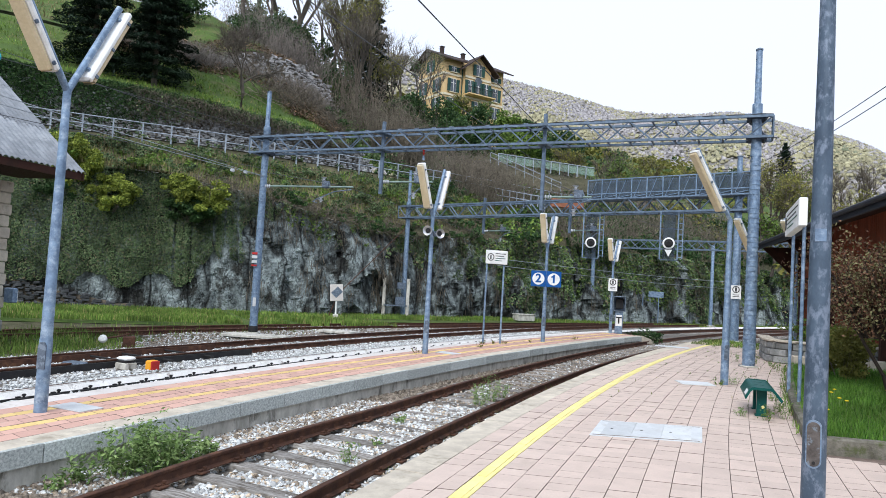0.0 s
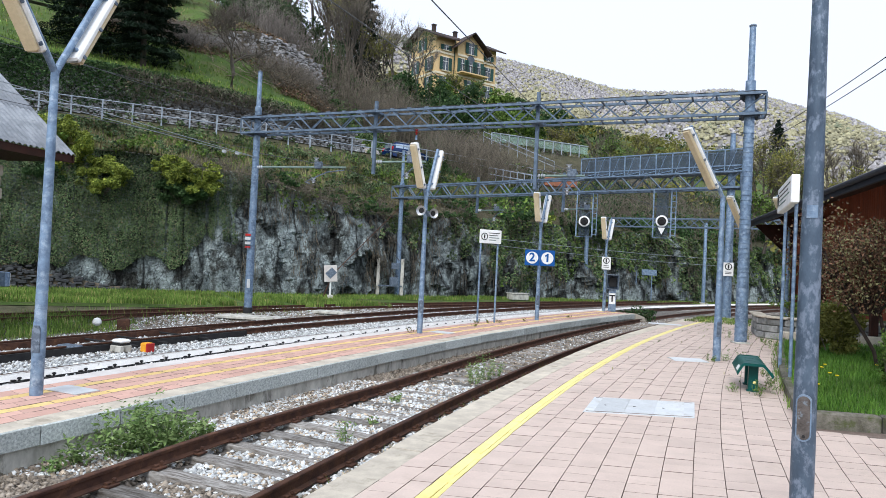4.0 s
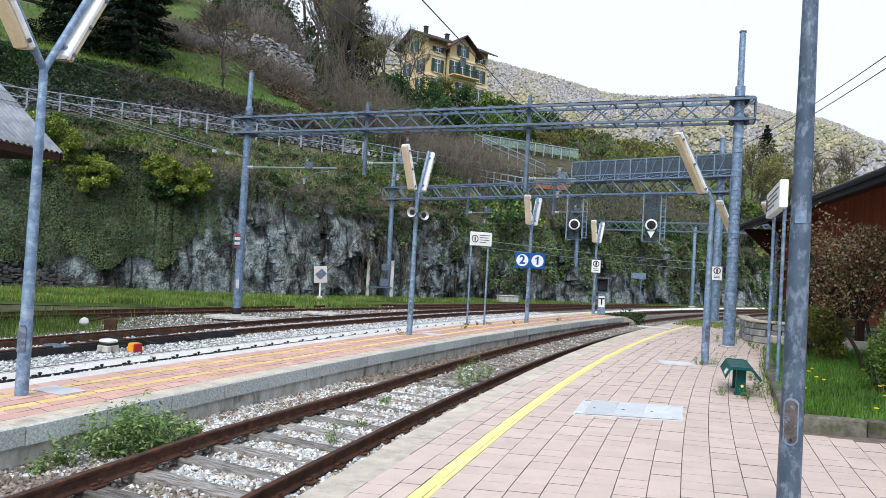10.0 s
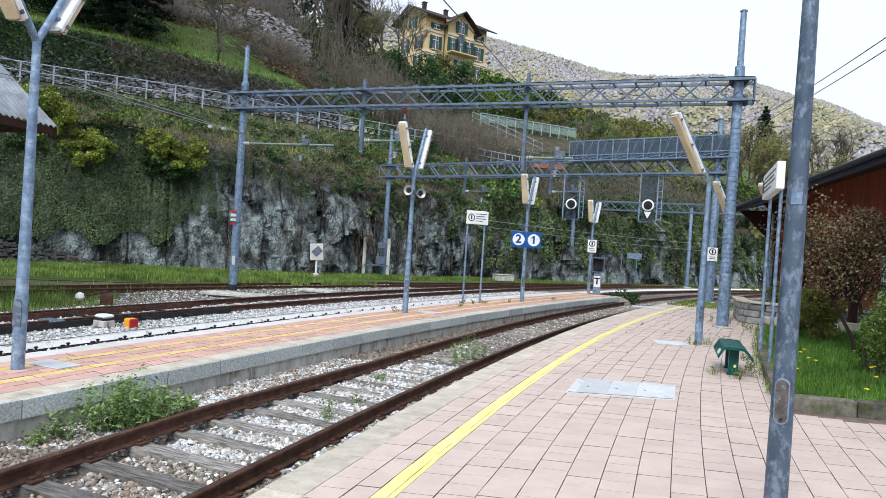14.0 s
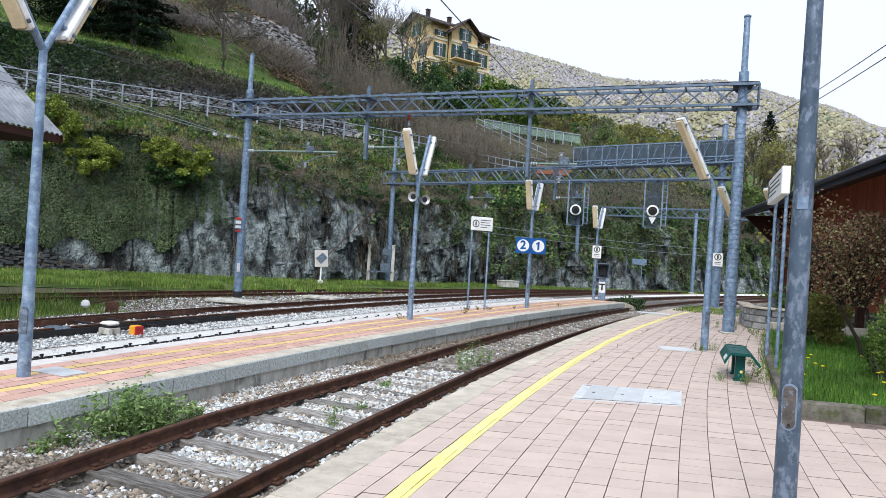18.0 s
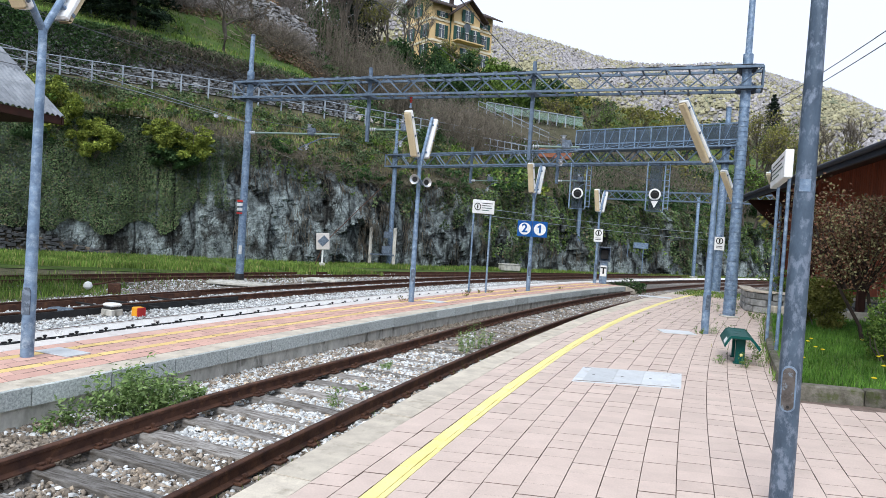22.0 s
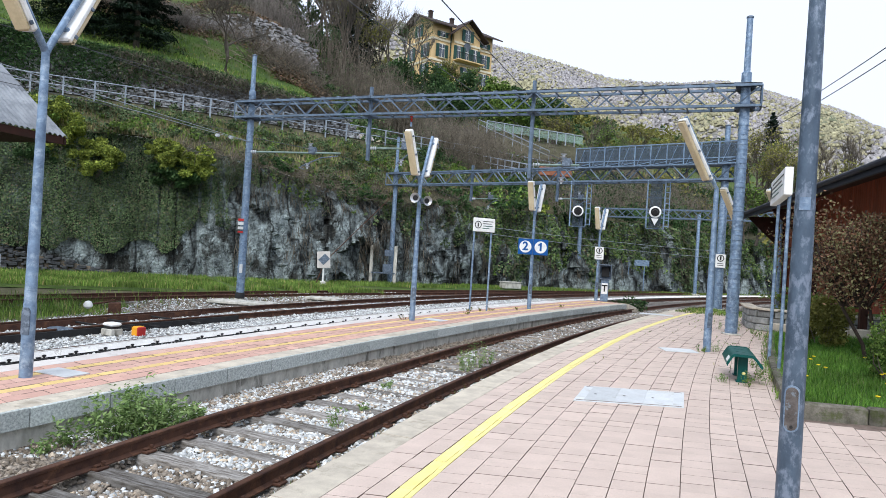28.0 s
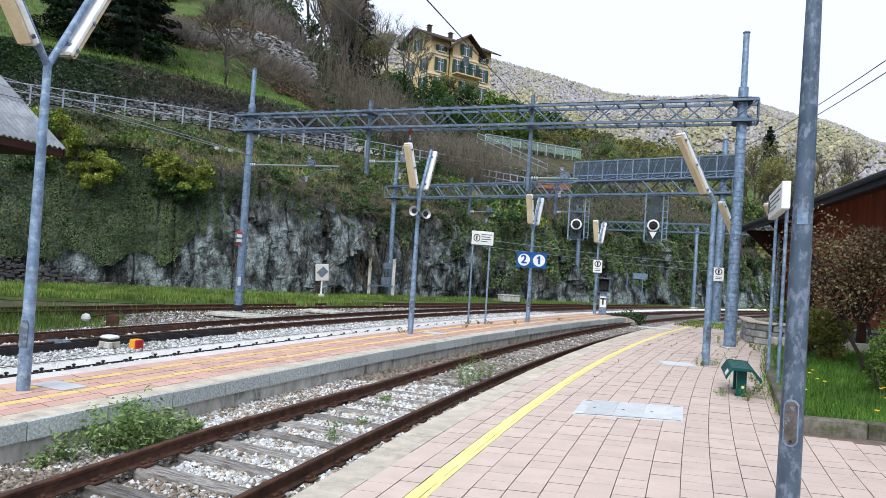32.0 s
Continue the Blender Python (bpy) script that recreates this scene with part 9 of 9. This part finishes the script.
def build_wall_hedge():
    """Evergreen growth hanging over the upper retaining wall."""
    rng = np.random.default_rng(180)
    pts = []
    for i in range(fence_index(-42), fence_index(-4)):
        x = FENCE_XY[i][0]
        drop = blend(x, [(-42, 4.4), (-26, 4.3), (-21, 3.7), (-18, 2.1), (-14, 0.9), (-4, 0.4)])
        n = int(blend(x, [(-42, 1500), (-26, 1500), (-20, 1000), (-15, 260), (-4, 80)]))
        t = rng.uniform(size=n) ** 1.4
        z = upper_wall_top(x) + 0.12 - t * drop * rng.uniform(0.5, 1.1, n)
        off = 6.2 - rng.uniform(0.0, 0.75, n) - 0.15 * t
        along = rng.uniform(0, 1, n)
        p = np.outer(1 - along, FENCE_XY[i]) + np.outer(along, FENCE_XY[i + 1]) + off[:, None] * NORMAL_XY[i]
        pts.append(np.column_stack([p, z]))
    tagged(new("hanging_hedge", leaves_mesh("hanging_hedge", np.concatenate(pts), 0.085, HEDGE, rng=rng)), "dark evergreen hedge hanging over the stone wall", "hedge", kind="stuff")


build_wall_hedge()


def build_wall_creeper():
    """Dead brown growth and moss trailing over the upper wall's stones."""
    rng = np.random.default_rng(185)
    n = 3600
    i = rng.integers(fence_index(-19.5), fence_index(-5), n)
    x = FENCE_XY[i, 0]
    top = np.array([upper_wall_top(a) for a in x])
    z = top - rng.uniform(0, 1, n) ** 1.6 * (top - 9.9) * np.interp(x, [-26, -18, -12, -5], [0.6, 0.45, 0.3, 0.2])
    p = FENCE_XY[i] + rng.normal(size=(n, 2)) * 0.5 + NORMAL_XY[i] * (5.72 + rng.uniform(-0.15, 0.1, n))[:, None]
    a = np.column_stack([p, z])
    b = a + np.column_stack([rng.normal(size=(n, 2)) * 0.35, -rng.uniform(0.1, 0.9, n)])
    tagged(new("wall_creeper", strands_mesh("wall_creeper", a, b, 0.014, TWIG, rng=rng)), "dead brown creeper over the stone wall", "creeper", kind="stuff")
    pick = rng.uniform(size=n) < 0.5
    tagged(new("wall_moss", leaves_mesh("wall_moss", a[pick], 0.09, IVY, rng=rng)), "scattered ivy leaves over the stone wall", "ivy", kind="stuff")


build_wall_creeper()


# ---- grass ----
def build_grass():
    rng = np.random.default_rng(190)
    # verge at the foot of the rock
    pts = []
    for i in range(fence_index(-48), fence_index(30)):
        x = FENCE_XY[i][0]
        n = 2000 if x < -12 else (700 if x < 6 else 420)
        o = -foot_offset(x) - rng.uniform(-0.8, 8.4 if x < -12 else (2.6 if x < -4 else 1.9), n)
        along = rng.uniform(0, 1, n)
        p = np.outer(1 - along, FENCE_XY[i]) + np.outer(along, FENCE_XY[i + 1]) + o[:, None] * NORMAL_XY[i]
        pts.append(np.column_stack([p, np.full(n, -0.5)]))
    tagged(new("verge_grass", blades_mesh("verge_grass", np.concatenate(pts), 0.23, 0.035, GRASS, rng=rng)), "tall green grass along the foot of the rock", "grass", kind="stuff")
    # grass between the sidings
    a = scatter_ring(CI, 127.6, 134.5, 11, 22.5, 170, rng, -0.6)
    a = a[a[:, 0] < -9.2 + 0.8 * np.sin(a[:, 1] * 2.0)]
    b = scatter_ring(CI, 129.8, 136, 20, 31, 9, rng, -0.6)
    tagged(new("yard_grass", blades_mesh("yard_grass", np.concatenate([a, b]), 0.22, 0.022, GRASS, lean=0.6, rng=rng)), "patchy grass between the sidings", "grass", kind="stuff")
    # meadow tufts on the terraces
    m = on_hill(-45, 2, 6.4, 16.5, 15000, 191)
    tagged(new("meadow_grass", blades_mesh("meadow_grass", m, 0.24, 0.07, GRASS, lean=0.9, rng=rng)), "short meadow grass on the terrace", "grass", kind="stuff")
    m = on_hill(-48, 0, 18, 34, 9000, 192)
    tagged(new("meadow_grass", blades_mesh("meadow_grass", m, 0.3, 0.09, DRY_GRASS, lean=0.9, rng=rng)), "dry grass on the upper meadow", "grass", kind="stuff")
    m = on_hill(-34, 2, -5.5, -1.1, 8000, 193)
    tagged(new("bank_grass", blades_mesh("bank_grass", m, 0.42, 0.05, DRY_GRASS, lean=0.9, rng=rng)), "dry tufted grass on the road bank", "grass", kind="stuff")
    m = on_hill(-38, 4, -5.0, -0.1, 13000, 194)
    tagged(new("bank_grass", blades_mesh("bank_grass", m, 0.26, 0.05, GRASS, lean=0.9, rng=rng)), "green tufted grass on the road bank", "grass", kind="stuff")
    # lawn
    n = 90000
    deg = rng.uniform(LAWN_T0, LAWN_T1, n)
    r = LAWN_R - 0.1 - 9.0 * rng.uniform(0, 1, n) ** 1.25
    t = np.radians(deg)
    p = np.stack([C1[0] - r * np.cos(t), C1[1] + r * np.sin(t), np.full(n, 0.10)], 1)
    p = p[(p[:, 1] > 9.1 - 0.17 * (p[:, 0] - 5.2)) & (p[:, 1] < 20.6)]
    tagged(new("lawn_grass", blades_mesh("lawn_grass", p, 0.13, 0.012, LAWN_GRASS, lean=0.8, rng=rng)), "lush uncut lawn grass", "grass", kind="stuff")
    for k in range(90):
        q = p[rng.integers(0, len(p))]
        if q[1] > 14:
            continue
        flower = thing("dandelion", "yellow dandelion in the lawn", "flower", m=Matrix.Translation((q[0], q[1], 0.10)), group="dandelions in the lawn")
        part("stalk", Geo().cyl((0, 0, 0), (0.01, 0.01, 0.19), 0.004, n=5), WEED, flower)
        part("head", Geo().lathe([(0.006, 0.185), (0.034, 0.20), (0.03, 0.21), (0.004, 0.215)], 9), PETAL, flower)


build_grass()


# ---- weeds and shrubs close by ----
def weed(x, y, z, radius, height, n, size, seed, label, material=WEED):
    nrng = np.random.default_rng(seed)
    root = thing("weed", label, "plant", m=Matrix.Translation((x, y, z)))
    stems = max(6, n // 28)
    a = nrng.uniform(0, 2 * np.pi, stems)
    rr = radius * np.sqrt(nrng.uniform(0, 1, stems))
    ends = np.stack([rr * np.cos(a), rr * np.sin(a), height * nrng.uniform(0.5, 1.1, stems)], 1)
    starts = ends * np.array([0.45, 0.45, 0])
    part("stalk", strands_mesh("stalk", starts, ends, 0.0045, material, rng=nrng), None, root)["kind"] = "stuff"
    k = nrng.integers(0, stems, n)
    t = nrng.uniform(0.2, 1.05, (n, 1))
    at = starts[k] + (ends[k] - starts[k]) * t + nrng.normal(size=(n, 3)) * np.array([0.035, 0.035, 0.02]) * (height / 0.4)
    part("foliage", leaves_mesh("foliage", at, size, material, flat=np.array([0, 0, 1.0]), aspect=0.45, rng=nrng), None, root)
    return root


def by_track(r, y, z=-0.43):
    deg = bearing(C1, r, y)
    p = polar(C1, r, deg)
    return p.x, p.y, z


for k, (r, y, rad, h_, n) in enumerate(((120.4, 7.3, 0.2, 0.26, 300), (120.25, 7.6, 0.3, 0.46, 1000), (120.1, 7.85, 0.36, 0.5, 1400), (120.05, 8.15, 0.32, 0.38, 1000), (120.0, 8.45, 0.22, 0.24, 400), (120.45, 7.0, 0.15, 0.16, 120))):
    weed(*by_track(r, y), rad, h_ * 1.15, int(n * 0.75), 0.034, 200 + k, "leafy green weeds at the foot of the island platform")
for k, (r, y, rad, h_, n) in enumerate(((118.42, 8.7, 0.14, 0.28, 130), (118.51, 9.6, 0.1, 0.13, 80), (118.93, 11.2, 0.12, 0.14, 150), (118.46, 13.2, 0.2, 0.42, 300), (118.44, 13.8, 0.2, 0.5, 300), (118.4, 14.3, 0.15, 0.3, 160))):
    weed(*by_track(r, y), rad, h_, n, 0.024, 210 + k, "small green weed growing between the rails")
for k in range(26):
    rngk = random.Random(300 + k)
    y = 5.2 + k * 0.75
    weed(*by_track(117.42 + rngk.uniform(-0.08, 0.12), y + rngk.uniform(-0.3, 0.3)), 0.14, rngk.uniform(0.12, 0.3), 60, 0.02, 220 + k, "thin weed along the platform wall", WEED if k % 3 else GRASS)
tagged(new("track_grass", blades_mesh("track_grass", scatter_ring(C1, 117.22, 117.62, 5, 16, 130, np.random.default_rng(5), -0.44), 0.24, 0.012, GRASS, lean=0.8)), "grass tufts along the kerb beside the rail", "grass", kind="stuff")
tagged(new("platform_end_grass", blades_mesh("platform_end_grass", scatter_ring(C1, 112.5, 117.0, 26.2, 29.4, 150, np.random.default_rng(6), 0.0), 0.09, 0.03, GRASS, lean=1.4)), "low grass in the paving at the platform end", "grass", kind="stuff")
tagged(new("kerb_grass", blades_mesh("kerb_grass", scatter_ring(C1, LAWN_R - 0.2, LAWN_R + 0.09, 9.6, 21.5, 210, np.random.default_rng(8), 0.03), 0.13, 0.013, GRASS, lean=1.0)), "grass growing over the lawn kerb", "grass", kind="stuff")
bush(9.6, 31.6, -0.45, (0.8, 0.5, 0.38), 900, 0.06, HEDGE, 261, "low grey-green shrub past the end of the island")
for k, (x, y) in enumerate(((5.05, 11.3), (5.35, 11.05), (5.75, 11.3), (5.95, 12.0), (6.25, 12.5), (6.0, 10.9), (6.7, 14.2), (6.5, 13.2), (5.7, 10.3), (7.2, 15.8), (9.1, 20.9), (9.6, 20.6), (9.75, 20.1), (9.5, 19.2), (9.2, 18.4), (6.2, 15.1), (6.6, 15.3))):
    weed(x, y, 0.0, 0.16, 0.16 + 0.1 * (k % 3), 90, 0.022, 270 + k, "weed in the paving joint", GRASS if k % 2 else WEED)
for k, (x, y) in enumerate(((-0.55, 18.0), (1.35, 22.0), (1.75, 22.2), (2.1, 22.5), (3.2, 23.6), (1.2, 20.7), (5.2, 26.0))):
    weed(x, y, 0.0, 0.18, 0.12, 70, 0.024, 290 + k, "dry weed in the island paving", BUD)

bush(9.35, 14.6, 1.25, (1.55, 1.2, 1.25), 9500, 0.036, RED_LEAF, 401, "bronze-leaved shrub with dark twisted stems", name="bronze_shrub", stems=46, count=34, stem_material=DARK_BARK)
part("trunk", Geo().tube([(0.35, 0, -1.45), (0.2, 0.02, -0.8), (-0.2, 0, -0.2), (-0.6, 0.05, 0.5), (-0.9, 0.05, 1.2)], [0.05, 0.04, 0.035, 0.025, 0.012], 7).tube([(0.4, 0.05, -1.45), (0.42, 0.0, -0.6), (0.3, 0.1, 0.3), (0.1, 0.1, 1.3)], [0.045, 0.04, 0.03, 0.012], 7).tube([(0.45, 0, -1.45), (0.7, 0.05, -0.5), (1.0, 0, 0.6)], [0.035, 0.03, 0.015], 7), DARK_BARK, bpy.data.objects["bronze_shrub"], "dark twisted trunk")
bush(9.9, 16.7, 0.1, (0.9, 0.65, 0.72), 6500, 0.042, BUD, 402, "small yellow-green bush in the lawn", count=20)
bush(8.06, 11.4, 0.05, (0.52, 0.55, 0.9), 6000, 0.03, BUSH_GREEN, 403, "dense green evergreen bush in the lawn", count=20)
bush(12.2, 22.0, 0.6, (1.6, 1.0, 0.4), 2200, 0.05, GRASS, 404, "tufted greenery in the planter", count=20)

for sx, sy, turn, w, d in ((-6.70, 24.80, -8, 2.3, 0.9), (-4.33, 28.69, -14, 1.5, 0.8)):
    cover = thing("cable_slab", "pale concrete cable-trough slab beside the siding", "slab", m=Matrix.Translation((sx, sy, -0.44)) @ Matrix.Rotation(radians(turn), 4, "Z"))
    part("slab", Geo().box(-w / 4, 0, 0, w / 2 - 0.01, d, 0.1, bevel=0.015), CONCRETE, cover)
    part("slab", Geo().box(w / 4, 0, 0.005, w / 2 - 0.01, d, 0.1, bevel=0.015), CONCRETE, cover)


def build_joint_weeds():
    """Small weeds and dead leaves caught in the long joints towards the platform's end."""
    rng = np.random.default_rng(410)
    n = 2600
    y = 12.0 + 17.0 * rng.uniform(0, 1, n) ** 0.7
    row = rng.choice(np.arange(0, 13), n, p=np.array([3, 1, 1, 1, 1, 1, 1, 2, 3, 4, 5, 6, 6]) / 35)
    r = R_YELLOW - 0.408 - 0.2855 * row
    clump = np.sin(y * 3.1 + row * 2.3) + np.sin(y * 7.7 + row)
    ok = clump + (y - 12) * 0.05 > 0.55
    y, r = y[ok], r[ok] + rng.normal(size=ok.sum()) * 0.012
    a = np.arcsin((y - C1[1]) / r)
    p = np.stack([C1[0] - r * np.cos(a), C1[1] + r * np.sin(a), np.full(len(r), 0.008)], 1)
    green = rng.uniform(size=len(p)) < 0.6
    tagged(new("joint_weeds", blades_mesh("joint_weeds", p[green], 0.05, 0.016, GRASS, lean=1.6, rng=rng)), "small green weeds in the paving joints", "weeds", kind="stuff")
    litter = p[~green] + np.column_stack([rng.normal(size=((~green).sum(), 2)) * 0.04, np.zeros((~green).sum())])
    tagged(new("dead_leaves", leaves_mesh("dead_leaves", litter, 0.022, DEAD_LEAF, flat=np.array([0, 0, 2.0]), rng=rng)), "brown dead leaves on the paving", "leaves", kind="stuff")


build_joint_weeds()

block = thing("footing_block", "low pale concrete block at the foot of the rock", "concrete block", m=Matrix.Translation((5.62, 46.2, -0.5)) @ Matrix.Rotation(radians(30), 4, "Z"))
part("block", Geo().box(0, 0, 0.26, 1.4, 0.7, 0.42, bevel=0.05), CONCRETE, block)
part("cap", Geo().box(0, 0, 0.5, 1.46, 0.76, 0.07, bevel=0.02), CONCRETE, block, "stained concrete cap")


motions()
